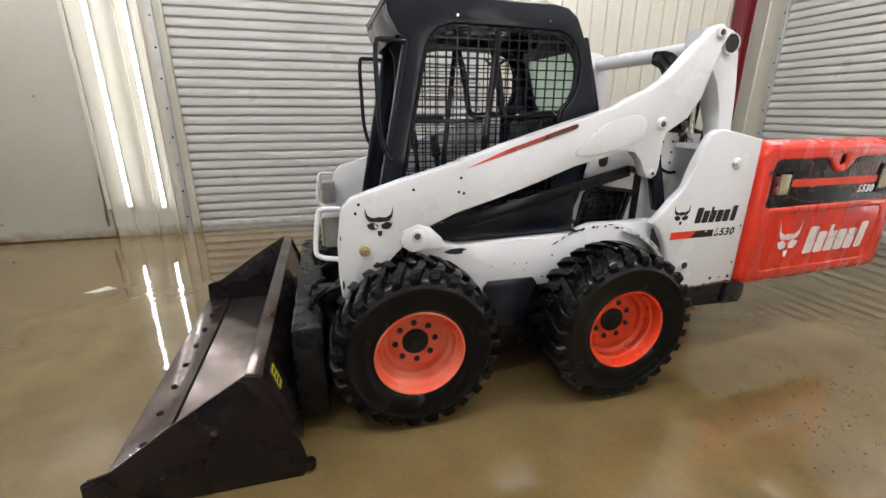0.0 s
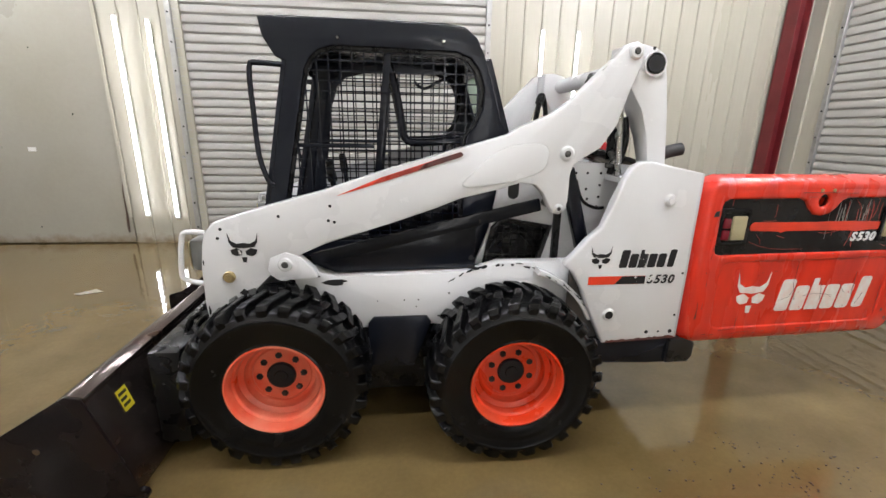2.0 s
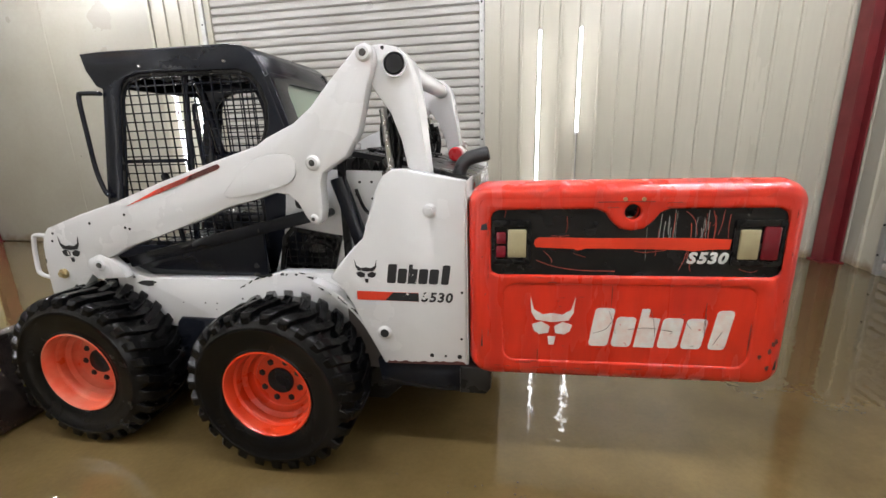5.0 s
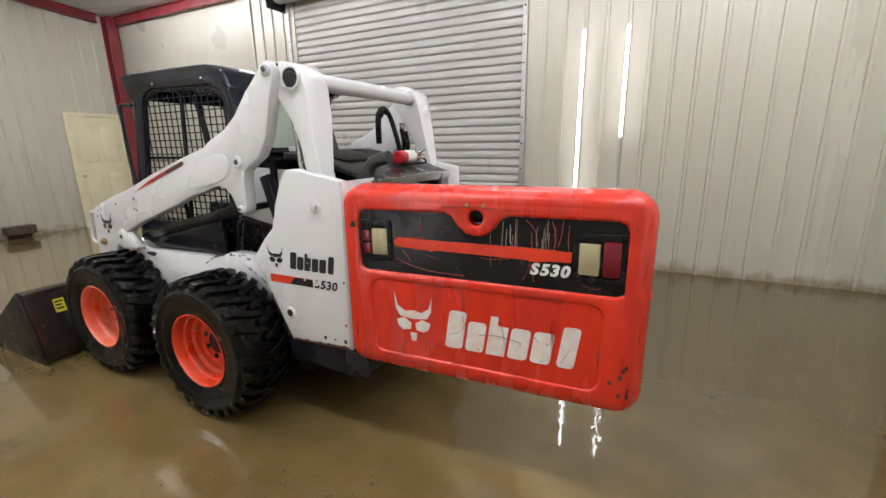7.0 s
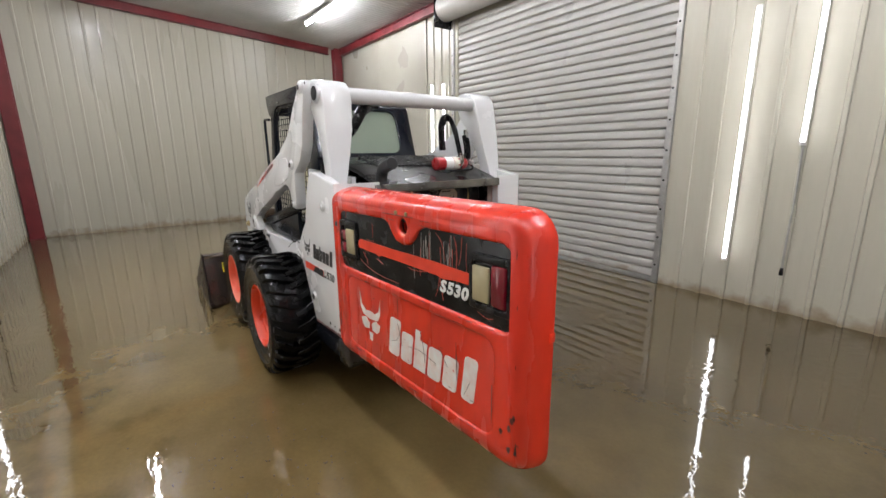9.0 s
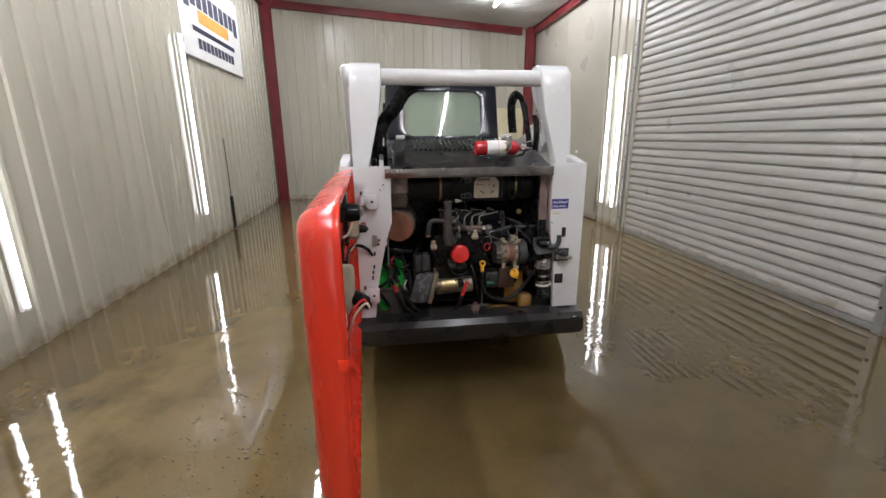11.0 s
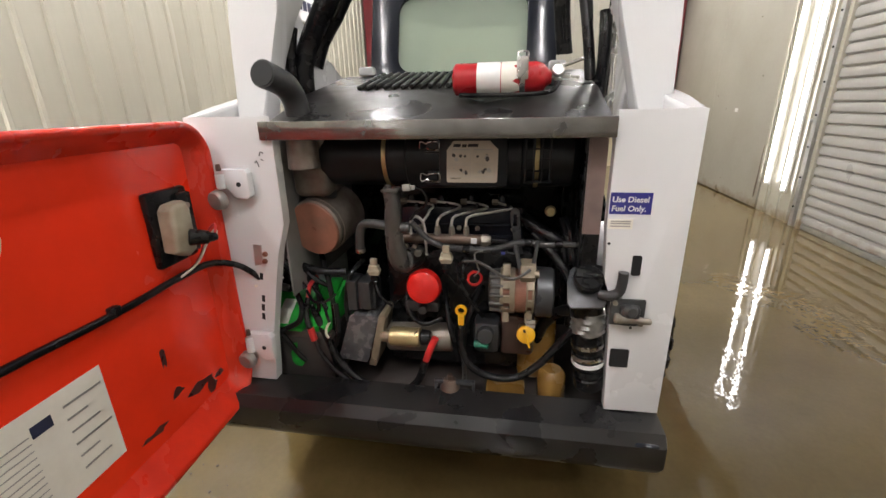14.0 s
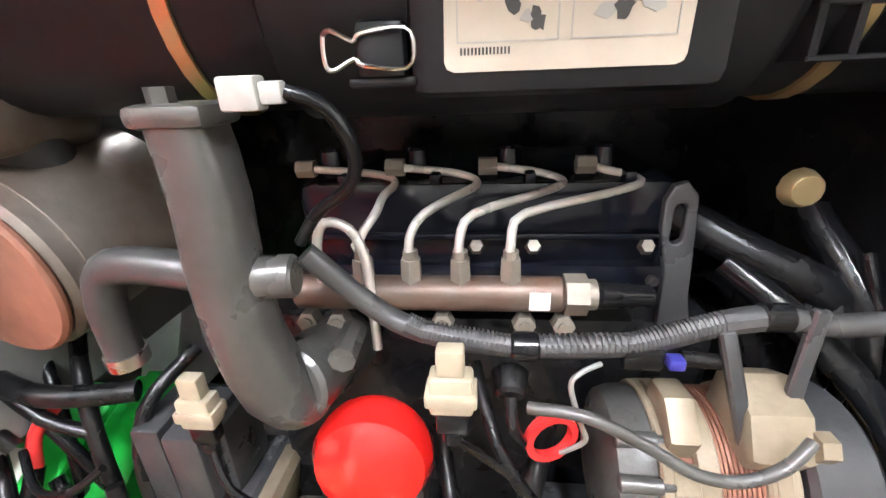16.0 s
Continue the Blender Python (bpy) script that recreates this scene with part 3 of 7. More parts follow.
beam("beam_1", (XL + 0.24, YN - 0.08, EAVE - 0.0), (XR - 0.24, YN - 0.08, EAVE - 0.0))
beam("beam_2", (XL + 0.08, YS + 0.26, roof_z(YS + 0.26)), (XL + 0.08, YN - 0.26, roof_z(YN - 0.26)))
beam("beam_3", (XR - 0.08, YS + 0.26, roof_z(YS + 0.26)), (XR - 0.08, YN - 0.26, roof_z(YN - 0.26)))
beam("beam_4", (XL + 0.24, YS + 0.08, roof_z(YS + 0.08)), (XR - 0.24, YS + 0.08, roof_z(YS + 0.08)))

# ---------------- roll-up doors ----------------


def slat_mesh(w):
    """One bowed curtain slat, w wide, 0.105 high."""
    bm = bmesh.new()
    prof = [(0.012, 0.0), (0.008, 0.005), (-0.006, 0.009), (-0.018, 0.019), (-0.0205, 0.042), (-0.0185, 0.070), (-0.011, 0.090), (0.004, 0.097), (0.012, 0.105)]
    a = [(bm.verts.new((0, y, z)), bm.verts.new((w, y, z))) for y, z in prof]
    b = [(bm.verts.new((0, y + 0.012, z)), bm.verts.new((w, y + 0.012, z))) for y, z in prof]
    for r0 in (a, b):
        for p, q in zip(r0, r0[1:]):
            bm.faces.new((p[0], p[1], q[1], q[0]))
    bmesh.ops.recalc_face_normals(bm, faces=bm.faces)
    me = bpy.data.meshes.new("slat")
    bm.to_mesh(me)
    bm.free()
    me.materials.append(M_SLAT)
    smooth(me, 40)
    return me


def rollup_door(name, w, m, label):
    """A curtain of slats between bolted guide rails, with its barrel above. Local x along the door, y into the wall."""
    base = structure(name, moved(box(0, w, 0.005, 0.04, 0.0, 0.06, 0.006), m), M_GALV, label, "roll-up door")
    me = slat_mesh(w)
    for i in range(34):
        s = new("slat", me)
        s.parent, s.matrix_basis = base, m @ pose(0, 0.02, 0.05 + 0.105 * i)
    for x0, x1 in ((-0.065, -0.002), (w + 0.002, w + 0.065)):
        rail = part("guide_rail", moved(box(x0, x1, -0.035, 0.05, 0.0, DTOP, 0.004, 1), m), M_GALV, base)
        for k in range(11):
            part("bolt", moved(lathe([(0.011, 0), (0.011, 0.007), (0.006, 0.011)], 8, "Z"), m @ pose((x0 + x1) / 2, -0.036, 0.22 + 0.32 * k, 90)), M_MATTE, rail)
    part("barrel", moved(lathe([(0.0, -0.05), (0.2, -0.05), (0.2, w + 0.05), (0.0, w + 0.05)], 28, "X"), m @ pose(0, -0.17, DTOP + 0.19)), M_SLAT, base)
    for x0 in (-0.12, w + 0.07):
        part("bracket", moved(box(x0, x0 + 0.05, -0.36, 0.04, DTOP - 0.1, DTOP + 0.36, 0.02, 2), m), M_MATTE, base)
    return base


rollup_door("door_1", D1R - D1L, pose(D1L, YN, 0), "closed white steel roll-up door with dirty lower slats")
rollup_door("door_2", D2B - D2A, pose(XR, D2B, 0, 0, 0, -90), "closed white steel roll-up door with scuffed slats")



def skew_north(ob):
    """The north wall runs 0.6 degrees off square."""
    ob.matrix_basis = Matrix.Translation((1.0, YN, 0)) @ pose(0, 0, 0, 0, 0, -0.6) @ Matrix.Translation((-1.0, -YN, 0)) @ ob.matrix_basis


for ob in [o for o in scene.objects if o.name in ("wall_north", "door_1", "trim", "beam_1")]:
    skew_north(ob)

# personnel door in the west wall
bm = box(XL + 0.018, XL + 0.055, 4.76, 5.64, 0.01, 2.12, 0.004, 1)
door3 = structure("door_3", bm, M_DOORPAINT, "closed cream panelled personnel door", "door")
for y0, y1, z0, z1 in ((4.86, 5.15, 1.25, 1.95), (5.25, 5.54, 1.25, 1.95), (4.86, 5.15, 0.25, 1.05), (5.25, 5.54, 0.25, 1.05)):
    part("door_panel", box(XL + 0.05, XL + 0.064, y0, y1, z0, z1, 0.012, 2), M_DOORPAINT, door3)
part("door_knob", moved(lathe([(0.0, 0), (0.03, 0.0), (0.012, 0.01), (0.012, 0.03), (0.03, 0.04), (0.026, 0.062), (0, 0.068)], 14, "X"), pose(XL + 0.056, 4.83, 1.0)), M_BRASS, door3)
bm = box(XL + 0.018, XL + 0.07, 4.69, 4.755, 0, 2.19, 0.004, 1)
add(bm, box(XL + 0.018, XL + 0.07, 5.645, 5.67, 0, 2.19, 0.004, 1))
add(bm, box(XL + 0.018, XL + 0.07, 4.755, 5.645, 2.125, 2.19, 0.004, 1))
part("door_frame", bm, M_DOORPAINT, door3)

# ---------------- lamps ----------------


def end_tube(y, z0, z1):
    """The same tube on the east wall, where none is in view."""
    t = thing("tube_light", XR, y, z0, "glowing white LED tube assumed on the unseen end wall", "tube light", "upright wall tubes")
    part("batten", box(XR - 0.045, XR - 0.02, y - 0.02, y + 0.02, z0 - 0.01, z1 + 0.01, 0.003, 1), M_SIGN, t)
    part("tube", rod((XR - 0.062, y, z0 + 0.02), (XR - 0.062, y, z1 - 0.02), 0.0165, seg=12), M_GLOW, t)
    for za in (z0, z1 - 0.02):
        part("end_cap", rod((XR - 0.062, y, za), (XR - 0.062, y, za + 0.02), 0.0185, seg=12), M_SIGN, t)


def wall_tube(x, z0, z1, south=False):
    """An LED tube standing upright on a wall, on a slim white batten."""
    y, s = (YS, 1) if south else (YN, -1)
    t = thing("tube_light", x, y, z0, "glowing white LED tube mounted upright on the wall", "tube light", "upright wall tubes")
    part("batten", box(x - 0.02, x + 0.02, min(y + s * 0.02, y + s * 0.045), max(y + s * 0.02, y + s * 0.045), z0 - 0.01, z1 + 0.01, 0.003, 1), M_SIGN, t)
    part("tube", rod((x, y + s * 0.062, z0 + 0.02), (x, y + s * 0.062, z1 - 0.02), 0.0165, seg=12), M_GLOW, t)
    for za in (z0, z1 - 0.02):
        part("end_cap", rod((x, y + s * 0.062, za), (x, y + s * 0.062, za + 0.02), 0.0185, seg=12), M_SIGN, t)
    if not south:
        skew_north(t)


for tx, z0, z1 in ((-2.29, 0.37, 2.72), (-1.93, 0.34, 2.69), (2.79, 0.42, 2.75), (3.26, 1.54, 2.75)):
    wall_tube(tx, z0, z1)
for tx, z0, z1 in ((1.77, 0.33, 2.78), (1.43, 0.33, 2.78), (-1.82, 0.44, 2.82)):
    wall_tube(tx, z0, z1, True)
# added unseen pair lighting the tail, assumed from highlights on the hood lip
for ty in (0.95, 0.55):
    end_tube(ty, 0.35, 2.75)
# lead hanging from the short tube
t = thing("power_lead", 3.26, YN, 0.4, "thin grey power lead hanging below the short tube light", "cable")
part("lead", tube([(3.262, YN - 0.03, 1.53), (3.266, YN - 0.026, 1.1), (3.26, YN - 0.026, 0.7), (3.262, YN - 0.03, 0.42)], 0.009, 8), M_GALV, t)
part("plug", rod((3.262, YN - 0.035, 0.36), (3.262, YN - 0.032, 0.43), 0.018, 0.014, 10, 0.003), M_MATTE, t)
skew_north(t)
t = thing("power_lead", -2.95, YS, 0.0, "black cable with a dark plug hanging down the wall", "cable")
part("lead", tube([(-2.95, YS + 0.03, 1.5), (-2.97, YS + 0.03, 0.9), (-2.95, YS + 0.03, 0.55)], 0.007, 8), M_MATTE, t)
part("plug", box(-2.98, -2.92, YS + 0.018, YS + 0.06, 0.02, 0.56, 0.01), M_MATTE, t)


def ceiling_tube(x0, x1, y, glowing):
    z = roof_z(y) - 0.05
    t = thing("ceiling_light", (x0 + x1) / 2, y, z, "long white LED tube light under the roof", "ceiling light", "roof tubes")
    part("housing", box(x0, x1, y - 0.05, y + 0.05, z, z + 0.045, 0.008), M_SIGN, t)
    part("tube", rod((x0 + 0.03, y, z - 0.022), (x1 - 0.03, y, z - 0.022), 0.019, seg=12), glowing, t)
    for xa in (x0, x1 - 0.03):
        part("socket", box(xa, xa + 0.03, y - 0.03, y + 0.03, z - 0.044, z, 0.004), M_SIGN, t)


for cx in (-4.75, -1.9, 1.3):
    ceiling_tube(cx, cx + 2.0, 4.45, M_GLOWTOP if cx < -4 else M_GLOWDIM)
for cx in (-4.75, -1.9, 0.9, 3.7):
    ceiling_tube(cx, cx + 2.0, 0.75, M_GLOWTOP)
# out of view; sited and strengthened to light the gate's inner side
ceiling_tube(3.9, 5.9, 3.1, M_GLOWNEAR)

# ---------------- sign on the south wall ----------------
t = thing("wall_sign", -3.22, YS, 2.62, "white sign board with dark blue lettering bars and an ochre band", "sign")
SY = YS + 0.02
part("board", box(-4.46, -1.98, SY, SY + 0.012, 2.62, 3.84, 0.002, 1), M_SIGN, t)
bm = box(-4.48, -1.96, SY - 0.002, SY + 0.02, 2.595, 2.615, 0.002, 1)
add(bm, box(-4.48, -4.465, SY - 0.002, SY + 0.02, 2.615, 3.86, 0.002, 1))
part("board_edge", bm, M_GALV, t)
for nm, m_, x0, x1, z0, z1 in (("name_bar", M_INK, -4.34, -2.10, 3.32, 3.56), ("band", M_GOLD, -3.84, -2.59, 3.12, 3.30), ("line_bar", M_INK, -4.09, -2.35, 2.98, 3.05), ("number_bar", M_INK, -3.99, -2.45, 2.76, 2.9)):
    k = 10 if nm in ("name_bar", "number_bar") else 1
    for i in range(k):
        w = (x1 - x0) / k
        part(nm, box(x0 + i * w, x0 + (i + (0.78 if k > 1 else 1)) * w, SY + 0.012, SY + 0.0145, z0 - (0.06 if nm == "name_bar" and i in (0, 9) else 0), z1), m_, t)

# ---------------- the loader ----------------
YC = 2.525
loader = thing("skid_steer_loader", 1.0, YC, 0, "white and black skid steer loader, orange rims, red tailgate open", "loader")


def flip(bm):
    """The same on the machine's other side."""
    bmesh.ops.transform(bm, matrix=Matrix.Translation((0, 2 * YC, 0)) @ Matrix.Diagonal((1, -1, 1, 1)), verts=bm.verts)
    return bm


def both(name, make, material, parent=None, label=""):
    return [part(name, make(), material, parent or loader, label), part(name, flip(make()), material, parent or loader, label)]


# wheels, their axle along y, the outer face at -y
R_T = 0.415
SECTION = [(0.208, 0.03), (0.213, 0.006), (0.222, -0.004), (0.228, -0.001), (0.234, -0.005), (0.28, -0.013), (0.322, -0.015), (0.330, -0.020), (0.340, -0.020), (0.347, -0.013), (0.362, -0.004), (0.378, 0.012), (0.388, 0.045), (0.390, 0.143), (0.388, 0.241), (0.378, 0.274), (0.350, 0.294), (0.30, 0.298), (0.23, 0.285), (0.215, 0.26)]
tyre_bm = lathe(SECTION, 48, "Y", closed=True)
NL = 27
lug_meshes = []
for side in (0, 1):
    lug = bmesh.new()
    cols = []
    # a lug runs from the middle of the tread over the shoulder, slanting as it goes
    for k, (u, top, base) in enumerate(((0.160, 0.413, 0.375), (0.09, R_T, 0.375), (0.035, 0.414, 0.372), (0.004, 0.405, 0.362), (-0.009, 0.386, 0.352))):
        y = u if side == 0 else 0.286 - u
        q0 = (0.0, 0.035, 0.09, 0.125, 0.13)[k] * 1.3
        hw = (0.048, 0.058, 0.070, 0.074, 0.060)[k]
        tw = hw * 0.84
        cols.append([lug.verts.new((r * math.cos(q), y, r * math.sin(q))) for r, q in ((base, q0 - hw), (top, q0 - tw), (top, q0 + tw), (base, q0 + hw))])
    for p, q in zip(cols, cols[1:]):
        for j in range(3):
            lug.faces.new((p[j], p[j + 1], q[j + 1], q[j]))
    lug.faces.new(cols[0]), lug.faces.new(cols[-1])
    bmesh.ops.recalc_face_normals(lug, faces=lug.faces)
    bmesh.ops.bevel(lug, geom=list(lug.edges), offset=0.004, segments=1, affect="EDGES")
    me = bpy.data.meshes.new("tread_lug")
    lug.to_mesh(me)
    lug.free()
    me.materials.append(M_TYRE)
    lug_meshes.append(me)
rim_bm = lathe([(0.209, 0.03), (0.219, 0.008), (0.217, -0.003), (0.210, -0.004), (0.206, 0.003), (0.203, 0.016), (0.200, 0.052), (0.190, 0.058), (0.186, 0.066), (0.184, 0.092), (0.170, 0.100), (0.163, 0.106), (0.160, 0.124), (0.150, 0.136), (0.136, 0.138), (0.130, 0.131), (0.085, 0.129), (0.0, 0.131)], 48, "Y", caps=False)
hub_bm = lathe([(0.066, 0.136), (0.066, 0.120), (0.060, 0.114), (0.03, 0.113), (0.028, 0.108), (0.0, 0.107)], 28, "Y")
nut_bm = lathe([(0.0165, 0.139), (0.016, 0.124), (0.009, 0.118)], 6, "Y")
wheel_meshes = []
for nm, b, m_ in (("wheel", rim_bm, M_ORANGE), ("tyre", tyre_bm, M_TYRE), ("hub_cap", hub_bm, M_BLACK), ("wheel_nut", nut_bm, M_DARKHOLE)):
    bmesh.ops.recalc_face_normals(b, faces=b.faces)
    me = bpy.data.meshes.new(nm)
    b.to_mesh(me)
    b.free()
    me.materials.append(m_)
    smooth(me, 32)
    wheel_meshes.append(me)
pale_rim = wheel_meshes[0].copy()
pale_rim.materials[0] = M_ORANGEPALE
for wx, far, spin in ((0.36, 0, 10), (1.44, 0, 33), (0.36, 1, 0), (1.44, 1, 20)):
    out = 1.688 if wx < 1 else 1.634
    m = pose(wx, out if not far else 2 * YC - out, R_T, 0, spin, 180 * far)
    rim = new("wheel", pale_rim if wx < 1 else wheel_meshes[0])
    rim.parent, rim.matrix_parent_inverse, rim.matrix_basis = loader, loader.matrix_basis.inverted(), m
    rim["label"] = "faded pale orange steel rim with black tyre" if wx < 1 else "orange steel rim with black tyre"
    for me in wheel_meshes[1:3]:
        o = new(me.name.split(".")[0], me)
        o.parent = rim
    for i in range(NL):
        for side in (0, 1):
            o = new("tread_lug", lug_meshes[side])
            o.parent, o.matrix_basis = rim, pose(0, 0, 0, 0, -360 * (i + 0.5 * side) / NL, 0)
    for k in range(8):
        w = 2 * math.pi * (k + 0.3) / 8
        o = new("wheel_nut", wheel_meshes[3])
        o.parent, o.matrix_basis = rim, Matrix.Translation((0.100 * math.cos(w), 0, 0.100 * math.sin(w)))

# main frame and belly
FRAME = [(0.42, 0.60), (0.42, 0.90), (0.47, 0.905), (0.56, 0.86), (0.62, 0.845), (1.26, 0.855), (1.40, 0.90), (1.80, 0.90), (1.96, 0.62), (1.96, 0.57), (1.25, 0.56), (1.08, 0.58), (0.73, 0.57)]
both("frame_rail", lambda: prism(FRAME, 1.955, 2.03, 0.008), M_WHITE, None, "white painted steel frame side, scuffed")
part("frame_body", box(0.44, 1.72, 2.04, 2 * YC - 2.04, 0.56, 0.86, 0.01), M_MATTE, loader)
part("belly", prism([(0.05, 0.30), (0.15, 0.21), (1.9, 0.21), (2.05, 0.36), (2.05, 0.42), (1.7, 0.42), (1.7, 0.555), (0.05, 0.555)], 1.97, 2 * YC - 1.97, 0.01), M_MATTE, loader)
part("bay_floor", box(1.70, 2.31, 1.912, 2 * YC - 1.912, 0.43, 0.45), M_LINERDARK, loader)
part("bay_liner", box(1.74, 2.30, 2.088, 2.094, 0.80, 1.29), M_LINER, loader, "grey painted liner plate")
part("bay_liner", flip(add(prism([(2.105, 1.315), (2.13, 1.20), (2.145, 1.11), (2.19, 1.045), (2.294, 1.03), (2.294, 1.315)], 2.086, 2.092), box(2.288, 2.294, 2.046, 2.0858, 1.03, 1.315))), M_LINERPINK, loader)
part("bay_liner", flip(add(box(1.74, 2.294, 2.0925, 2.098, 0.80, 1.315), box(2.288, 2.294, 2.046, 2.0878, 0.86, 1.0295))), M_MATTE, loader)
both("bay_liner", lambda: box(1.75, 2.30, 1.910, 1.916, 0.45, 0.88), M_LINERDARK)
part("bay_back", box(1.70, 1.735, 2.04, 2 * YC - 2.04, 0.45, 1.44), M_MATTE, loader)
both("side_step", lambda: prism([(0.745, 0.36), (0.985, 0.36), (1.07, 0.60), (1.045, 0.632), (0.785, 0.632), (0.757, 0.60)], 1.935, 1.96, 0.008), M_BLACK)
for ax in (0.36, 1.44):
    both("axle_hub", lambda: rod((ax, 1.838, R_T), (ax, 1.98, R_T), 0.1, seg=20), M_BLACK)

# lift arms
ARM = [(0.070, 1.03), (0.085, 1.085), (0.125, 1.128), (0.352, 1.199), (0.578, 1.262), (0.876, 1.36), (1.165, 1.446), (1.395, 1.513), (1.447, 1.545), (1.585, 1.602), (1.676, 1.667), (1.78, 1.772), (1.873, 1.865), (1.90, 1.895),
       (1.935, 1.905), (1.965, 1.888), (1.972, 1.85), (1.955, 1.79), (1.93, 1.72), (1.885, 1.56), (1.82, 1.46), (1.74, 1.412), (1.702, 1.386), (1.690, 1.339), (1.690, 1.22), (1.68, 1.178), (1.655, 1.156), (1.625, 1.163), (1.60, 1.20),
       (1.570, 1.257), (1.53, 1.293), (1.463, 1.303), (1.355, 1.270), (1.197, 1.233), (1.074, 1.185), (0.924, 1.136), (0.722, 1.072), (0.594, 1.030), (0.47, 0.975), (0.37, 0.91), (0.28, 0.82), (0.22, 0.70), (0.12, 0.58), (0.065, 0.60), (0.052, 0.75), (0.055, 0.92)]


def toe_in(bm):
    """The arms run inwards, towards the front, by 5 cm."""
    for v in bm.verts:
        k = 0.047 * min(1, max(0, (1.7 - v.co.x) / 1.6))
        q = 1 + k / 1.87
        v.co = Vector((1.2 + (v.co.x - 1.2) * q, v.co.y + k, 1.5 + (v.co.z - 1.5) * q))
    return bm


arms = both("lift_arm", lambda: toe_in(prism(ARM, 1.868, 1.938, 0.009)), M_WHITE, None, "white painted steel lift arm with chipped edges")
EMB = [(1.193, 1.299), (1.25, 1.354), (1.30, 1.405), (1.348, 1.440), (1.40, 1.463), (1.46, 1.476), (1.53, 1.478), (1.565, 1.468), (1.582, 1.44), (1.578, 1.39), (1.56, 1.36), (1.52, 1.337), (1.46, 1.318), (1.396, 1.302), (1.30, 1.287), (1.236, 1.280), (1.205, 1.284)]


for k, arm in enumerate(arms):
    mk = toe_in if k == 0 else (lambda b: flip(toe_in(b)))
    part("raised_panel", mk(prism(EMB, 1.8640, 1.8705, 0.0055, 3)), M_WHITE, arm)
    part("boss_plate", mk(prism(disc(0.402, 0.920, 0.060, 28), 1.862, 1.870, 0.004)), M_WHITE, arm)
    for px, pz, r in ((1.664, 1.434, 0.028), (1.645, 1.186, 0.018), (0.412, 0.938, 0.03), (1.929, 1.864, 0.028)):
        b = rod((px, 1.869, pz), (px, 1.856, pz), r * 1.25, r, 20, 0.003)
        part("pivot_pin", mk(b), M_WHITE, arm)
        b = rod((px, 1.8565, pz), (px, 1.85, pz), r * 0.55, r * 0.5, 8, 0.002)
        part("pin_bolt", mk(b), M_PIPE, arm, "dull steel bolt head")
    part("arm_bolt", mk(add(rod((0.172, 1.868, 0.886), (0.172, 1.85, 0.886), 0.026, seg=14, bevel=0.003), rod((0.172, 1.85, 0.886), (0.172, 1.838, 0.886), 0.016, seg=6))), M_BRASS, arm)
    for px, pz in ((0.155, 1.10), (0.40, 1.155), (0.62, 1.20), (0.61, 1.135), (0.635, 1.128), (0.14, 1.06), (1.47, 1.38)):
        part("drain_hole", mk(rod((px, 1.8685, pz), (px, 1.8665, pz), 0.007, seg=10)), M_DARKHOLE, arm)
    # arm stripe, tapering forwards
    part("arm_stripe", mk(prism([(0.648, 1.243), (0.85, 1.306), (1.187, 1.414), (1.199, 1.425), (1.187, 1.437), (1.10, 1.410), (0.84, 1.324)], 1.8660, 1.8676)), M_DECALRED, arm, "faded red stripe decal")
    part("arm_stripe_dark", mk(prism([(1.00, 1.354), (1.187, 1.414), (1.199, 1.425), (1.187, 1.437), (1.10, 1.410), (1.03, 1.384)], 1.8648, 1.8659)), M_DECALDARK, arm)
    part("arm_stripe_faded", mk(prism([(0.80, 1.293), (0.82, 1.297), (1.0, 1.354), (1.03, 1.384), (0.845, 1.325)], 1.8648, 1.8659)), M_DECALFADED, arm)

# plain shapes in the place of a maker's emblem, in a unit square
EMBLEM = [[(0.0, 1.0), (0.09, 0.74), (0.28, 0.64), (0.5, 0.67), (0.72, 0.64), (0.91, 0.74), (1.0, 1.0), (0.97, 0.68), (0.86, 0.53), (0.5, 0.49), (0.14, 0.53), (0.03, 0.68)],
          [(0.05, 0.44), (0.26, 0.50), (0.45, 0.40), (0.42, 0.27), (0.22, 0.24), (0.10, 0.31)],
          [(0.95, 0.44), (0.90, 0.31), (0.78, 0.24), (0.58, 0.27), (0.55, 0.40), (0.74, 0.50)],
          [(0.41, 0.20), (0.59, 0.20), (0.56, 0.03), (0.44, 0.03)]]


def emblem(x0, x1, z0, z1, y0, y1):
    bm = bmesh.new()
    for shape in EMBLEM:
        add(bm, prism([(x0 + u * (x1 - x0), z0 + v * (z1 - z0)) for u, v in shape], y0, y1))
    return bm


def wordmark(x0, x1, z0, z1, y0, y1, material, parent, lean=0.14):
    """Plain slanted blocks in the place of a maker's name."""
    h = z1 - z0
    w = (x1 - x0) / 6
    for i, tall in enumerate((1, 0, 1, 0, 0, 1)):
        t = z0 + h * (1.0 if tall else 0.78)
        a, b = x0 + (i + (0.15 if i == 5 else 0)) * w, x0 + (i + 0.86) * w
        if i == 2:
            o = [(a, z0), (b, z0), (b, z0 + h * 0.76), (a + (b - a) * 0.42, z0 + h * 0.78), (a + (b - a) * 0.40, t), (a, t)]
        else:
            o = rounded(a, b, z0, t, 0.16 * w, 2)
        part("name_block", prism([(px + lean * (pz - z0), pz) for px, pz in o], y0, y1), material, parent)


for k, arm in enumerate(arms):
    b = toe_in(emblem(0.18, 0.306, 0.946, 1.085, 1.8655, 1.8676))
    part("emblem_blot", b if k == 0 else flip(b), M_DECALBLACK, arm)

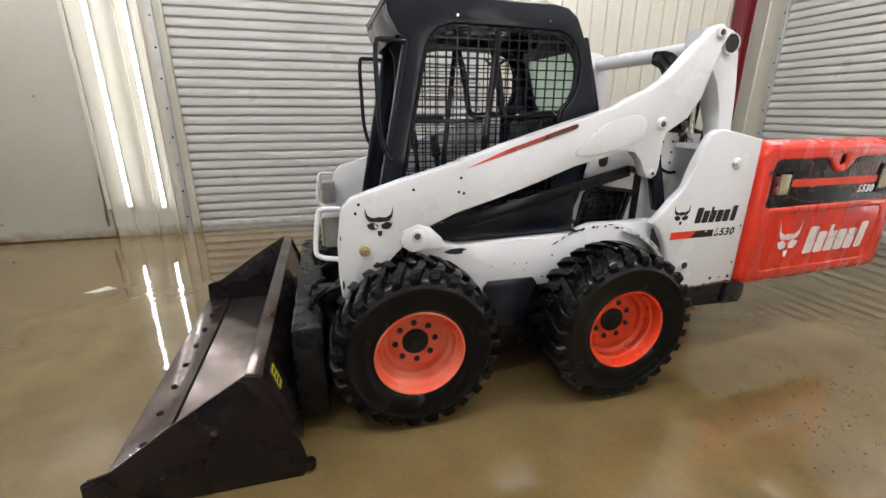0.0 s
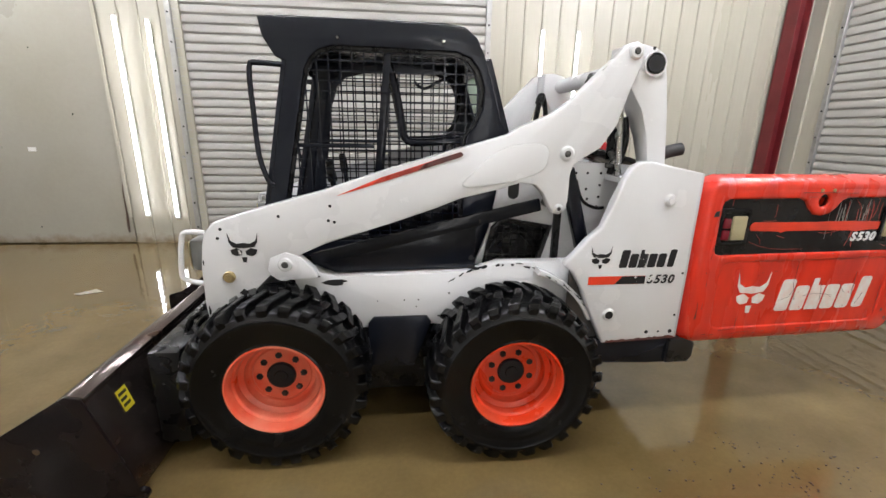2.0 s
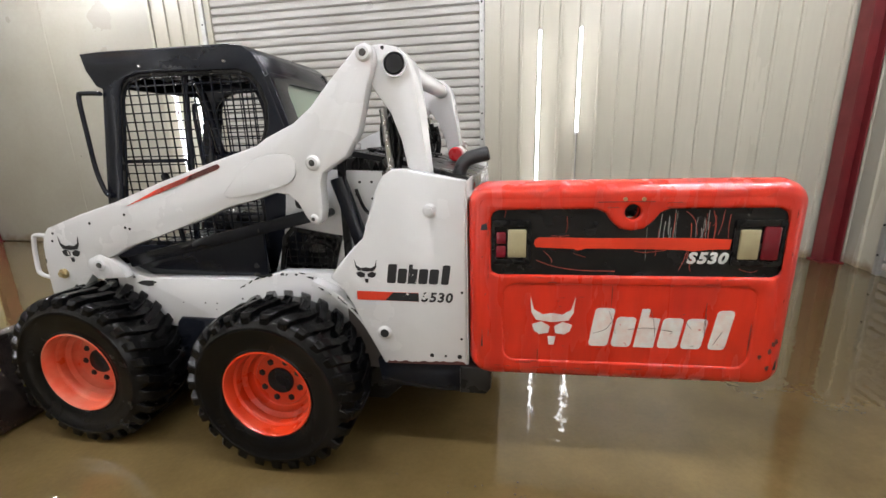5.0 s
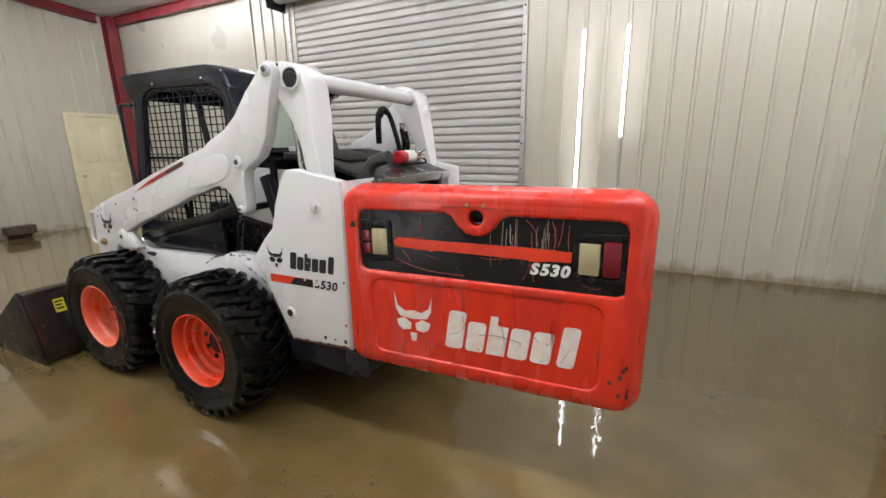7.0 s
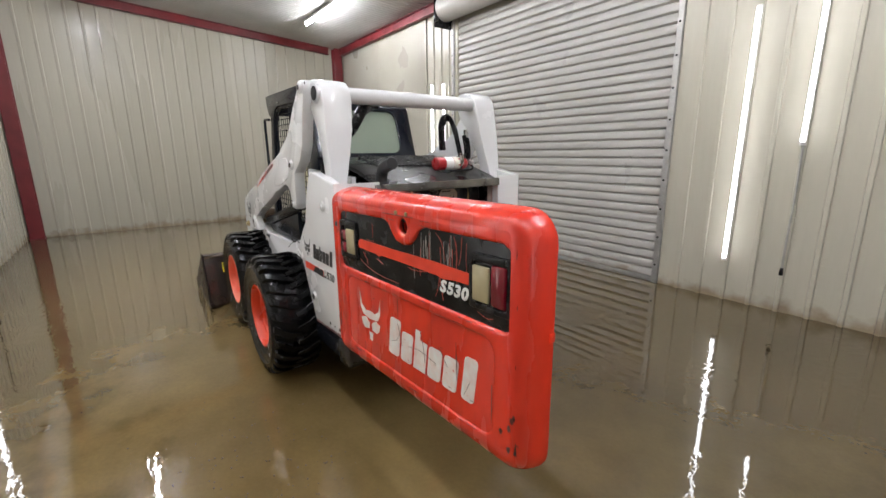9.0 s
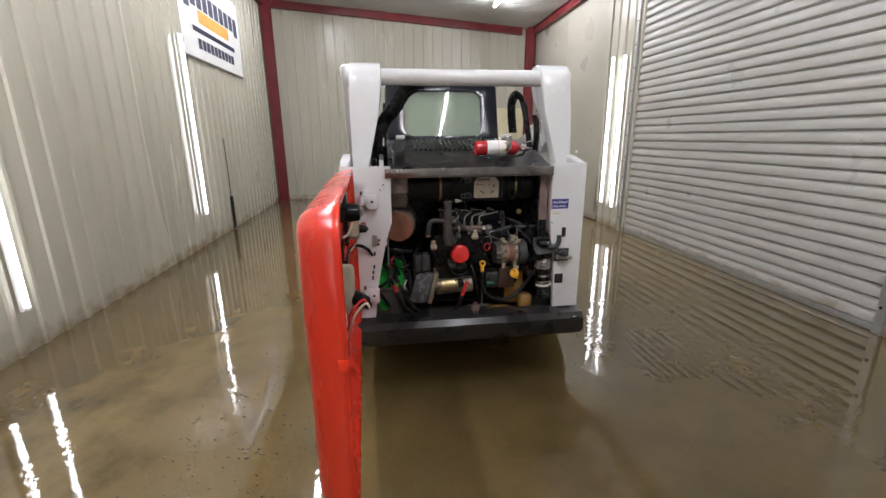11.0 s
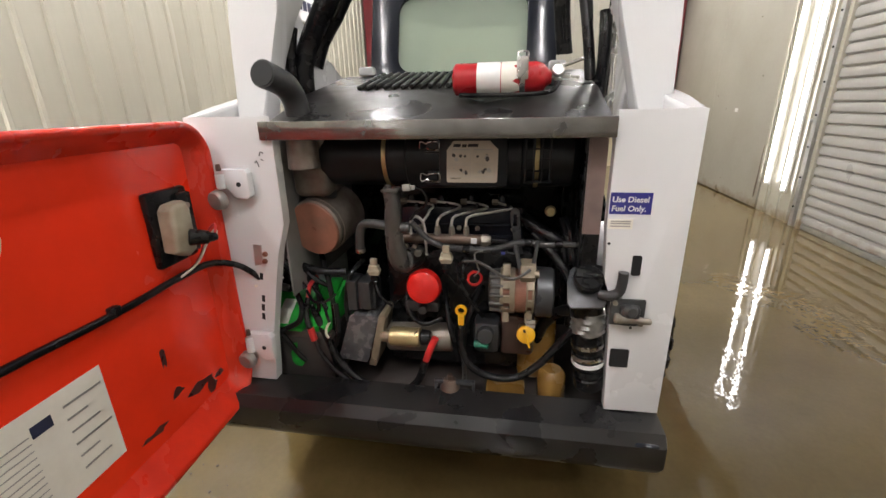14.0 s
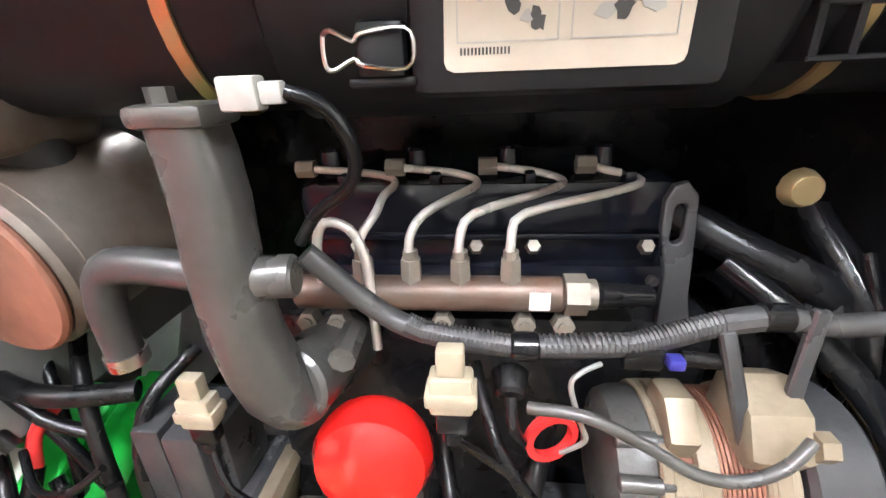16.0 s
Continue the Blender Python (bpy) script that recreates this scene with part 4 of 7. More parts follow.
# rear uprights and their cross tube
UP = [(1.92, 1.78), (1.925, 1.90), (1.99, 1.905), (2.06, 1.888), (2.10, 1.845), (2.118, 1.778), (2.139, 1.63), (2.153, 1.521), (2.185, 1.30), (2.085, 1.30), (2.077, 1.408), (2.055, 1.521), (2.015, 1.63), (1.948, 1.726)]


def upright():
    bm = prism(UP, 1.915, 2.09, 0.01)
    for v in bm.verts:
        if v.co.y > 2.0:
            v.co.y -= 0.09 * min(1, max(0, (1.72 - v.co.z) / 0.4))
    return bm


uprights = both("rear_upright", upright, M_WHITE, None, "white painted steel upright")
part("cross_tube", add(rod((2.045, 1.90, 1.823), (2.045, 2 * YC - 1.86, 1.823), 0.045, seg=28), rod((2.045, 1.90, 1.823), (2.045, 1.97, 1.823), 0.052, seg=28)), M_WHITE, loader)
part("tube_mouth", rod((2.045, 1.8985, 1.823), (2.045, 1.90, 1.823), 0.038, seg=24), M_DARKHOLE, loader)
# the far arm and upright stand a little wider
for far in (uprights[1], arms[1]):
    far.matrix_basis = Matrix.Translation((0, 0.045, 0))

# tail: side fenders with the rear posts
TAIL = [(2.336, 1.352), (2.20, 1.378), (2.07, 1.404), (2.02, 1.402), (1.98, 1.378), (1.946, 1.318), (1.914, 1.222), (1.869, 1.10), (1.80, 1.035), (1.745, 0.968), (1.705, 0.928), (1.70, 0.908), (1.745, 0.872), (1.80, 0.78), (1.825, 0.715), (1.938, 0.488), (2.336, 0.503)]


def fender():
    bm = prism(TAIL, 1.853, 1.905, 0.012, 3)
    return bm


fenders = both("rear_fender", fender, M_WHITE, None, "white painted steel rear fender with dents")
EDGE_L = [(2.006, 0.505), (2.012, 0.55), (2.023, 0.67), (2.053, 0.816), (2.085, 0.96), (2.116, 1.05), (2.118, 1.33)]
EDGE_R = [(3.056, 0.505), (3.054, 0.55), (3.047, 0.727), (3.04, 0.86), (3.020, 0.92), (3.010, 1.07), (3.010, 1.33)]


def facing(poly, x0, x1, bevel=0.0):
    """An outline in y and z, drawn out along x."""
    return moved(prism([(a, b) for a, b in poly], -x1, -x0, bevel), pose(0, 0, 0, 0, 0, 90))


posts = []
for edge, out, s in ((EDGE_L, 1.857, 1), (EDGE_R, 3.205, -1)):
    bm = facing([(out, 0.507)] + edge + [(edge[-1][0], 1.350), (out, 1.350)], 2.3365, 2.341, 0.001)
    add(bm, facing(edge + [(y - s * 0.006, z) for y, z in reversed(edge)], 2.305, 2.3364))
    posts.append(part("rear_post", bm, M_WHITE, loader, "white painted steel rear post"))
fenders[1].data.transform(Matrix.Translation((0, 0.010, 0)))
both("fender_top", lambda: prism([(1.95, 1.30), (2.2, 1.30), (2.2, 1.325), (1.95, 1.325)], 1.907, 2.10, 0.003), M_WHITE)
for k, f in enumerate(fenders):
    mk = (lambda b: b) if k == 0 else flip
    for px, pz, r in ((2.182, 1.226, 0.032), (1.950, 0.650, 0.034)):
        part("fender_boss", mk(add(rod((px, 1.854, pz), (px, 1.842, pz), r, r * 0.8, 24, 0.004), rod((px, 1.843, pz), (px, 1.841 if pz < 1 else 1.832, pz), r * 0.5, seg=6))), M_WHITE, f)
        if pz < 1:
            part("boss_mouth", mk(rod((px, 1.8435, pz), (px, 1.8405, pz), r * 0.6, seg=18)), M_DARKHOLE, f)
    part("emblem_blot", mk(emblem(1.825, 1.93, 0.89, 1.005, 1.8515, 1.8528)), M_DECALBLACK, f)
    if k == 0:
        wordmark(1.972, 2.262, 0.895, 0.985, 1.8515, 1.8528, M_DECALBLACK, f)
        for i, ch in enumerate("S530"):
            part("character", moved(lettering(ch, 0.062), Matrix.Translation((2.128 + 0.0365 * i, 1.8520, 0.812)) @ Matrix.Diagonal((1.05, 1, 1, 1))), M_DECALBLACK, f)
        part("fender_stripe", prism([(1.826, 0.81), (2.118, 0.81), (2.118, 0.852), (1.826, 0.852)], 1.8515, 1.8528), M_DECALRED, f, "red and black stripe decal")
        part("fender_stripe_dark", prism([(1.96, 0.811), (2.118, 0.811), (2.118, 0.851), (2.0, 0.851)], 1.8503, 1.8514), M_DECALBLACK, f)
    for px, pz, r in ((2.17, 0.545, 0.010), (2.30, 0.545, 0.011), (2.235, 0.545, 0.006), (2.31, 0.635, 0.006), (2.315, 0.86, 0.006)):
        part("fender_hole", mk(rod((px, 1.8535, pz), (px, 1.8515, pz), r, seg=10)), M_DARKHOLE, f)

# inner side plates, grilles, dark side covers, cylinders
both("side_plate", lambda: plate([[(1.30, 0.86), (1.37, 1.05), (1.40, 1.22), (1.42, 1.40), (1.80, 1.385), (2.12, 1.37), (2.12, 0.86)], [(1.385, 1.06), (1.43, 1.10), (1.68, 1.06), (1.66, 0.98), (1.635, 0.88), (1.345, 0.88)]], 2.06, 2.085, 0.003), M_WHITE)
both("vent_box", lambda: box(1.30, 1.70, 2.20, 2.24, 0.86, 1.15, 0.004, 1), M_DARKHOLE)
both("vent_hose", lambda: tube([(1.40, 2.15, 0.90), (1.46, 2.13, 1.0), (1.55, 2.13, 1.02), (1.64, 2.15, 0.94)], 0.022, 10, 4), M_MATTE)
both("vent_valve", lambda: add(box(1.45, 1.54, 2.14, 2.19, 0.95, 1.05, 0.008), rod((1.54, 2.15, 1.0), (1.60, 2.15, 1.01), 0.014)), M_PIPE)


def span(poly, at, vertical):
    """Where a line across a polygon enters and leaves it."""
    hits = []
    for (x0, z0), (x1, z1) in zip(poly, poly[1:] + poly[:1]):
        a0, a1, b0, b1 = (x0, x1, z0, z1) if vertical else (z0, z1, x0, x1)
        if (a0 > at) != (a1 > at):
            hits.append(b0 + (b1 - b0) * (at - a0) / (a1 - a0))
    return (min(hits), max(hits)) if len(hits) >= 2 else None


VENT = [(1.375, 1.06), (1.425, 1.11), (1.692, 1.066), (1.668, 0.98), (1.638, 0.868), (1.335, 0.868)]
VENT_IN = [(1.40, 1.052), (1.437, 1.088), (1.665, 1.05), (1.645, 0.98), (1.618, 0.888), (1.357, 0.888)]


def grille():
    bm = plate([VENT, VENT_IN], 2.036, 2.058, 0.004)
    for i in range(7):
        x = 1.40 + 0.24 * i / 6
        s_ = span(VENT_IN, x, True)
        if s_:
            add(bm, box(x - 0.0022, x + 0.0022, 2.044, 2.048, s_[0], s_[1]))
    for i in range(5):
        z = 0.915 + 0.15 * i / 4
        s_ = span(VENT_IN, z, False)
        if s_:
            add(bm, box(s_[0], s_[1], 2.0485, 2.0525, z - 0.0022, z + 0.0022))
    return bm


both("vent_grille", grille, M_MATTE)
both("side_cover", lambda: prism([(0.50, 0.90), (0.52, 0.945), (1.25, 1.09), (1.292, 1.085), (1.292, 0.86), (0.60, 0.85)], 2.00, 2.03, 0.006), M_BLACK, None, "black steel side cover")
both("control_link", lambda: moved(box(0.0, 1.13, 1.972, 1.995, -0.032, 0.03, 0.006), pose(0.50, 0, 0.925, 0, -13.4, 0)), M_BLACK)
both("cylinder_link", lambda: add(moved(box(-0.04, 0.028, 1.968, 2.02, -0.42, 0.0, 0.01), pose(1.725, 0, 1.36, 0, -17, 0)), rod((1.645, 1.93, 1.186), (1.645, 2.05, 1.186), 0.02)), M_BLACK)
ARC = [radians(w) for w in range(24, 73, 6)]
ARCH_LIP = [(1.44 + 0.488 * math.cos(w), 0.415 + 0.488 * math.sin(w)) for w in ARC] + [(1.44 + 0.464 * math.cos(w), 0.415 + 0.464 * math.sin(w)) for w in reversed(ARC)]
both("wheel_arch", lambda: prism(ARCH_LIP, 1.884, 1.955, 0.003), M_WHITE, None, "white wheel arch with flaked paint")
for k in range(18):
    w, r = radians(34 + 5.2 * k + random.uniform(-2, 2)), random.uniform(0.470, 0.484)
    cx, cz, u, v = 1.44 + r * math.cos(w), 0.415 + r * math.sin(w), random.uniform(0.010, 0.030), random.uniform(0.005, 0.013)
    pts = [(cx + u * random.uniform(0.4, 1.1) * math.cos(q) * math.sin(w) - v * math.sin(q) * math.cos(w), cz - u * random.uniform(0.4, 1.1) * math.cos(q) * math.cos(w) + v * random.uniform(0.5, 1.1) * math.sin(q) * math.sin(w)) for q in [j * 0.785 for j in range(8)]]
    y = 1.8825 if w < radians(71) else 1.9535
    part("paint_chip", prism(pts, y, y + 0.0013), M_DARKHOLE, loader)
# rusted strip along the fender's lower edge
low = [(1.96 + 0.0145 * k, 0.4995 + 0.0006 * k + random.uniform(0.001, 0.009)) for k in range(26)]
part("rust_strip", prism([(1.95, 0.492), (2.33, 0.506)] + low[::-1], 1.8512, 1.8524), M_DECALDARK, loader)
for x0, z0, u, v in ((1.262, 0.925, 0.018, 0.018), (1.262, 0.882, 0.022, 0.016), (1.285, 0.872, 0.02, 0.010), (1.30, 1.11, 0.006, 0.012)):
    pts = [(x0 + u * random.uniform(0.5, 1.1) * math.cos(q), z0 + v * random.uniform(0.5, 1.1) * math.sin(q)) for q in [j * 0.698 for j in range(9)]]
    part("paint_chip", prism(pts, 1.9530, 1.9546), M_DARKHOLE, loader)
both("front_boss", lambda: prism([(0.315, 0.905), (0.33, 0.955), (0.40, 0.985), (0.46, 0.965), (0.52, 0.905), (0.535, 0.86), (0.42, 0.85), (0.33, 0.87)], 1.90, 1.955, 0.008), M_WHITE)
for x0, z0, w, h_ in ((0.54, 0.792, 0.13, 0.046), (0.63, 0.815, 0.04, 0.012), (0.47, 0.86, 0.04, 0.02), (0.52, 0.84, 0.02, 0.012), (1.15, 0.74, 0.012, 0.012), (0.93, 0.71, 0.01, 0.01), (1.0, 0.71, 0.01, 0.01), (0.80, 0.71, 0.007, 0.007), (0.99, 0.675, 0.008, 0.008), (1.10, 0.62, 0.012, 0.012)):
    pts = [(x0 + w * (0.5 + 0.5 * math.cos(a) * random.uniform(0.6, 1.1)), z0 + h_ * (0.5 + 0.5 * math.sin(a) * random.uniform(0.6, 1.1))) for a in [k * 0.785 for k in range(8)]]
    part("paint_chip", prism(pts, 1.9535, 1.9548), M_DARKHOLE, loader)
for x0, z0, w, h_ in ((0.20, 0.79, 0.05, 0.035), (0.165, 0.868, 0.03, 0.035), (0.26, 0.80, 0.02, 0.01), (0.065, 0.93, 0.008, 0.04), (0.062, 0.70, 0.012, 0.05), (2.0, 1.87, 0.02, 0.02)):
    pts = [(x0 + w * (0.5 + 0.5 * math.cos(a) * random.uniform(0.5, 1.1)), z0 + h_ * (0.5 + 0.5 * math.sin(a) * random.uniform(0.5, 1.1))) for a in [k * 0.785 for k in range(8)]]
    part("paint_chip", toe_in(prism(pts, 1.8662, 1.8675)), M_DARKHOLE, loader)
# perforations of the inner plates
for px, pz in ((1.86, 1.33), (1.93, 1.33), (1.86, 1.25), (1.93, 1.27), (1.93, 1.21), (1.925, 1.16), (1.87, 1.20), (1.80, 1.33), (1.78, 1.27)):
    part("plate_hole", rod((px, 2.0605, pz), (px, 2.058, pz), 0.007, seg=8), M_DARKHOLE, loader)
# slot and handle hole above the side grille
both("slot", lambda: plate([rounded(1.455, 1.51, 1.20, 1.31, 0.026, 4)], 2.055, 2.059), M_DARKHOLE)
# hydraulic hoses beside the uprights
for pts, r, m_ in (([(1.97, 2.03, 1.62), (1.985, 2.02, 1.52), (1.97, 2.02, 1.42), (1.96, 2.03, 1.33)], 0.016, M_MATTE), ([(2.0, 2.03, 1.60), (2.02, 2.03, 1.50), (2.0, 2.03, 1.38)], 0.018, M_MATTE),
                   ([(1.98, 2.02, 1.5), (1.975, 2.01, 1.44), (1.96, 2.01, 1.38)], 0.011, M_CHROME), ([(1.79, 2.03, 1.30), (1.83, 2.03, 1.2), (1.9, 2.03, 1.16), (1.95, 2.03, 1.16)], 0.008, M_MATTE)):
    both("hydraulic_hose", lambda: tube(pts, r, 10, 4), m_)

both("lift_ram", lambda: rod((1.955, 2.0, 1.66), (1.988, 2.0, 1.30), 0.017, seg=16), M_CHROME, None, "bright steel ram")
both("ram_fitting", lambda: add(rod((1.945, 2.02, 1.44), (1.965, 2.02, 1.40), 0.016, seg=10, bevel=0.003), rod((1.93, 2.02, 1.37), (1.99, 2.02, 1.375), 0.012, seg=10)), M_PIPE)
part("hose_sleeve", tube([(1.95, 2.33, 1.80), (1.975, 2.27, 1.795), (1.988, 2.215, 1.76), (1.99, 2.155, 1.67), (1.965, 2.085, 1.58), (1.975, 2.055, 1.50), (1.975, 2.05, 1.40)], 0.034, 12, 4), M_MATTE, loader, "thick black sleeve over hydraulic hoses")
part("hose_sleeve", tube([(1.92, 2.29, 1.78), (1.94, 2.23, 1.74), (1.945, 2.17, 1.65), (1.93, 2.11, 1.58), (1.94, 2.08, 1.50)], 0.028, 10, 4), M_MATTE, loader)
for k, r in enumerate((0.017, 0.014, 0.012)):
    part("hydraulic_hose", tube([(1.84, 2.915 + 0.012 * k, 1.52), (1.85, 2.900 + 0.012 * k, 1.62), (1.862, 2.895 + 0.012 * k, 1.71), (1.882, 2.915 + 0.012 * k, 1.755 - 0.012 * k), (1.905, 2.945 + 0.008 * k, 1.735 - 0.012 * k), (1.93, 2.965 + 0.006 * k, 1.66), (1.96, 2.985, 1.52), (1.985, 2.995, 1.40)], r, 10, 4), M_MATTE, loader)
part("hose_sleeve", tube([(1.862, 2.905, 1.70), (1.872, 2.912, 1.735), (1.885, 2.925, 1.75)], 0.027, 10, 4), M_MATTE, loader)

# front of the arms: lamp guards and bobtach
both("lamp_guard", lambda: tube([(0.05, 1.945, 1.068), (-0.02, 1.945, 1.072), (-0.05, 1.945, 1.045), (-0.072, 1.945, 0.885), (-0.058, 1.945, 0.85), (-0.02, 1.945, 0.836), (0.045, 1.945, 0.826)], 0.012, 10, 3), M_WHITE)
both("work_lamp", lambda: box(-0.035, 0.055, 1.965, 2.08, 0.88, 1.03, 0.015), M_LINER, None, "grey work lamp housing")
both("work_lamp_lens", lambda: box(-0.042, -0.034, 1.975, 2.07, 0.89, 1.02, 0.003), M_LAMPWHITE)
both("arm_foot", lambda: prism([(0.06, 0.62), (0.20, 0.68), (0.16, 0.30), (0.02, 0.12), (-0.10, 0.14), (-0.06, 0.35)], 1.95, 2.05, 0.01), M_MATTE)
part("attachment_frame", add(add(box(-0.21, -0.07, 1.80, 2 * YC - 1.80, 0.08, 0.56, 0.02), box(-0.12, 0.05, 2.1, 2.25, 0.12, 0.6, 0.02)), box(-0.12, 0.05, 2.83, 2.98, 0.12, 0.6, 0.02)), M_MATTE, loader)
both("tilt_cylinder", lambda: add(rod((-0.08, 2.16, 0.46), (0.26, 2.16, 0.88), 0.04, seg=18, bevel=0.005), rod((-0.12, 2.16, 0.41), (-0.08, 2.16, 0.46), 0.022)), M_BLACK)
part("arm_cross_member", rod((0.12, 1.96, 0.70), (0.12, 2 * YC - 1.96, 0.70), 0.06, seg=20), M_WHITE, loader)

for y in (2.02, 2.18, 2.87, 3.03):
    part("latch_lever", add(rod((-0.17, y, 0.46), (-0.10, y, 0.62), 0.016, seg=12, bevel=0.003), rod((-0.10, y, 0.62), (-0.05, y, 0.65), 0.012, seg=10)), M_MATTE, loader)
for pts, r in (([(-0.16, 2.10, 0.50), (-0.06, 2.08, 0.60), (0.04, 2.04, 0.66), (0.10, 2.02, 0.78)], 0.014), ([(-0.18, 2.32, 0.42), (-0.08, 2.30, 0.52), (0.0, 2.22, 0.56), (0.10, 2.15, 0.72)], 0.013), ([(-0.16, 2.62, 0.46), (-0.04, 2.58, 0.58), (0.08, 2.50, 0.66)], 0.013), ([(-0.17, 2.90, 0.50), (-0.06, 2.92, 0.60), (0.06, 2.95, 0.70)], 0.014)):
    part("tilt_hose", tube(pts, r, 10, 4), M_MATTE, loader)
for y in (2.11, 2.31, 2.60):
    part("hose_fitting", rod((-0.19, y, 0.47), (-0.14, y, 0.53), 0.017, 0.015, 10, 0.003), M_CHROME, loader)
# bucket
BY0, BY1 = 1.535, 3.515
bucket = part("bucket", prism([(-0.965, 0.004), (-0.25, 0.004), (-0.20, 0.02), (-0.20, 0.07), (-0.225, 0.16), (-0.275, 0.36), (-0.315, 0.50), (-0.335, 0.50), (-0.295, 0.36), (-0.25, 0.17), (-0.24, 0.10), (-0.258, 0.05), (-0.30, 0.03), (-0.955, 0.026)], BY0 + 0.014, BY1 - 0.014, 0.0), M_STEEL, loader, "worn black steel bucket resting on the floor")
SIDE = [(-0.985, 0.004), (-0.978, 0.160), (-0.965, 0.172), (-0.875, 0.196), (-0.66, 0.345), (-0.365, 0.528), (-0.31, 0.515), (-0.249, 0.333), (-0.19, 0.175), (-0.165, 0.060), (-0.168, 0.035), (-0.195, 0.0)]
for y0 in (BY0, BY1 - 0.013):
    sp = part("side_plate", prism(SIDE, y0, y0 + 0.013, 0.003), M_BUCKET, bucket, "black painted side plate rusting at its lower edge")
part("top_edge", moved(box(-0.03, 0.032, BY0 + 0.0145, BY1 - 0.0145, -0.022, 0.012, 0.005), pose(-0.335, 0, 0.512, 0, 12, 0)), M_STEEL, bucket, "scraped steel top rim")
part("nose_stiffener", prism([(-0.978, 0.03), (-0.972, 0.155), (-0.90, 0.178), (-0.86, 0.13), (-0.90, 0.10), (-0.93, 0.03)], BY0 - 0.008, BY0 - 0.0002, 0.003), M_BUCKET, bucket)
part("cutting_edge", box(-0.99, -0.82, BY0 + 0.0145, BY1 - 0.0145, 0.0262, 0.042, 0.004), M_STEEL, bucket, "bolted cutting edge of scraped steel")
for i in range(9):
    y = BY0 + 0.1 + i * (BY1 - BY0 - 0.2) / 8
    part("edge_bolt", moved(lathe([(0.018, 0), (0.016, 0.008), (0.008, 0.012)], 10, "Z"), Matrix.Translation((-0.90, y, 0.042))), M_MATTE, bucket)
part("yellow_sticker", moved(box(0.0, 0.0015, 1.70, 1.765, -0.05, 0.05), pose(-0.2800, 0, 0.385, 0, -16, 0)), M_LEMON, bucket, "small yellow warning sticker")
for k, (y0, y1) in enumerate(((1.706, 1.758), (1.706, 1.745), (1.706, 1.752))):
    part("sticker_bar", moved(box(0.0016, 0.0022, y0, y1, 0.022 - 0.026 * k, 0.036 - 0.026 * k), pose(-0.2800, 0, 0.385, 0, -16, 0)), M_DARKHOLE, bucket)
part("side_bolt", rod((-0.50, BY0, 0.30), (-0.50, BY0 - 0.008, 0.30), 0.014, seg=8), M_STEEL, bucket)
part("back_crease", box(-0.242, -0.232, BY0 + 0.014, BY1 - 0.014, 0.158, 0.166, 0.002), M_STEEL, bucket)
part("rear_foot", rod((-0.165, BY0 + 0.002, 0.045), (-0.165, BY0 + 0.03, 0.045), 0.026, seg=14), M_BUCKET, bucket)

# ---------------- cab ----------------
CY0, CY1 = 2.12, 2 * YC - 2.12
CAB = [(0.24, 0.90), (0.295, 1.20), (0.418, 1.812), (0.372, 1.832), (0.325, 1.912), (0.309, 1.992), (0.40, 1.996), (1.15, 1.992), (1.23, 1.98), (1.285, 1.94), (1.325, 1.864), (1.42, 1.57), (1.46, 1.45), (1.46, 0.90)]
HOLE = [(0.335, 0.98), (0.38, 1.22), (0.495, 1.78), (0.52, 1.83), (0.56, 1.865), (0.63, 1.885), (1.19, 1.876), (1.26, 1.85), (1.30, 1.80), (1.328, 1.72), (1.322, 1.62), (1.295, 1.55), (1.25, 1.50), (1.24, 1.44), (1.24, 0.98)]
both("cab_side_frame", lambda: plate([CAB, HOLE], CY0, CY0 + 0.045, 0.007), M_BLACK, None, "black painted cab side frame")
RIM_IN = [(0.78 + (x - 0.78) * 0.965, 1.45 + (z - 1.45) * 0.965) for x, z in HOLE]
both("window_surround", lambda: plate([HOLE, RIM_IN], CY0 + 0.008, CY0 + 0.030, 0.003), M_MATTE)


for mk in (lambda b: b, flip):
    scr = part("side_screen", mk(plate([RIM_IN, [(0.78 + (x - 0.78) * 0.95, 1.45 + (z - 1.45) * 0.95) for x, z in HOLE]], CY0 + 0.013, CY0 + 0.025, 0.002)), M_BLACK, loader, "black welded wire mesh side screen")
    for i in range(1, 19):
        x = 0.335 + i * 0.0535
        s_ = span(HOLE, x, True)
        if s_:
            part("upright_wire", mk(box(x - 0.0032, x + 0.0032, CY0 + 0.014, CY0 + 0.019, s_[0], s_[1])), M_BLACK, scr)
    for i in range(1, 21):
        z = 0.98 + i * 0.0445
        s_ = span(HOLE, z, False)
        if s_:
            part("cross_wire", mk(box(s_[0], s_[1], CY0 + 0.0195, CY0 + 0.0245, z - 0.0032, z + 0.0032)), M_BLACK, scr)
both("screen_brace", lambda: moved(box(0.0, 0.034, CY0 + 0.026, CY0 + 0.04, 0.0, 0.93, 0.004), pose(0.76, 0, 0.95, 0, 6, 0)), M_BLACK)
both("screen_brace", lambda: box(0.40, 0.80, CY0 + 0.026, CY0 + 0.038, 1.435, 1.455, 0.003), M_BLACK)
part("cab_roof", prism([(0.309, 1.955), (0.318, 1.998), (0.42, 2.003), (1.14, 1.999), (1.225, 1.985), (1.275, 1.945), (1.24, 1.93), (1.14, 1.955), (0.42, 1.96)], CY0 + 0.02, CY1 - 0.02, 0.008), M_BLACK, loader)
part("visor", prism([(0.309, 1.985), (0.325, 1.912), (0.372, 1.832), (0.395, 1.832), (0.35, 1.92), (0.345, 1.985)], CY0 + 0.045, CY1 - 0.045, 0.004), M_BLACK, loader)
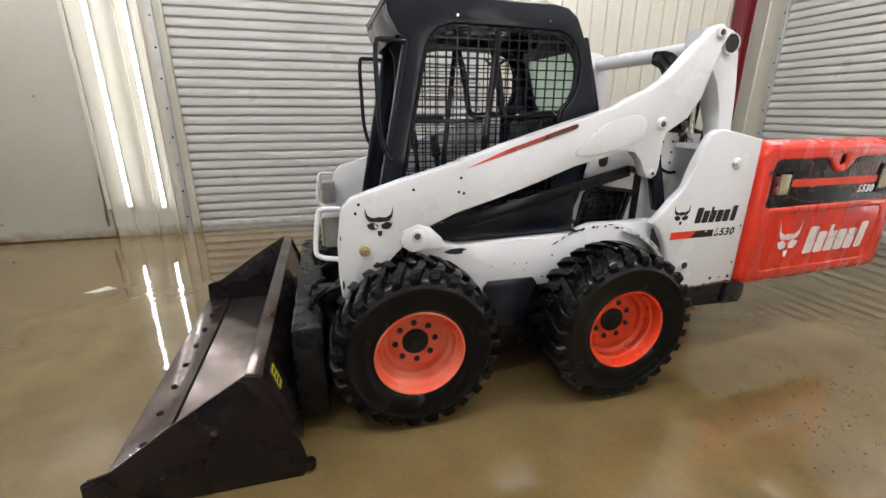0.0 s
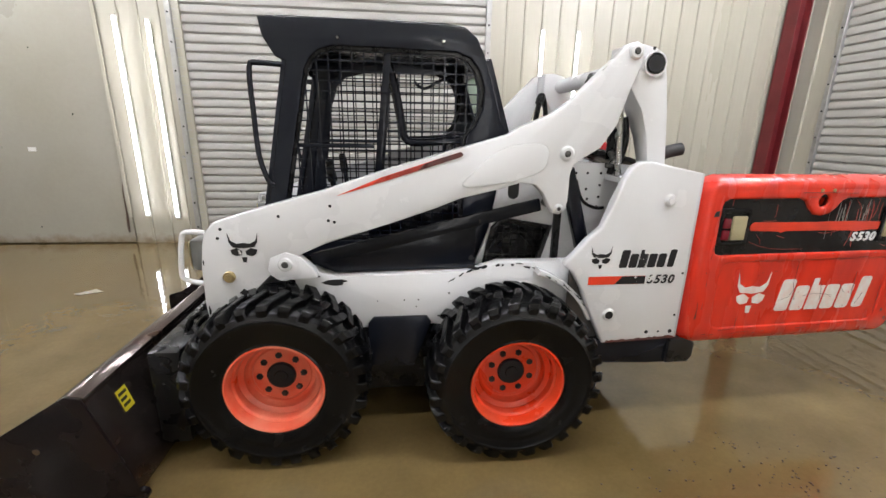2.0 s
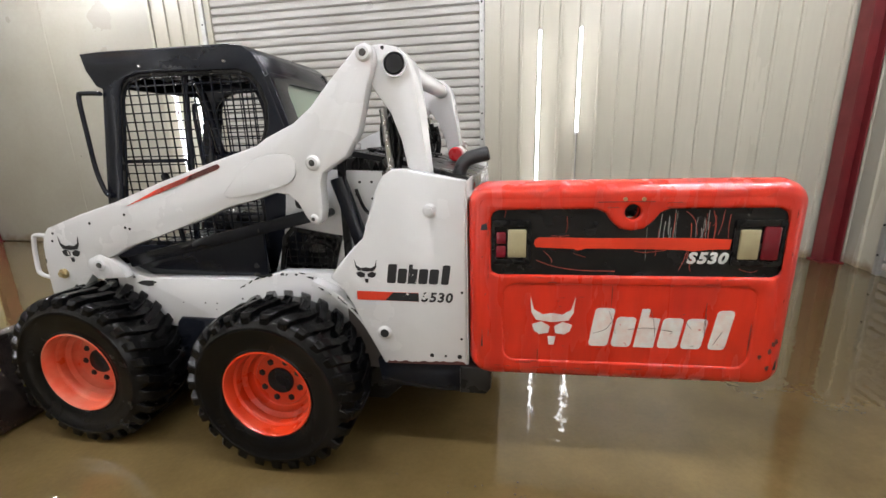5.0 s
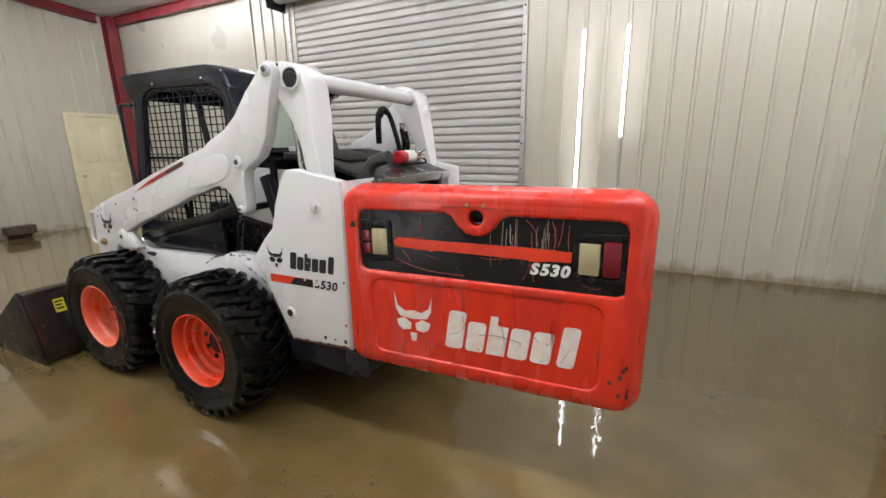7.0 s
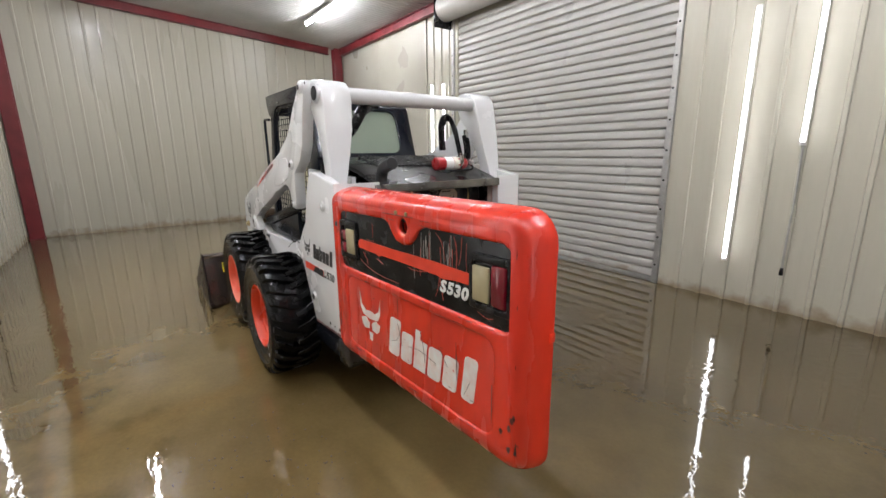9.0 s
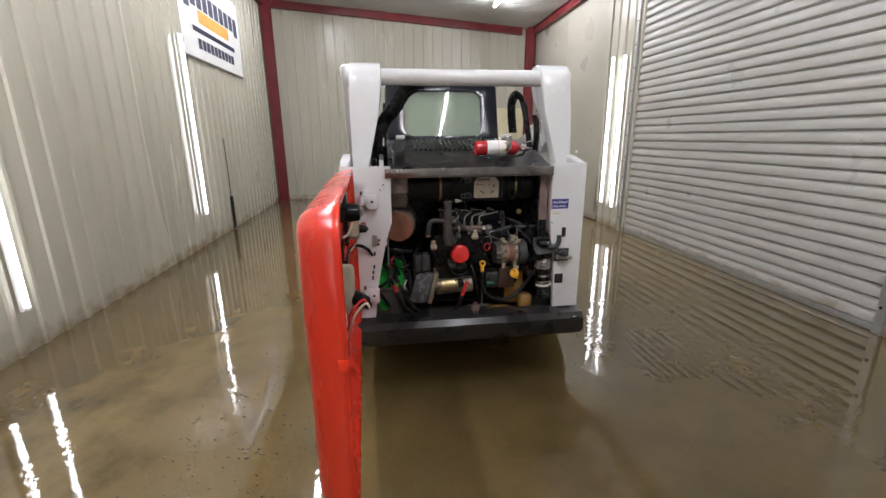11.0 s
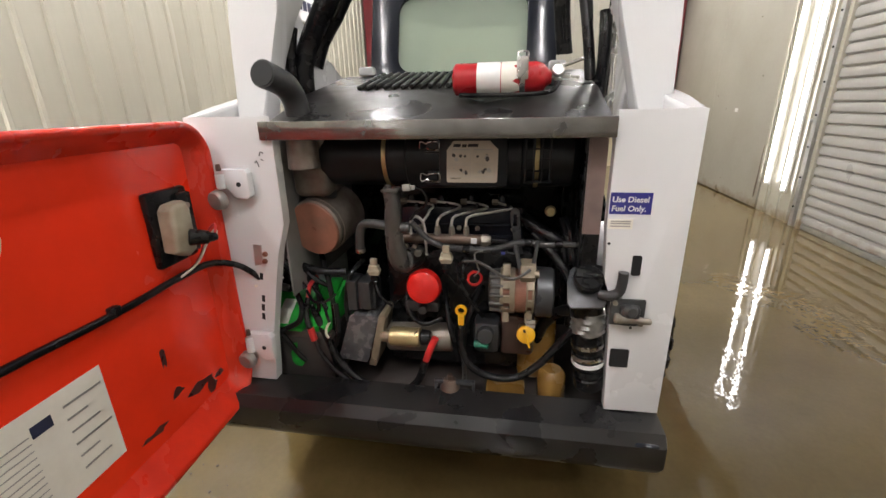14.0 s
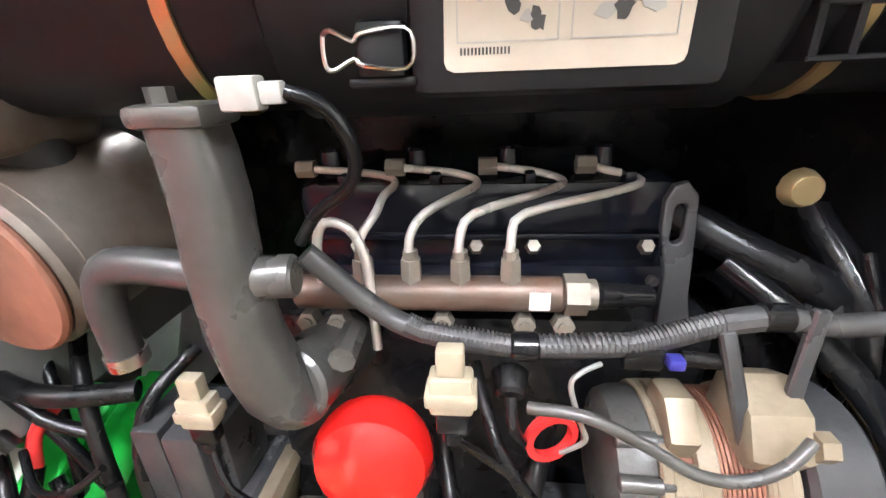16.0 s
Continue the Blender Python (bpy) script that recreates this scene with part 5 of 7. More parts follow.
both("front_post", lambda: moved(box(-0.022, 0.014, CY0 + 0.005, CY0 + 0.06, -0.05, 0.96, 0.008), pose(0.235, 0, 0.90, 0, 11.4, 0)), M_BLACK)
both("grab_rail", lambda: tube([(0.40, CY0 - 0.01, 1.795), (0.30, CY0 - 0.01, 1.80), (0.262, CY0 - 0.01, 1.78), (0.262, CY0 - 0.01, 1.60), (0.268, CY0 - 0.01, 1.40), (0.30, CY0 - 0.01, 1.28), (0.33, CY0 - 0.01, 1.262)], 0.012, 10, 3), M_BLACK)
# rear of the cab with its window
REAR = Matrix.Translation((1.458, 0, 1.465)) @ pose(0, 0, 0, 0, -17.5, 0) @ pose(0, 0, 0, 0, 0, 90)
rear = part("cab_rear_frame", moved(plate([rounded(CY0 + 0.002, CY1 - 0.002, 0.0, 0.405, 0.02), rounded(CY0 + 0.125, CY1 - 0.125, 0.035, 0.365, 0.07)], -0.02, 0.02, 0.004), REAR), M_BLACK, loader, "black rear cab frame")
pane = part("rear_window", moved(plate([rounded(CY0 + 0.12, CY1 - 0.12, 0.03, 0.37, 0.07)], -0.004, 0.004), REAR), M_HAZE, rear, "hazy green tinted rear window")
pane.visible_shadow = False
part("cab_rear_corner", prism([(1.13, 1.996), (1.225, 1.984), (1.282, 1.942), (1.322, 1.866), (1.345, 1.80), (1.31, 1.79), (1.29, 1.85), (1.255, 1.915), (1.21, 1.945), (1.13, 1.955)], CY0 + 0.003, CY1 - 0.003, 0.012, 3), M_BLACK, loader, "glossy black rounded cab corner")
for bx in (0.651, 1.128):
    both("roof_bolt", lambda: rod((bx, CY0, 1.916), (bx, CY0 - 0.006, 1.916), 0.009, 0.006, 10), M_CHROME)
part("cab_floor", box(0.24, 1.46, CY0 + 0.05, CY1 - 0.05, 0.86, 0.92, 0.01), M_MATTE, loader)
part("cab_back_wall", box(1.36, 1.40, CY0 + 0.05, CY1 - 0.05, 0.92, 1.47, 0.01), M_MATTE, loader)
part("seat_base", box(0.78, 1.28, YC - 0.25, YC + 0.25, 0.92, 1.14, 0.04, 3), M_MATTE, loader, "black vinyl seat cushion")
part("seat_back", moved(box(-0.05, 0.06, YC - 0.25, YC + 0.25, 0.0, 0.38, 0.05, 3), pose(1.22, 0, 1.12, 0, 10, 0)), M_MATTE, loader, "black vinyl seat back")
for y in (YC - 0.28, YC + 0.28):
    part("lap_bar", tube([(0.86, y, 1.86), (0.895, y, 1.76), (0.925, y, 1.62), (0.945, y, 1.50), (0.975, y, 1.466), (1.05, y, 1.462), (1.24, y, 1.478)], 0.020, 12, 4), M_BLACK, loader)
    part("joystick", add(rod((0.62, y, 0.92), (0.58, y, 1.26), 0.014), rod((0.58, y, 1.26), (0.565, y, 1.37), 0.026, 0.02, 14, 0.006)), M_MATTE, loader)
part("headliner", box(0.42, 1.26, CY0 + 0.06, CY1 - 0.06, 1.90, 1.95, 0.01), M_MATTE, loader)
ARCH = [(0.34, 1.93), (0.34, 1.90), (0.40, 1.875), (0.45, 1.80), (0.455, 1.70), (0.42, 1.40), (0.38, 1.10), (0.45, 1.10), (0.47, 1.25), (0.525, 1.66), (0.56, 1.76), (0.61, 1.815), (0.72, 1.842), (1.20, 1.85), (1.27, 1.82), (1.28, 1.93)]
part("cab_inner_frame", prism(ARCH, CY1 - 0.16, CY1 - 0.13, 0.005), M_BLACK, loader, "black inner cab frame with rounded openings")
part("seat_bar_spring", tube([(1.02, 2.72, 1.80), (1.08, 2.72, 1.76), (1.16, 2.72, 1.80), (1.24, 2.72, 1.83)], 0.009, 8, 3), M_BLACK, loader)

# ---------------- engine hood and bumper ----------------
HY0, HY1 = 2.11, 3.0
hood = part("engine_hood", prism([(1.74, 1.478), (2.10, 1.408), (2.337, 1.335), (2.344, 1.290), (2.332, 1.288), (2.322, 1.320), (2.09, 1.385), (1.74, 1.45)], HY0, HY1, 0.004), M_HOOD, loader, "black steel engine hood with louvres")
for i in range(22):
    y = HY0 + 0.16 + i * 0.0285
    part("louvre", moved(box(0.0, 0.30, y, y + 0.014, 0.0, 0.014, 0.004, 1), pose(1.77, 0, 1.4735, 0, 11, 0)), M_HOOD, hood)
part("hood_lip", box(2.334, 2.354, HY0 - 0.022, HY1 + 0.010, 1.287, 1.336, 0.003), M_LIP, hood, "scraped bare steel lip")
for y in (HY0 + 0.06, HY1 - 0.12):
    part("hood_catch", box(1.72, 1.76, y, y + 0.06, 1.48, 1.51, 0.008), M_WHITE, hood)
part("exhaust_pipe", tube([(2.272, 2.168, 1.27), (2.272, 2.168, 1.345), (2.283, 2.167, 1.392), (2.322, 2.164, 1.428), (2.410, 2.160, 1.450)], 0.034, 18, 4), M_GREYCAST, loader, "dull grey bent exhaust pipe")
part("exhaust_mouth", rod((2.406, 2.1602, 1.449), (2.4125, 2.160, 1.4506), 0.030, seg=18), M_DARKHOLE, loader)
both("bumper_side", lambda: prism([(1.90, 0.50), (1.915, 0.372), (2.20, 0.358), (2.34, 0.358), (2.44, 0.42), (2.445, 0.475), (2.40, 0.50)], 1.86, 1.93, 0.008), M_BLACK)
both("bumper_chip", lambda: prism([(2.36, 0.425), (2.385, 0.43), (2.40, 0.46), (2.37, 0.468)], 1.8585, 1.8598), M_WHITE)
part("bumper", prism([(2.30, 0.365), (2.42, 0.365), (2.445, 0.40), (2.445, 0.47), (2.42, 0.50), (2.30, 0.502)], 1.84, 2 * YC - 1.84, 0.01), M_HOOD, loader, "thick black steel rear bumper bar")

# ---------------- open tailgate ----------------
GY = 1.822
REC_TOP = [(2.445, 0.985), (2.445, 1.20), (2.452, 1.22), (2.475, 1.232), (2.86, 1.235), (2.895, 1.22), (2.92, 1.185), (2.955, 1.155), (3.0, 1.146), (3.045, 1.155), (3.08, 1.185), (3.105, 1.22), (3.14, 1.235), (3.53, 1.236), (3.557, 1.222), (3.568, 1.20), (3.575, 0.99), (3.565, 0.968), (3.54, 0.958), (2.475, 0.956), (2.452, 0.966)]
HOLE_G = disc(3.0, 1.222, 0.030)
LOWREC = rounded(2.50, 3.50, 0.565, 0.915, 0.05, 5)
gate = part("tailgate", plate([rounded(2.388, 3.586, 0.535, 1.288, 0.05, 6), REC_TOP, LOWREC, HOLE_G], GY, GY + 0.035, 0.012), M_RED, loader, "red-orange moulded tailgate, scratched, standing open")
# the rolled edge, one skin from the face round to the open back
bm, rings = bmesh.new(), []
for d, y in ((0.092, -0.0006), (0.078, -0.0010), (0.060, 0.001), (0.046, 0.006), (0.034, 0.015), (0.024, 0.028), (0.015, 0.043), (0.007, 0.064), (0.002, 0.084), (0.0, 0.096), (0.003, 0.102), (0.012, 0.105), (0.022, 0.102), (0.029, 0.095), (0.058, 0.066), (0.082, 0.0505)):
    rings.append([bm.verts.new((x, GY + y, z)) for x, z in rounded(2.343 + 0.6 * d, 3.660 - d, 0.455 + 1.05 * d, 1.344 - 0.7 * d, max(0.025, 0.105 - d), 8)])
for p, q in zip(rings, rings[1:]):
    for k in range(len(p)):
        j = (k + 1) % len(p)
        bm.faces.new((p[k], p[j], q[j], q[k]))
part("gate_rim", bm, M_RED, gate, "", 60)
part("gate_inner_skin", plate([rounded(2.37, 3.630, 0.50, 1.315, 0.06, 6), HOLE_G], GY + 0.036, GY + 0.05, 0.0), M_REDIN, gate)
part("gate_recess", plate([rounded(2.43, 3.585, 0.945, 1.245, 0.03, 4), HOLE_G], GY + 0.012, GY + 0.030, 0.0), M_RECESS, gate, "scratched black recess panel")
part("gate_stripe", prism([(2.628, 1.076), (2.70, 1.073), (2.78, 1.070), (2.80, 1.064), (2.83, 1.072), (3.02, 1.071), (3.20, 1.068), (3.24, 1.062), (3.30, 1.070), (3.375, 1.072), (3.378, 1.112), (3.20, 1.117), (2.90, 1.115), (2.64, 1.118), (2.624, 1.108), (2.620, 1.09)], GY + 0.009, GY + 0.0118), M_DECALRED, gate)
for i, ch in enumerate("S530"):
    part("character", moved(lettering(ch, 0.062, 0.2, 0.045), Matrix.Translation((3.222 + 0.0380 * i, GY + 0.0105, 1.014)) @ Matrix.Diagonal((1.08, 1, 1, 1))), M_SIGN, gate, "white painted character")
part("gate_lower_panel", plate([rounded(2.49, 3.51, 0.555, 0.925, 0.05, 4)], GY + 0.006, GY + 0.030, 0.0), M_RED, gate)
part("emblem_blot", emblem(2.612, 2.80, 0.632, 0.862, GY + 0.0040, GY + 0.0056), M_DECALWHITE, gate)
wordmark(2.86, 3.42, 0.640, 0.815, GY + 0.0040, GY + 0.0056, M_DECALWHITE, gate)
for x0, wx0, wx1, rx0, rx1 in ((2.45, 2.512, 2.590, 2.464, 2.506), (3.36, 3.402, 3.476, 3.486, 3.548)):
    hs = part("lamp_housing", plate([rounded(min(wx0, rx0) - 0.018, max(wx1, rx1) + 0.018, 1.005, 1.19, 0.012, 3), rounded(min(wx0, rx0) - 0.004, max(wx1, rx1) + 0.004, 1.025, 1.165, 0.008, 3)], GY + 0.002, GY + 0.0118, 0.002), M_MATTE, gate)
    part("white_lens", box(wx0, wx1, GY - 0.002, GY + 0.0116, 1.032, 1.152, 0.006), M_LAMPWHITE, gate, "yellowed clear lamp lens")
    if rx0 < 3:
        for z0 in (1.032, 1.090):
            part("red_lens", box(rx0, rx1, GY - 0.002, GY + 0.0116, z0, z0 + 0.052, 0.008), M_LAMPRED, gate, "red lamp lens")
    else:
        part("red_lens", box(rx0, rx1, GY - 0.003, GY + 0.0116, 1.03, 1.165, 0.008), M_LAMPRED, gate, "dark red lamp lens")
part("edge_notch", box(3.652, 3.6612, GY + 0.078, GY + 0.103, 0.940, 0.972, 0.003), M_REDIN, gate)
for px in (2.965, 3.035):
    part("gate_screw", rod((px, GY, 1.275), (px, GY - 0.006, 1.275), 0.008, seg=8), M_BRASS, gate)
for pts in (((2.50, 1.20), (2.505, 1.235)), ((2.75, 1.205), (2.752, 1.16), (2.748, 1.14)), ((2.69, 1.125), (2.73, 1.122), (2.76, 1.126)), ((2.66, 1.06), (2.69, 1.03), (2.695, 1.01)), ((2.63, 1.02), (2.70, 0.995), (2.80, 0.978), (2.95, 0.975)),
            ((3.30, 1.225), (3.315, 1.17), (3.312, 1.12), (3.30, 1.10)), ((3.34, 1.23), (3.335, 1.17), (3.325, 1.13)), ((3.20, 1.225), (3.235, 1.19), (3.25, 1.13)), ((3.22, 1.07), (3.21, 1.02), (3.195, 0.985)), ((3.25, 1.065), (3.235, 1.01), (3.24, 0.98)), ((3.02, 1.062), (3.06, 1.056), (3.14, 1.066)), ((2.78, 1.05), (2.83, 1.035)), ((3.42, 0.99), (3.46, 0.978), (3.49, 0.985))):
    part("scratch", tube([(a, GY + 0.0115, b) for a, b in pts], 0.0011, 5, 4), M_SCRATCH, gate)
for k in range(22):
    x, z1 = random.uniform(3.06, 3.37), random.uniform(1.15, 1.23)
    z0 = z1 - random.uniform(0.04, 0.15)
    part("paint_drip", tube([(x, GY + 0.0112, z1), (x + random.uniform(-0.004, 0.004), GY + 0.0112, (z0 + z1) / 2), (x + random.uniform(-0.006, 0.006), GY + 0.0112, z0)], random.uniform(0.0006, 0.0014), 5, 3), (M_PLUG, M_SCRATCH)[k % 3 == 0], gate)
for k in range(5):
    x, z1 = random.uniform(2.50, 3.55), random.uniform(0.60, 0.93)
    part("grime_run", prism([(x - 0.001, z1), (x + 0.001, z1), (x + 0.0018, z1 - random.uniform(0.03, 0.10)), (x, z1 - random.uniform(0.10, 0.16)), (x - 0.0015, z1 - 0.04)], GY + 0.0030, GY + 0.0036), M_DECALDARK, gate)
for k in range(5):
    x, z = random.uniform(3.54, 3.60), random.uniform(0.545, 0.70)
    pts = [(x + random.uniform(0.4, 1.0) * 0.010 * math.cos(q), z + random.uniform(0.4, 1.0) * 0.016 * math.sin(q)) for q in [j * 0.785 for j in range(8)]]
    part("grime_smear", prism(pts, GY - 0.0022, GY - 0.0014), M_DECALDARK, gate)
for k in range(46):
    # short dark nicks along the edges of the mouldings
    side = k % 4
    if side == 0:
        cx, cz, u, v = random.uniform(2.46, 3.56), random.choice((0.949, 1.242, 0.558)), random.uniform(0.006, 0.03), 0.0016
    elif side == 1:
        cx, cz, u, v = random.uniform(2.45, 3.55), random.uniform(0.522, 0.545), random.uniform(0.006, 0.028), 0.0018
    elif side == 2:
        cx, cz, u, v = random.choice((2.432, 3.59, 3.597, 2.42)), random.uniform(0.6, 1.25), 0.0016, random.uniform(0.005, 0.022)
    else:
        cx, cz, u, v = random.uniform(2.6, 3.45), random.uniform(0.60, 0.88), random.uniform(0.004, 0.016), 0.0009
    y = GY + (0.0030 if side == 3 else -0.0006)
    part("nick", prism([(cx - u, cz - v * 0.4), (cx, cz - v), (cx + u, cz), (cx + u * 0.3, cz + v)], y, y + 0.0007), M_DECALDARK, gate)
for pts in (((2.88, 0.70), (2.93, 0.72), (2.96, 0.77)), ((2.94, 0.80), (2.96, 0.74), (2.97, 0.70)), ((3.10, 0.82), (3.12, 0.76), (3.13, 0.69)), ((3.02, 0.72), (3.10, 0.73), (3.20, 0.715)), ((3.22, 0.79), (3.27, 0.73)), ((3.36, 0.66), (3.39, 0.72))):
    part("scratch", tube([(a, GY + 0.0036, b) for a, b in pts], 0.0009, 5, 4), M_DECALDARK, gate)
for x0, x1, z, h_ in ((2.55, 2.62, 0.548, 0.004), (2.66, 2.74, 0.532, 0.003), (3.02, 3.09, 0.535, 0.004), (3.15, 3.18, 0.546, 0.003), (2.86, 3.08, 1.262, 0.004), (3.12, 3.18, 1.258, 0.003), (2.40, 2.43, 1.15, 0.03), (3.60, 3.612, 0.56, 0.05), (2.40, 2.408, 0.62, 0.09), (3.3, 3.36, 0.925, 0.003), (2.68, 2.72, 0.925, 0.003)):
    part("scuff", prism([(x0, z), (x1, z + 0.002), (x1 - 0.004, z + h_), (x0 + 0.006, z + h_ * 0.8)], GY - 0.0012, GY - 0.0002), M_DARKHOLE, gate)
# the inner side: lamp backs, latch, wiring and the service label
IY = GY + 0.050
for x0, x1, k in ((3.405, 3.560, 1), (2.432, 2.572, -1)):
    e0 = x0 if k > 0 else x1  # the shell sits by this edge
    part("lamp_back", add(box(x0, x1, IY, IY + 0.022, 0.985, 1.18, 0.008), box(min(e0 + k * 0.088, e0 + k * 0.135), max(e0 + k * 0.088, e0 + k * 0.135), IY + 0.020, IY + 0.036, 1.0, 1.165, 0.006)), M_MATTE, gate, "black plastic lamp back")
    part("lamp_shell", prism([(e0 + k * 0.008, 1.03), (e0 + k * 0.014, 1.135), (e0 + k * 0.030, 1.15), (e0 + k * 0.070, 1.152), (e0 + k * 0.082, 1.13), (e0 + k * 0.080, 1.02), (e0 + k * 0.05, 1.008)], IY + 0.022, IY + 0.072, 0.014, 3), M_CREAM, gate, "cream plastic lamp shell")
    part("lamp_plug", add(rod((e0 + k * 0.055, IY + 0.066, 1.058), (e0 + k * 0.085, IY + 0.105, 1.05), 0.023, 0.018, 12, 0.004), rod((e0 + k * 0.080, IY + 0.098, 1.05), (e0 + k * 0.105, IY + 0.110, 1.046), 0.013, 0.011, 10, 0.003)), M_MATTE, gate)
    part("lamp_screw", rod((e0 + k * 0.11, IY + 0.034, 1.13), (e0 + k * 0.11, IY + 0.041, 1.13), 0.010, 0.008, 10), M_CAST, gate)
    part("lamp_wire", tube([(e0 + k * 0.10, IY + 0.108, 1.046), (e0 + k * 0.125, IY + 0.095, 1.075), (e0 + k * 0.128, IY + 0.06, 1.04), (e0 + k * 0.10, IY + 0.05, 0.985), (e0 + k * 0.06, IY + 0.02, 0.945)], 0.0035, 8, 4), M_REDWIRE, gate)
    part("lamp_wire", tube([(e0 + k * 0.10, IY + 0.11, 1.040), (e0 + k * 0.118, IY + 0.10, 1.062), (e0 + k * 0.120, IY + 0.07, 1.03), (e0 + k * 0.09, IY + 0.05, 0.975), (e0 + k * 0.05, IY + 0.02, 0.945)], 0.0035, 8, 4), M_PAPER, gate)
part("latch_body", add(box(2.945, 3.055, IY, IY + 0.045, 1.195, 1.30, 0.01), rod((3.0, IY + 0.04, 1.222), (3.0, IY + 0.09, 1.222), 0.036, 0.032, 16, 0.006)), M_MATTE, gate, "black gate latch")
part("latch_wire", tube([(2.965, IY + 0.06, 1.2), (2.92, IY + 0.06, 1.19), (2.93, IY + 0.04, 1.13), (2.97, IY + 0.02, 1.12)], 0.005, 8, 4), M_PAPER, gate)
part("rubber_stop", rod((3.53, IY, 1.255), (3.53, IY + 0.05, 1.255), 0.032, 0.024, 16, 0.008), M_MATTE, gate)
part("wiring_loom", tube([(3.545, IY + 0.012, 0.90), (3.50, IY + 0.012, 0.935), (3.25, IY + 0.012, 0.945), (3.0, IY + 0.012, 0.95), (2.72, IY + 0.012, 0.94), (2.50, IY + 0.016, 0.945), (2.42, IY + 0.05, 0.95), (2.37, IY + 0.10, 0.92), (2.335, IY + 0.14, 0.86)], 0.009, 8, 3), M_MATTE, gate)
part("wiring_branch", tube([(2.985, IY + 0.012, 0.95), (2.975, IY + 0.012, 1.03), (2.955, IY + 0.014, 1.12)], 0.006, 8, 3), M_MATTE, gate)
for cx in (3.25, 2.985, 2.72, 3.52):
    part("cable_clip", box(cx - 0.013, cx + 0.013, IY, IY + 0.020, 0.932, 0.958, 0.005), M_MATTE, gate)
part("lock_well", plate([rounded(3.475, 3.575, 0.665, 0.80, 0.03, 4), rounded(3.487, 3.563, 0.677, 0.788, 0.024, 4)], IY, IY + 0.012, 0.003), M_RED, gate)
for cx, cz, r in ((3.53, 0.79, 0.022), (3.515, 0.765, 0.018), (3.545, 0.755, 0.024), (3.52, 0.735, 0.016), (3.535, 0.715, 0.020), (3.55, 0.70, 0.014), (3.51, 0.70, 0.010), (3.50, 0.78, 0.012)):
    blot = [(cx + r * random.uniform(0.55, 1.15) * math.cos(2 * math.pi * j / 11), cz + r * random.uniform(0.55, 1.15) * math.sin(2 * math.pi * j / 11)) for j in range(11)]
    part("grease_smear", prism(blot, IY + 0.0002, IY + 0.0015 + 0.06 * r, 0.0004), M_DARKHOLE, gate)
part("lock_bolt", rod((3.535, IY + 0.006, 0.82), (3.535, IY + 0.006, 0.865), 0.011, seg=12, bevel=0.003), M_RED, gate)
for x0, z0, w, h_ in ((3.25, 0.70, 0.03, 0.02), (2.62, 0.76, 0.012, 0.05), (2.60, 0.64, 0.03, 0.02), (2.70, 0.585, 0.05, 0.012), (2.52, 0.60, 0.06, 0.02), (2.48, 0.575, 0.03, 0.03), (2.44, 0.585, 0.03, 0.014)):
    blot = [(x0 + w * random.uniform(0.4, 1.1) * math.cos(2 * math.pi * j / 9), z0 + h_ * random.uniform(0.3, 1.1) * math.sin(2 * math.pi * j / 9)) for j in range(9)]
    part("grime_smear", prism(blot, IY + 0.0002, IY + 0.0008), M_DECALDARK, gate)
part("service_label", box(2.782, 3.243, IY, IY + 0.0012, 0.612, 0.848), M_PAPER, gate, "white printed service label")
part("label_heading", box(3.158, 3.241, IY + 0.0012, IY + 0.002, 0.822, 0.845), M_GOLD, gate)
part("label_picture", box(2.90, 2.94, IY + 0.0012, IY + 0.002, 0.79, 0.815), M_INK, gate)
for i in range(11):
    z = 0.798 - i * 0.0155
    part("text_bar", box(2.945, 3.138, IY + 0.0012, IY + 0.0019, z, z + 0.0022), M_GALV, gate)
    part("text_bar", box(3.16, 3.232, IY + 0.0012, IY + 0.0019, z + 0.01, z + 0.0122), M_GALV, gate)
    if i % 2 == 0:
        part("text_bar", box(2.79 + 0.02 * (i % 3), 2.875, IY + 0.0012, IY + 0.0019, z + 0.01, z + 0.0145), M_GALV, gate)
gate.matrix_parent_inverse = loader.matrix_basis.inverted()
gate.matrix_basis = Matrix.Translation((2.345, GY, 0)) @ pose(0, 0, 0, 0, 0, 2.4) @ Matrix.Translation((-2.345, -GY, 0))

# ---------------- engine bay ----------------
engine = part("engine", box(1.86, 2.165, 2.36, 2.84, 0.50, 0.93, 0.02), M_MATTE, loader, "dirty black diesel engine")
part("rocker_cover", add(box(1.88, 2.10, 2.40, 2.81, 0.93, 1.055, 0.018), box(1.95, 2.115, 2.42, 2.80, 0.93, 0.965, 0.006)), M_BLACK, engine, "black ribbed rocker cover")
for y in (2.47, 2.60, 2.66, 2.775):
    part("cover_bolt", rod((2.112, y, 0.985), (2.12, y, 0.99), 0.009, 0.007, 6), M_CAST, engine)
for i in range(4):
    part("cover_rib", box(1.92, 2.10, 2.45 + i * 0.1, 2.462 + i * 0.1, 1.05, 1.062, 0.003), M_BLACK, engine)
part("cover_step", box(2.095, 2.112, 2.41, 2.805, 0.992, 1.000, 0.003), M_BLACK, engine)
for yi in (2.412, 2.513, 2.614, 2.716):
    part("injector_cap", rod((2.06, yi + 0.02, 1.055), (2.06, yi + 0.02, 1.085), 0.016, 0.013, 14, 0.003), M_BLACK, engine)
for y in (2.445, 2.545, 2.70, 2.785):
    part("edge_bolt", rod((2.112, y, 0.948), (2.122, y, 0.95), 0.0075, 0.006, 6), M_PIPE, engine)
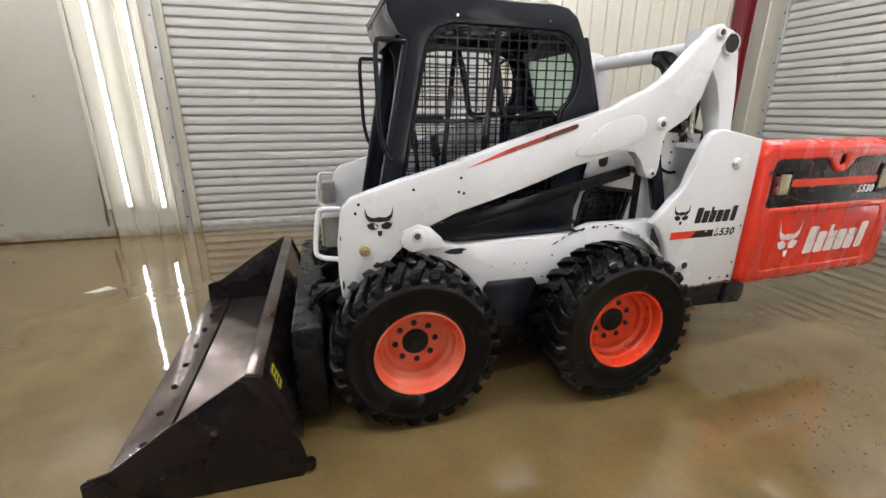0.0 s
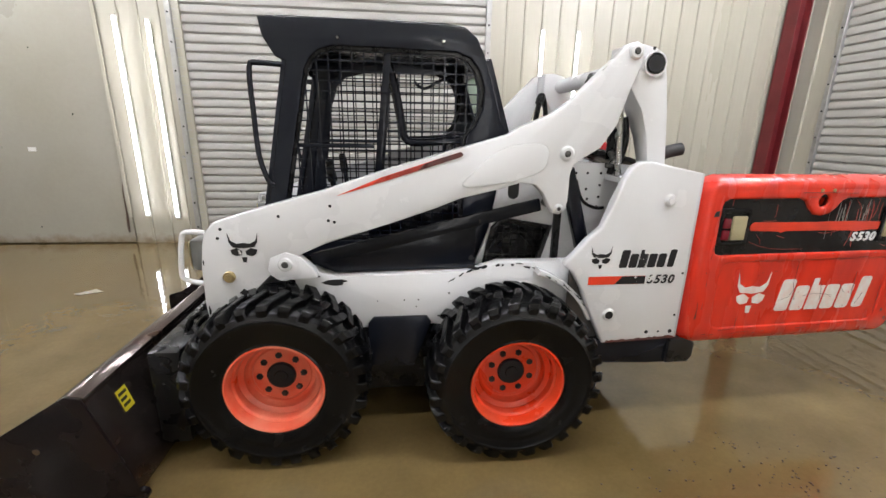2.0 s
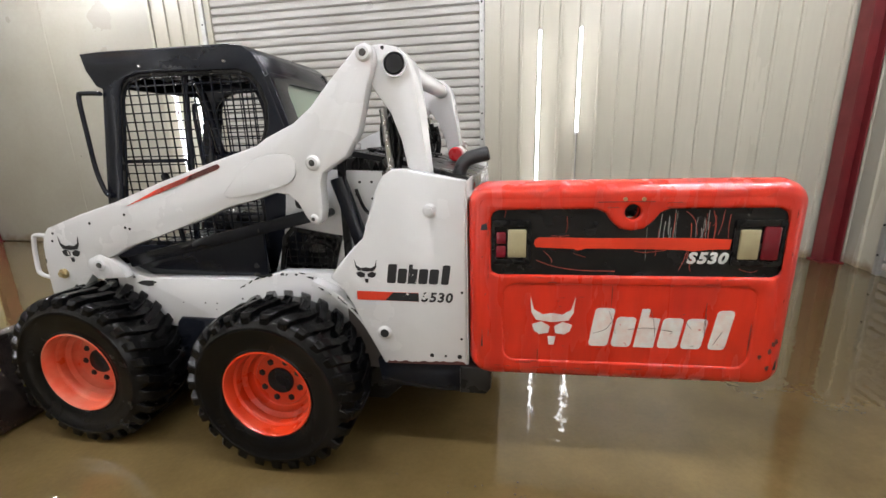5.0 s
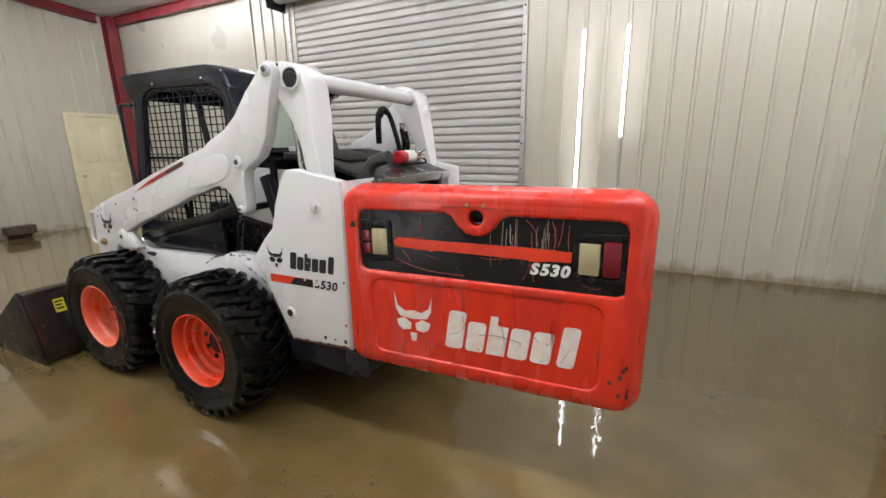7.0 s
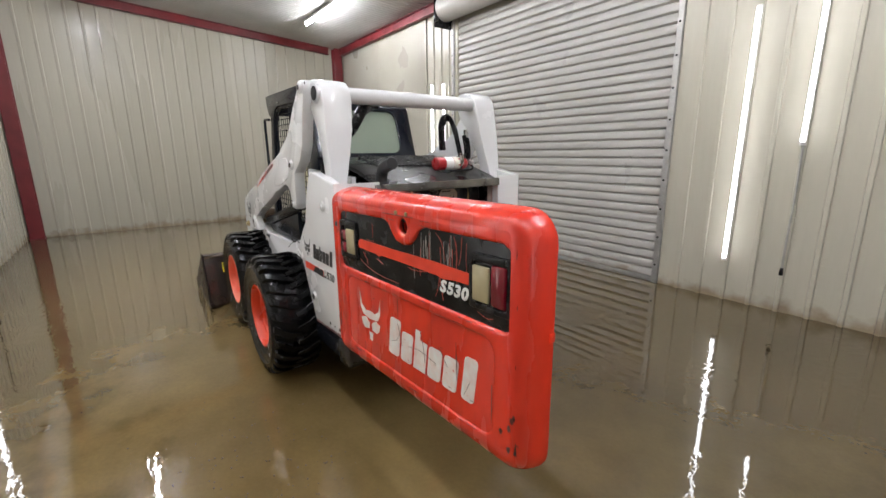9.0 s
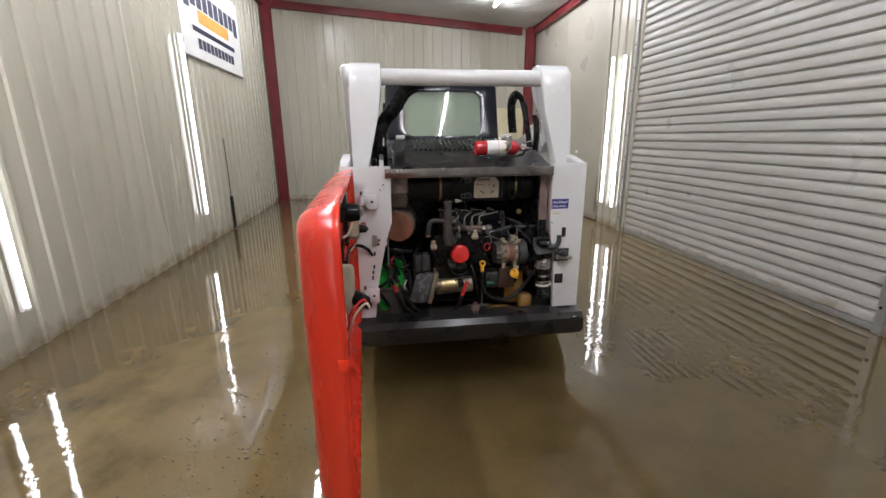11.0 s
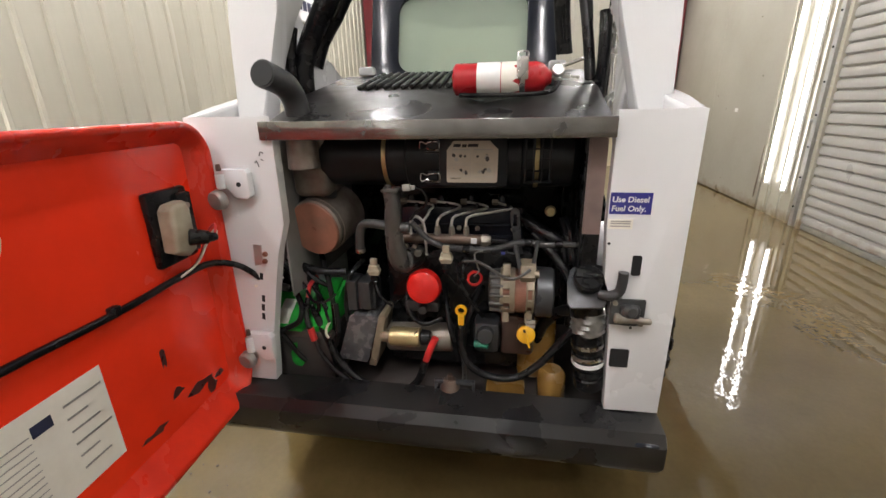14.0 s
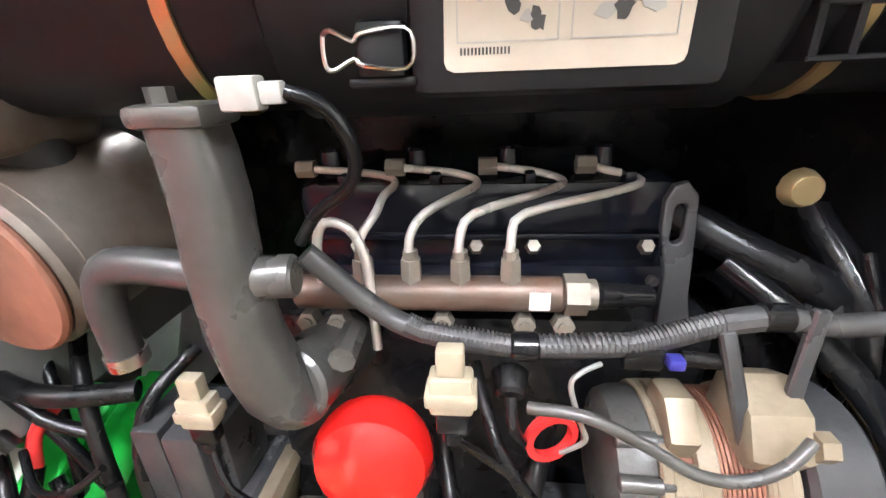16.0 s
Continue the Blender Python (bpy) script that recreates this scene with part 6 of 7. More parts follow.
# air cleaner
air = part("air_cleaner", lathe([(0.0, 2.18), (0.07, 2.18), (0.088, 2.20), (0.088, 2.46), (0.096, 2.465), (0.096, 2.79), (0.088, 2.795), (0.088, 2.93), (0.07, 2.95), (0.0, 2.95)], 32, "Y"), M_AIRBOX, loader, "black plastic air cleaner canister")
moved_air = Matrix.Translation((2.15, 0, 1.222))
air.data.transform(moved_air)
part("air_cleaner_panel", box(2.16, 2.252, 2.56, 2.755, 1.145, 1.285, 0.012), M_AIRBOX, air)
for i in range(4):
    part("air_cleaner_rib", box(2.19, 2.2405, 2.80 + i * 0.022, 2.806 + i * 0.022, 1.16, 1.28, 0.002), M_AIRBOX, air)
for y in (2.397, 2.833):
    part("strap", moved(lathe([(0.088, -0.006), (0.0915, -0.006), (0.0915, 0.006), (0.088, 0.006)], 28, "Y", closed=True), Matrix.Translation((2.15, y, 1.222))), M_BRASS, air, "tan steel strap")
lab = [(2.584, 1.166), (2.5855, 1.162), (2.590, 1.160), (2.720, 1.160), (2.7245, 1.162), (2.726, 1.166), (2.728, 1.25), (2.705, 1.274), (2.605, 1.274), (2.586, 1.25)]


part("air_label", facing(lab, 2.2525, 2.254), M_AIRLABEL, air, "cream instruction label")
for y0, z0 in ((2.592, 1.176), (2.659, 1.176), (2.592, 1.212), (2.659, 1.212)):
    y1, z1 = y0 + 0.060, z0 + 0.032
    for q in ((y0, z0, y1, z0 + 0.0008), (y0, z1, y1, z1 + 0.0008), (y0, z0, y0 + 0.0008, z1), (y1 - 0.0008, z0, y1, z1)):
        part("label_rule", facing([(q[0], q[1]), (q[2], q[1]), (q[2], q[3]), (q[0], q[3])], 2.2541, 2.2547), M_GALV, air)
    for k in range(5):
        cy, cz, r = y0 + random.uniform(0.012, 0.05), z0 + random.uniform(0.009, 0.024), random.uniform(0.003, 0.0075)
        blot = [(cy + r * random.uniform(0.5, 1.2) * math.cos(2 * math.pi * j / 9), cz + r * random.uniform(0.5, 1.2) * math.sin(2 * math.pi * j / 9)) for j in range(9)]
        part("label_picture", facing(blot, 2.2541, 2.2546 + 0.0001 * k), M_GALV if k % 2 else M_LOOM, air)
for k, (y0, y1, z) in enumerate(((2.604, 2.624, 1.258), (2.628, 2.640, 1.257), (2.644, 2.672, 1.258), (2.600, 2.650, 1.249), (2.660, 2.712, 1.249))):
    part("text_bar", facing([(y0, z), (y1, z), (y1 + 0.002, z + (0.008 if k < 3 else 0.003)), (y0 + 0.002, z + (0.008 if k < 3 else 0.003))], 2.2541, 2.2547), M_DARKHOLE if k < 3 else M_GALV, air)
for k in range(14):
    part("barcode_bar", facing([(2.594 + 0.0022 * k, 1.1695), (2.5952 + 0.0022 * k, 1.1695), (2.5952 + 0.0022 * k, 1.1735), (2.594 + 0.0022 * k, 1.1735)], 2.2541, 2.2547), M_LOOM, air)
for z in (1.16, 1.19, 1.22, 1.25, 1.28):
    part("air_cleaner_rib", box(2.19, 2.2405, 2.80, 2.875, z - 0.002, z + 0.002, 0.001, 1), M_AIRBOX, air)
for z in (1.262, 1.175):
    part("clip_bracket", add(box(2.235, 2.256, 2.530, 2.560, z - 0.016, z + 0.016, 0.003), box(2.235, 2.252, 2.522, 2.566, z - 0.022, z - 0.016, 0.002)), M_AIRBOX, air)
    part("wire_clip", tube([(2.258, 2.511, z + 0.009), (2.261, 2.517, z + 0.011), (2.258, 2.529, z + 0.005), (2.259, 2.535, z + 0.009), (2.261, 2.562, z + 0.011), (2.262, 2.567, z), (2.261, 2.562, z - 0.011), (2.259, 2.535, z - 0.009), (2.258, 2.529, z - 0.005), (2.261, 2.517, z - 0.011), (2.258, 2.511, z - 0.009), (2.258, 2.510, z), (2.258, 2.511, z + 0.009)], 0.0015, 6, 3), M_CHROME, air, "bright wire clip")
# exhaust
muf = part("muffler", add(box(2.10, 2.235, 2.098, 2.215, 1.105, 1.30, 0.025, 3), rod((2.272, 2.168, 1.20), (2.272, 2.168, 1.31), 0.046, 0.042, 20, 0.004)), M_CAN, loader, "grey heat shielded muffler")
part("muffler_outlet", rod((2.14, 2.17, 1.02), (2.20, 2.185, 1.22), 0.032, 0.036, 18), M_GREYCAST, muf)
part("catalyst_can", rod((2.06, 2.178, 1.028), (2.222, 2.152, 1.004), 0.092, seg=32, bevel=0.006), M_CAN, muf, "heat stained metal can")
part("can_seam", rod((2.18, 2.159, 1.010), (2.20, 2.1557, 1.007), 0.0945, seg=32), M_CAN, muf)
part("rusty_disc", add(rod((2.222, 2.152, 1.004), (2.232, 2.1504, 1.0028), 0.088, seg=36, bevel=0.004), rod((2.231, 2.1506, 1.003), (2.237, 2.1496, 1.0022), 0.008, seg=12)), M_RUST, muf, "rusty red end disc")
# intake pipe and its hoses
bm, rings = bmesh.new(), []
for z, cy, hy, cx, hx, sq in ((1.142, 2.428, 0.0198, 2.285, 0.020, 0.5), (1.12, 2.430, 0.0212, 2.284, 0.021, 0.55), (1.09, 2.431, 0.0225, 2.283, 0.022, 0.65), (1.04, 2.427, 0.0243, 2.281, 0.024, 0.8), (0.985, 2.428, 0.027, 2.278, 0.026, 0.85), (0.945, 2.434, 0.0297, 2.273, 0.028, 0.9), (0.915, 2.440, 0.0306, 2.266, 0.030, 0.9), (0.893, 2.446, 0.028, 2.258, 0.028, 0.95), (0.884, 2.450, 0.015, 2.255, 0.018, 0.95)):
    ring = []
    for k in range(24):
        w = 2 * math.pi * k / 24
        c, q = math.cos(w), math.sin(w)
        ring.append(bm.verts.new((cx + hx * math.copysign(abs(c) ** sq, c), cy + hy * math.copysign(abs(q) ** sq, q), z)))
    rings.append(ring)
for p, q in zip(rings, rings[1:]):
    for k in range(24):
        bm.faces.new((p[k], p[(k + 1) % 24], q[(k + 1) % 24], q[k]))
bm.faces.new(rings[0]), bm.faces.new(rings[-1])
pipe = part("intake_pipe", bm, M_PIPE, engine, "grey cast intake pipe", 50)
part("pipe_foot", add(rod((2.265, 2.445, 0.92), (2.17, 2.47, 0.905), 0.036, 0.032, 18, 0.004), rod((2.215, 2.49, 0.945), (2.26, 2.492, 0.945), 0.012, seg=8)), M_PIPE, engine)
part("pipe_flange", box(2.263, 2.308, 2.404, 2.454, 1.136, 1.150, 0.005), M_PIPE, engine)
part("flange_bolt", rod((2.295, 2.424, 1.150), (2.295, 2.424, 1.159), 0.008, seg=6), M_PIPE, engine)
part("pipe_collar", rod((2.28, 2.43, 1.03), (2.275, 2.475, 1.03), 0.016, 0.016, 14, 0.002), M_PIPE, engine)
part("breather_hose", tube([(2.285, 2.42, 1.035), (2.285, 2.37, 1.042), (2.282, 2.335, 1.036), (2.28, 2.322, 1.0), (2.275, 2.318, 0.95)], 0.0138, 12, 4), M_LOOM, engine)
part("hose_clamp", rod((2.275, 2.318, 0.95), (2.276, 2.318, 0.962), 0.016, seg=14), M_CHROME, engine)
part("white_plug", add(box(2.298, 2.312, 2.468, 2.490, 1.145, 1.163, 0.002), box(2.301, 2.310, 2.490, 2.503, 1.148, 1.160, 0.002)), M_PLUG, engine, "white wiring plug")
part("plug_lead", tube([(2.305, 2.503, 1.154), (2.30, 2.522, 1.145), (2.29, 2.532, 1.12), (2.275, 2.522, 1.095), (2.268, 2.495, 1.075), (2.26, 2.475, 1.05)], 0.0045, 8, 4), M_MATTE, engine)
# fuel rail with its lines
rail = part("fuel_rail", rod((2.19, 2.43, 0.971), (2.19, 2.68, 0.971), 0.0165, seg=16, bevel=0.003), M_RAIL, engine, "brown stained fuel rail")
part("rail_fitting", add(rod((2.19, 2.68, 0.971), (2.19, 2.70, 0.971), 0.019, seg=6), rod((2.19, 2.70, 0.971), (2.19, 2.708, 0.971), 0.014, seg=12)), M_CAST, engine)
part("rail_sensor", rod((2.19, 2.708, 0.971), (2.185, 2.76, 0.967), 0.013, 0.010, 12, 0.003), M_MATTE, engine)
part("rail_tag", facing([(2.648, 0.964), (2.666, 0.964), (2.666, 0.981), (2.648, 0.981)], 2.2065, 2.2075), M_SIGN, engine)
for y in (2.44, 2.47, 2.57, 2.645, 2.68):
    part("rail_bolt", add(rod((2.19, y, 0.942), (2.205, y, 0.945), 0.011, 0.01, 6), rod((2.205, y, 0.945), (2.208, y, 0.945), 0.006, seg=8)), M_CAST, engine)
for i, (yn, yb, yi) in enumerate(((2.497, 2.512, 2.412), (2.542, 2.60, 2.513), (2.587, 2.688, 2.614), (2.632, 2.765, 2.716))):
    part("injector_line", tube([(2.19, yn, 1.0), (2.19, yn, 1.025), (2.175, yn + 0.012, 1.043), (2.13, yn + (yb - yn) * 0.7, 1.048), (2.10, yb, 1.05), (2.085, yb - 0.004, 1.054), (2.08, yb - 0.03, 1.060), (2.08, yi, 1.066)], 0.0042, 8, 3), M_LINE, engine, "bent bright steel fuel line")
    part("line_nut", add(rod((2.19, yn, 0.983), (2.19, yn, 1.006), 0.0105, 0.0095, 6), rod((2.19, yn, 1.006), (2.19, yn, 1.014), 0.007, seg=10)), M_CAST, engine)
    part("injector_nut", rod((2.08, yi - 0.012, 1.066), (2.08, yi + 0.008, 1.066), 0.010, seg=6), M_CAST, engine)
part("return_line", tube([(2.195, 2.458, 0.985), (2.195, 2.458, 1.02), (2.195, 2.468, 1.042), (2.195, 2.49, 1.036), (2.20, 2.503, 1.01), (2.21, 2.508, 0.96), (2.215, 2.51, 0.925)], 0.0045, 8, 3), M_LINE, engine)
part("lift_eye", moved(plate([[(2.776, 0.92), (2.808, 0.92), (2.800, 0.96), (2.795, 1.03), (2.792, 1.055), (2.782, 1.067), (2.771, 1.064), (2.765, 1.05), (2.766, 1.02), (2.775, 0.98)], rounded(2.774, 2.785, 1.01, 1.048, 0.005, 3)], -2.166, -2.156, 0.002), pose(0, 0, 0, 0, 0, 90)), M_GREYCAST, engine, "grey steel lifting eye")
# convoluted loom
loom = [(2.262, 2.478, 1.042), (2.252, 2.52, 0.993), (2.255, 2.56, 0.972), (2.258, 2.63, 0.962), (2.258, 2.72, 0.966), (2.255, 2.78, 0.984), (2.252, 2.815, 0.988), (2.25, 2.86, 0.981), (2.25, 2.91, 0.984), (2.245, 2.965, 0.980)]
part("wiring_loom", tube(loom, 0.0088, 10, 4), M_LOOM, engine, "black convoluted wiring loom")
bm = bmesh.new()
for i in range(90):
    k = 1.7 + 4.6 * i / 90
    j, f_ = int(k), k - int(k)
    c, d = Vector(loom[j]).lerp(Vector(loom[j + 1]), f_), (Vector(loom[j + 1]) - Vector(loom[j])).normalized()
    add(bm, rod(c - d * 0.0009, c + d * 0.0009, 0.0097, seg=10))
part("loom_ribbing", bm, M_LOOM, engine)["kind"] = "stuff"
for (a, b, c), r in (((2.258, 2.640, 0.962), 0.0118), ((2.252, 2.818, 0.988), 0.0108), ((2.25, 2.905, 0.984), 0.0105)):
    part("loom_tape", rod((a, b - 0.011, c), (a, b + 0.011, c), r, seg=14, bevel=0.002), M_MATTE, engine, "black tape wrap")
for y, z, dz in ((2.585, 0.950, 0.012), (2.35, 0.888, -0.022)):
    part("cream_connector", add(add(box(2.27 + dz, 2.29 + dz, y - 0.016, y + 0.016, z - 0.02, z + 0.012, 0.003), box(2.273 + dz, 2.287 + dz, y - 0.01, y + 0.01, z + 0.012, z + 0.034, 0.002)), box(2.268 + dz, 2.292 + dz, y - 0.019, y + 0.019, z - 0.012, z + 0.0, 0.002)), M_CREAM, engine, "cream wiring connector")
    part("connector_tail", add(box(2.272 + dz, 2.288 + dz, y - 0.012, y + 0.012, z - 0.04, z - 0.02, 0.003), rod((2.28 + dz, y, z - 0.05), (2.28 + dz, y, z - 0.04), 0.008)), M_MATTE, engine)
    part("connector_lead", tube([(2.28 + dz, y, z - 0.05), (2.275, y + 0.02, z - 0.085), (2.27, y + 0.055, z - 0.12)], 0.004, 8, 3), M_MATTE, engine)
# red capped filter
part("red_filter", moved(lathe([(0.0, 0.0), (0.048, 0.0), (0.051, 0.008), (0.051, 0.022), (0.045, 0.036), (0.03, 0.044), (0.0, 0.046)], 32, "X"), Matrix.Translation((2.238, 2.505, 0.832)) @ pose(0, 0, 0, 0, -8, 4) @ Matrix.Diagonal((1, 1.1, 1.1, 1))), M_CAPRED, engine, "glossy red filter cap")
# alternator, its axle across the machine
ALT = Matrix.Translation((2.240, 0.008, 0.830))
BRACKETS = Matrix.Translation((0, 0.008, -0.008))
part("alternator_core", moved(lathe([(0.0, 2.738), (0.060, 2.738), (0.060, 2.83), (0.0, 2.83)], 24, "Y"), ALT), M_RUST, engine, "copper brown windings inside")


def cage(y0, y1, y2, y3, count, turn):
    """One end shell of the alternator: two rims joined by ribs, with windows between them."""
    bm = lathe([(0.061, y0), (0.068, y0), (0.070, y0 + 0.002), (0.070, y1), (0.061, y1)], 40, "Y", closed=True)
    add(bm, lathe([(0.061, y2), (0.070, y2), (0.070, y3 - 0.002), (0.068, y3), (0.061, y3)], 40, "Y", closed=True))
    for k in range(count):
        a = 360 * k / count + turn
        add(bm, moved(box(0.061, 0.0702, y1 - 0.001, y2 + 0.001, -0.0115, 0.0115, 0.0015, 1), pose(0, 0, 0, 0, a, 0)))
    return moved(bm, ALT)


part("alternator_shell", cage(2.734, 2.743, 2.762, 2.778, 10, 0), M_CREAMCAST, engine, "yellowed cast alloy alternator shell")
part("alternator_shell", cage(2.810, 2.815, 2.827, 2.834, 8, 10), M_CREAMCAST, engine)
bm = bmesh.new()
for k in range(9):
    add(bm, lathe([(0.060, 2.7785 + 0.0035 * k), (0.0665, 2.7785 + 0.0035 * k), (0.0665, 2.7810 + 0.0035 * k), (0.060, 2.7810 + 0.0035 * k)], 36, "Y", closed=True))
part("winding", moved(bm, ALT), M_RUST, engine, "copper brown laminated winding stack")["kind"] = "stuff"
part("alternator_pulley", moved(lathe([(0.0, 2.837), (0.070, 2.837), (0.0755, 2.841), (0.0755, 2.884), (0.071, 2.889), (0.0, 2.889)], 40, "Y"), ALT), M_GREYCAST, engine, "dark grey fan drum")
part("alternator_end", moved(lathe([(0.0, 2.700), (0.050, 2.700), (0.061, 2.706), (0.065, 2.716), (0.066, 2.7335), (0.0, 2.7335)], 28, "Y"), ALT), M_PIPE, engine, "grey alternator end cover")
for a in (-60, -32, -8, 16, 40):
    part("end_ridge", moved(add(rod((0.064, 2.704, 0), (0.066, 2.736, 0), 0.0068, seg=12, bevel=0.001), rod((0.067, 2.734, 0), (0.067, 2.744, 0), 0.0042, seg=8)), ALT @ pose(0, 0, 0, 0, a, 0)), M_PIPE, engine)
part("alternator_strut", moved(box(-0.004, 0.004, -0.006, 0.006, -0.052, 0.052, 0.002, 1), Matrix.Translation((2.272, 2.794, 0.934)) @ pose(0, 0, 0, 14, -12, 0)), M_GREYCAST, engine, "grey steel adjuster strap")
part("alternator_strut", moved(box(-0.004, 0.004, -0.006, 0.006, -0.042, 0.042, 0.002, 1), Matrix.Translation((2.262, 2.840, 0.956)) @ pose(0, 0, 0, -8, -10, 0)), M_GREYCAST, engine)
part("alternator_bracket", moved(add(add(prism([(2.225, 0.895), (2.232, 0.936), (2.252, 0.946), (2.284, 0.934), (2.300, 0.905), (2.290, 0.888)], 2.790, 2.836, 0.006), rod((2.292, 2.832, 0.915), (2.292, 2.844, 0.915), 0.011, seg=6)), prism([(2.225, 0.895), (2.235, 0.925), (2.262, 0.928), (2.286, 0.905), (2.280, 0.886)], 2.740, 2.764, 0.004)), BRACKETS), M_CREAMCAST, engine, "yellowed cast alloy bracket")
for y0, y1, a in ((2.742, 2.762, 24), (2.808, 2.830, 20)):
    part("alternator_foot", moved(prism([(-0.014, 0.0), (0.014, 0.0), (0.010, -0.034), (-0.010, -0.034)], y0, y1, 0.003), Matrix.Translation((2.272, 0.008, 0.777)) @ pose(0, 0, 0, 0, -a, 0)), M_CREAMCAST, engine)
for z in (0.762, 0.748):
    part("foot_bolt", rod((2.296, 2.820, z - 0.008), (2.296, 2.848, z - 0.008), 0.008, seg=6), M_CAST, engine)
part("alternator_lead", tube([(2.300, 2.640, 0.940), (2.312, 2.677, 0.945), (2.316, 2.718, 0.925), (2.318, 2.750, 0.905), (2.318, 2.780, 0.900), (2.316, 2.806, 0.912), (2.306, 2.826, 0.925)], 0.0044, 10, 4), M_PIPE, engine, "grey sheathed lead")
part("thin_lead", tube([(2.285, 2.690, 0.968), (2.295, 2.675, 0.968), (2.298, 2.668, 0.958), (2.30, 2.677, 0.927), (2.30, 2.681, 0.911), (2.295, 2.666, 0.893)], 0.002, 8, 4), M_GALV, engine)
part("red_ring", moved(lathe([(0.018, -0.004), (0.024, -0.004), (0.024, 0.004), (0.018, 0.004)], 18, "X", closed=True), Matrix.Translation((2.26, 2.665, 0.872)) @ pose(0, 0, 0, 30, 0, 20)), M_REDWIRE, engine)
# starter
part("starter_housing", facing([(2.198, 0.560), (2.206, 0.548), (2.298, 0.540), (2.306, 0.550), (2.352, 0.712), (2.344, 0.722), (2.264, 0.722), (2.250, 0.712)], 2.13, 2.258, 0.008), M_HOUSING, engine, "dark starter gear housing")
part("starter_flange", add(facing([(2.309, 0.540), (2.330, 0.536), (2.336, 0.545), (2.378, 0.718), (2.372, 0.728), (2.355, 0.726)], 2.15, 2.266, 0.003), rod((2.262, 2.324, 0.555), (2.271, 2.324, 0.555), 0.011, seg=6)), M_CREAMCAST, engine)
part("starter_motor", rod((2.20, 2.366, 0.618), (2.20, 2.59, 0.63), 0.048, seg=24, bevel=0.006), M_CAST, engine, "bare alloy starter motor")
part("solenoid", rod((2.255, 2.358, 0.650), (2.255, 2.392, 0.651), 0.020, seg=18), M_CREAMCAST, engine)
part("solenoid", rod((2.255, 2.388, 0.651), (2.255, 2.49, 0.653), 0.032, seg=22, bevel=0.004), M_BRASS, engine, "yellow zinc plated solenoid")
part("solenoid_cap", rod((2.255, 2.49, 0.653), (2.255, 2.525, 0.655), 0.027, 0.023, 16, 0.005), M_MATTE, engine)
part("red_boot", tube([(2.29, 2.545, 0.675), (2.293, 2.53, 0.64), (2.29, 2.512, 0.592)], 0.0115, 10, 3), M_REDWIRE, engine, "red rubber terminal boot")
part("relay_box", add(add(box(2.15, 2.222, 2.235, 2.335, 0.722, 0.825, 0.010), box(2.16, 2.240, 2.243, 2.276, 0.728, 0.832, 0.005)), box(2.17, 2.250, 2.286, 2.326, 0.738, 0.835, 0.005)), M_GREYCAST, engine)
part("battery_cable", tube([(2.24, 2.12, 0.72), (2.26, 2.165, 0.63), (2.27, 2.21, 0.545), (2.285, 2.30, 0.475), (2.295, 2.40, 0.462), (2.29, 2.475, 0.50), (2.288, 2.51, 0.585)], 0.0125, 10, 4), M_MATTE, engine)
part("battery_cable", tube([(2.22, 2.10, 0.73), (2.25, 2.15, 0.66), (2.26, 2.19, 0.60), (2.26, 2.21, 0.67), (2.24, 2.20, 0.75)], 0.009, 10, 4), M_MATTE, engine)
# dipstick, oil filler, small fittings
part("dipstick", add(moved(lathe([(0.010, -0.004), (0.018, -0.004), (0.018, 0.004), (0.010, 0.004)], 18, "X", closed=True), Matrix.Translation((2.305, 2.629, 0.785))), box(2.30, 2.31, 2.619, 2.638, 0.735, 0.772, 0.004)), M_YELLOW, engine, "yellow dipstick loop")
part("dipstick_tube", tube([(2.305, 2.629, 0.735), (2.30, 2.63, 0.66), (2.28, 2.635, 0.55), (2.25, 2.63, 0.50)], 0.007, 8, 3), M_GREYCAST, engine)
part("filler_neck", add(box(2.16, 2.24, 2.745, 2.85, 0.60, 0.74, 0.015), rod((2.23, 2.822, 0.70), (2.302, 2.822, 0.716), 0.022, seg=18)), M_NECK, engine, "oily brown filler neck")
oil = part("oil_cap", moved(add(lathe([(0.0, 0.0), (0.026, 0.0), (0.028, 0.005), (0.026, 0.012), (0.022, 0.015), (0.0, 0.016)], 28, "X"), box(0.012, 0.026, -0.0045, 0.0045, -0.026, 0.026, 0.003)), Matrix.Translation((2.30, 2.822, 0.716)) @ pose(0, 0, 0, 18, -12, 0)), M_YELLOW, engine, "yellow oil filler cap")
for y, z in ((0.0, 0.017), (0.0, -0.030)):
    part("cap_slot", moved(box(0.014, 0.0275, y - 0.003, y + 0.003, z - 0.005, z + 0.005, 0.001), Matrix.Translation((2.30, 2.822, 0.716)) @ pose(0, 0, 0, 18, -12, 0)), M_DARKHOLE if z > 0 else M_YELLOW, oil)
part("green_fitting", rod((2.27, 2.665, 0.652), (2.275, 2.71, 0.655), 0.011, 0.013, 12, 0.002), M_TEAL, engine)
part("injection_pump", add(box(2.17, 2.26, 2.66, 2.745, 0.61, 0.72, 0.02), rod((2.26, 2.70, 0.69), (2.29, 2.70, 0.69), 0.026, seg=16, bevel=0.003)), M_GREYCAST, engine)
part("fuel_hose", tube([(2.30, 2.632, 0.735), (2.305, 2.63, 0.66), (2.305, 2.655, 0.595), (2.305, 2.72, 0.56), (2.305, 2.80, 0.565), (2.30, 2.87, 0.62), (2.30, 2.93, 0.705), (2.30, 2.985, 0.775)], 0.0115, 10, 4), M_MATTE, engine)
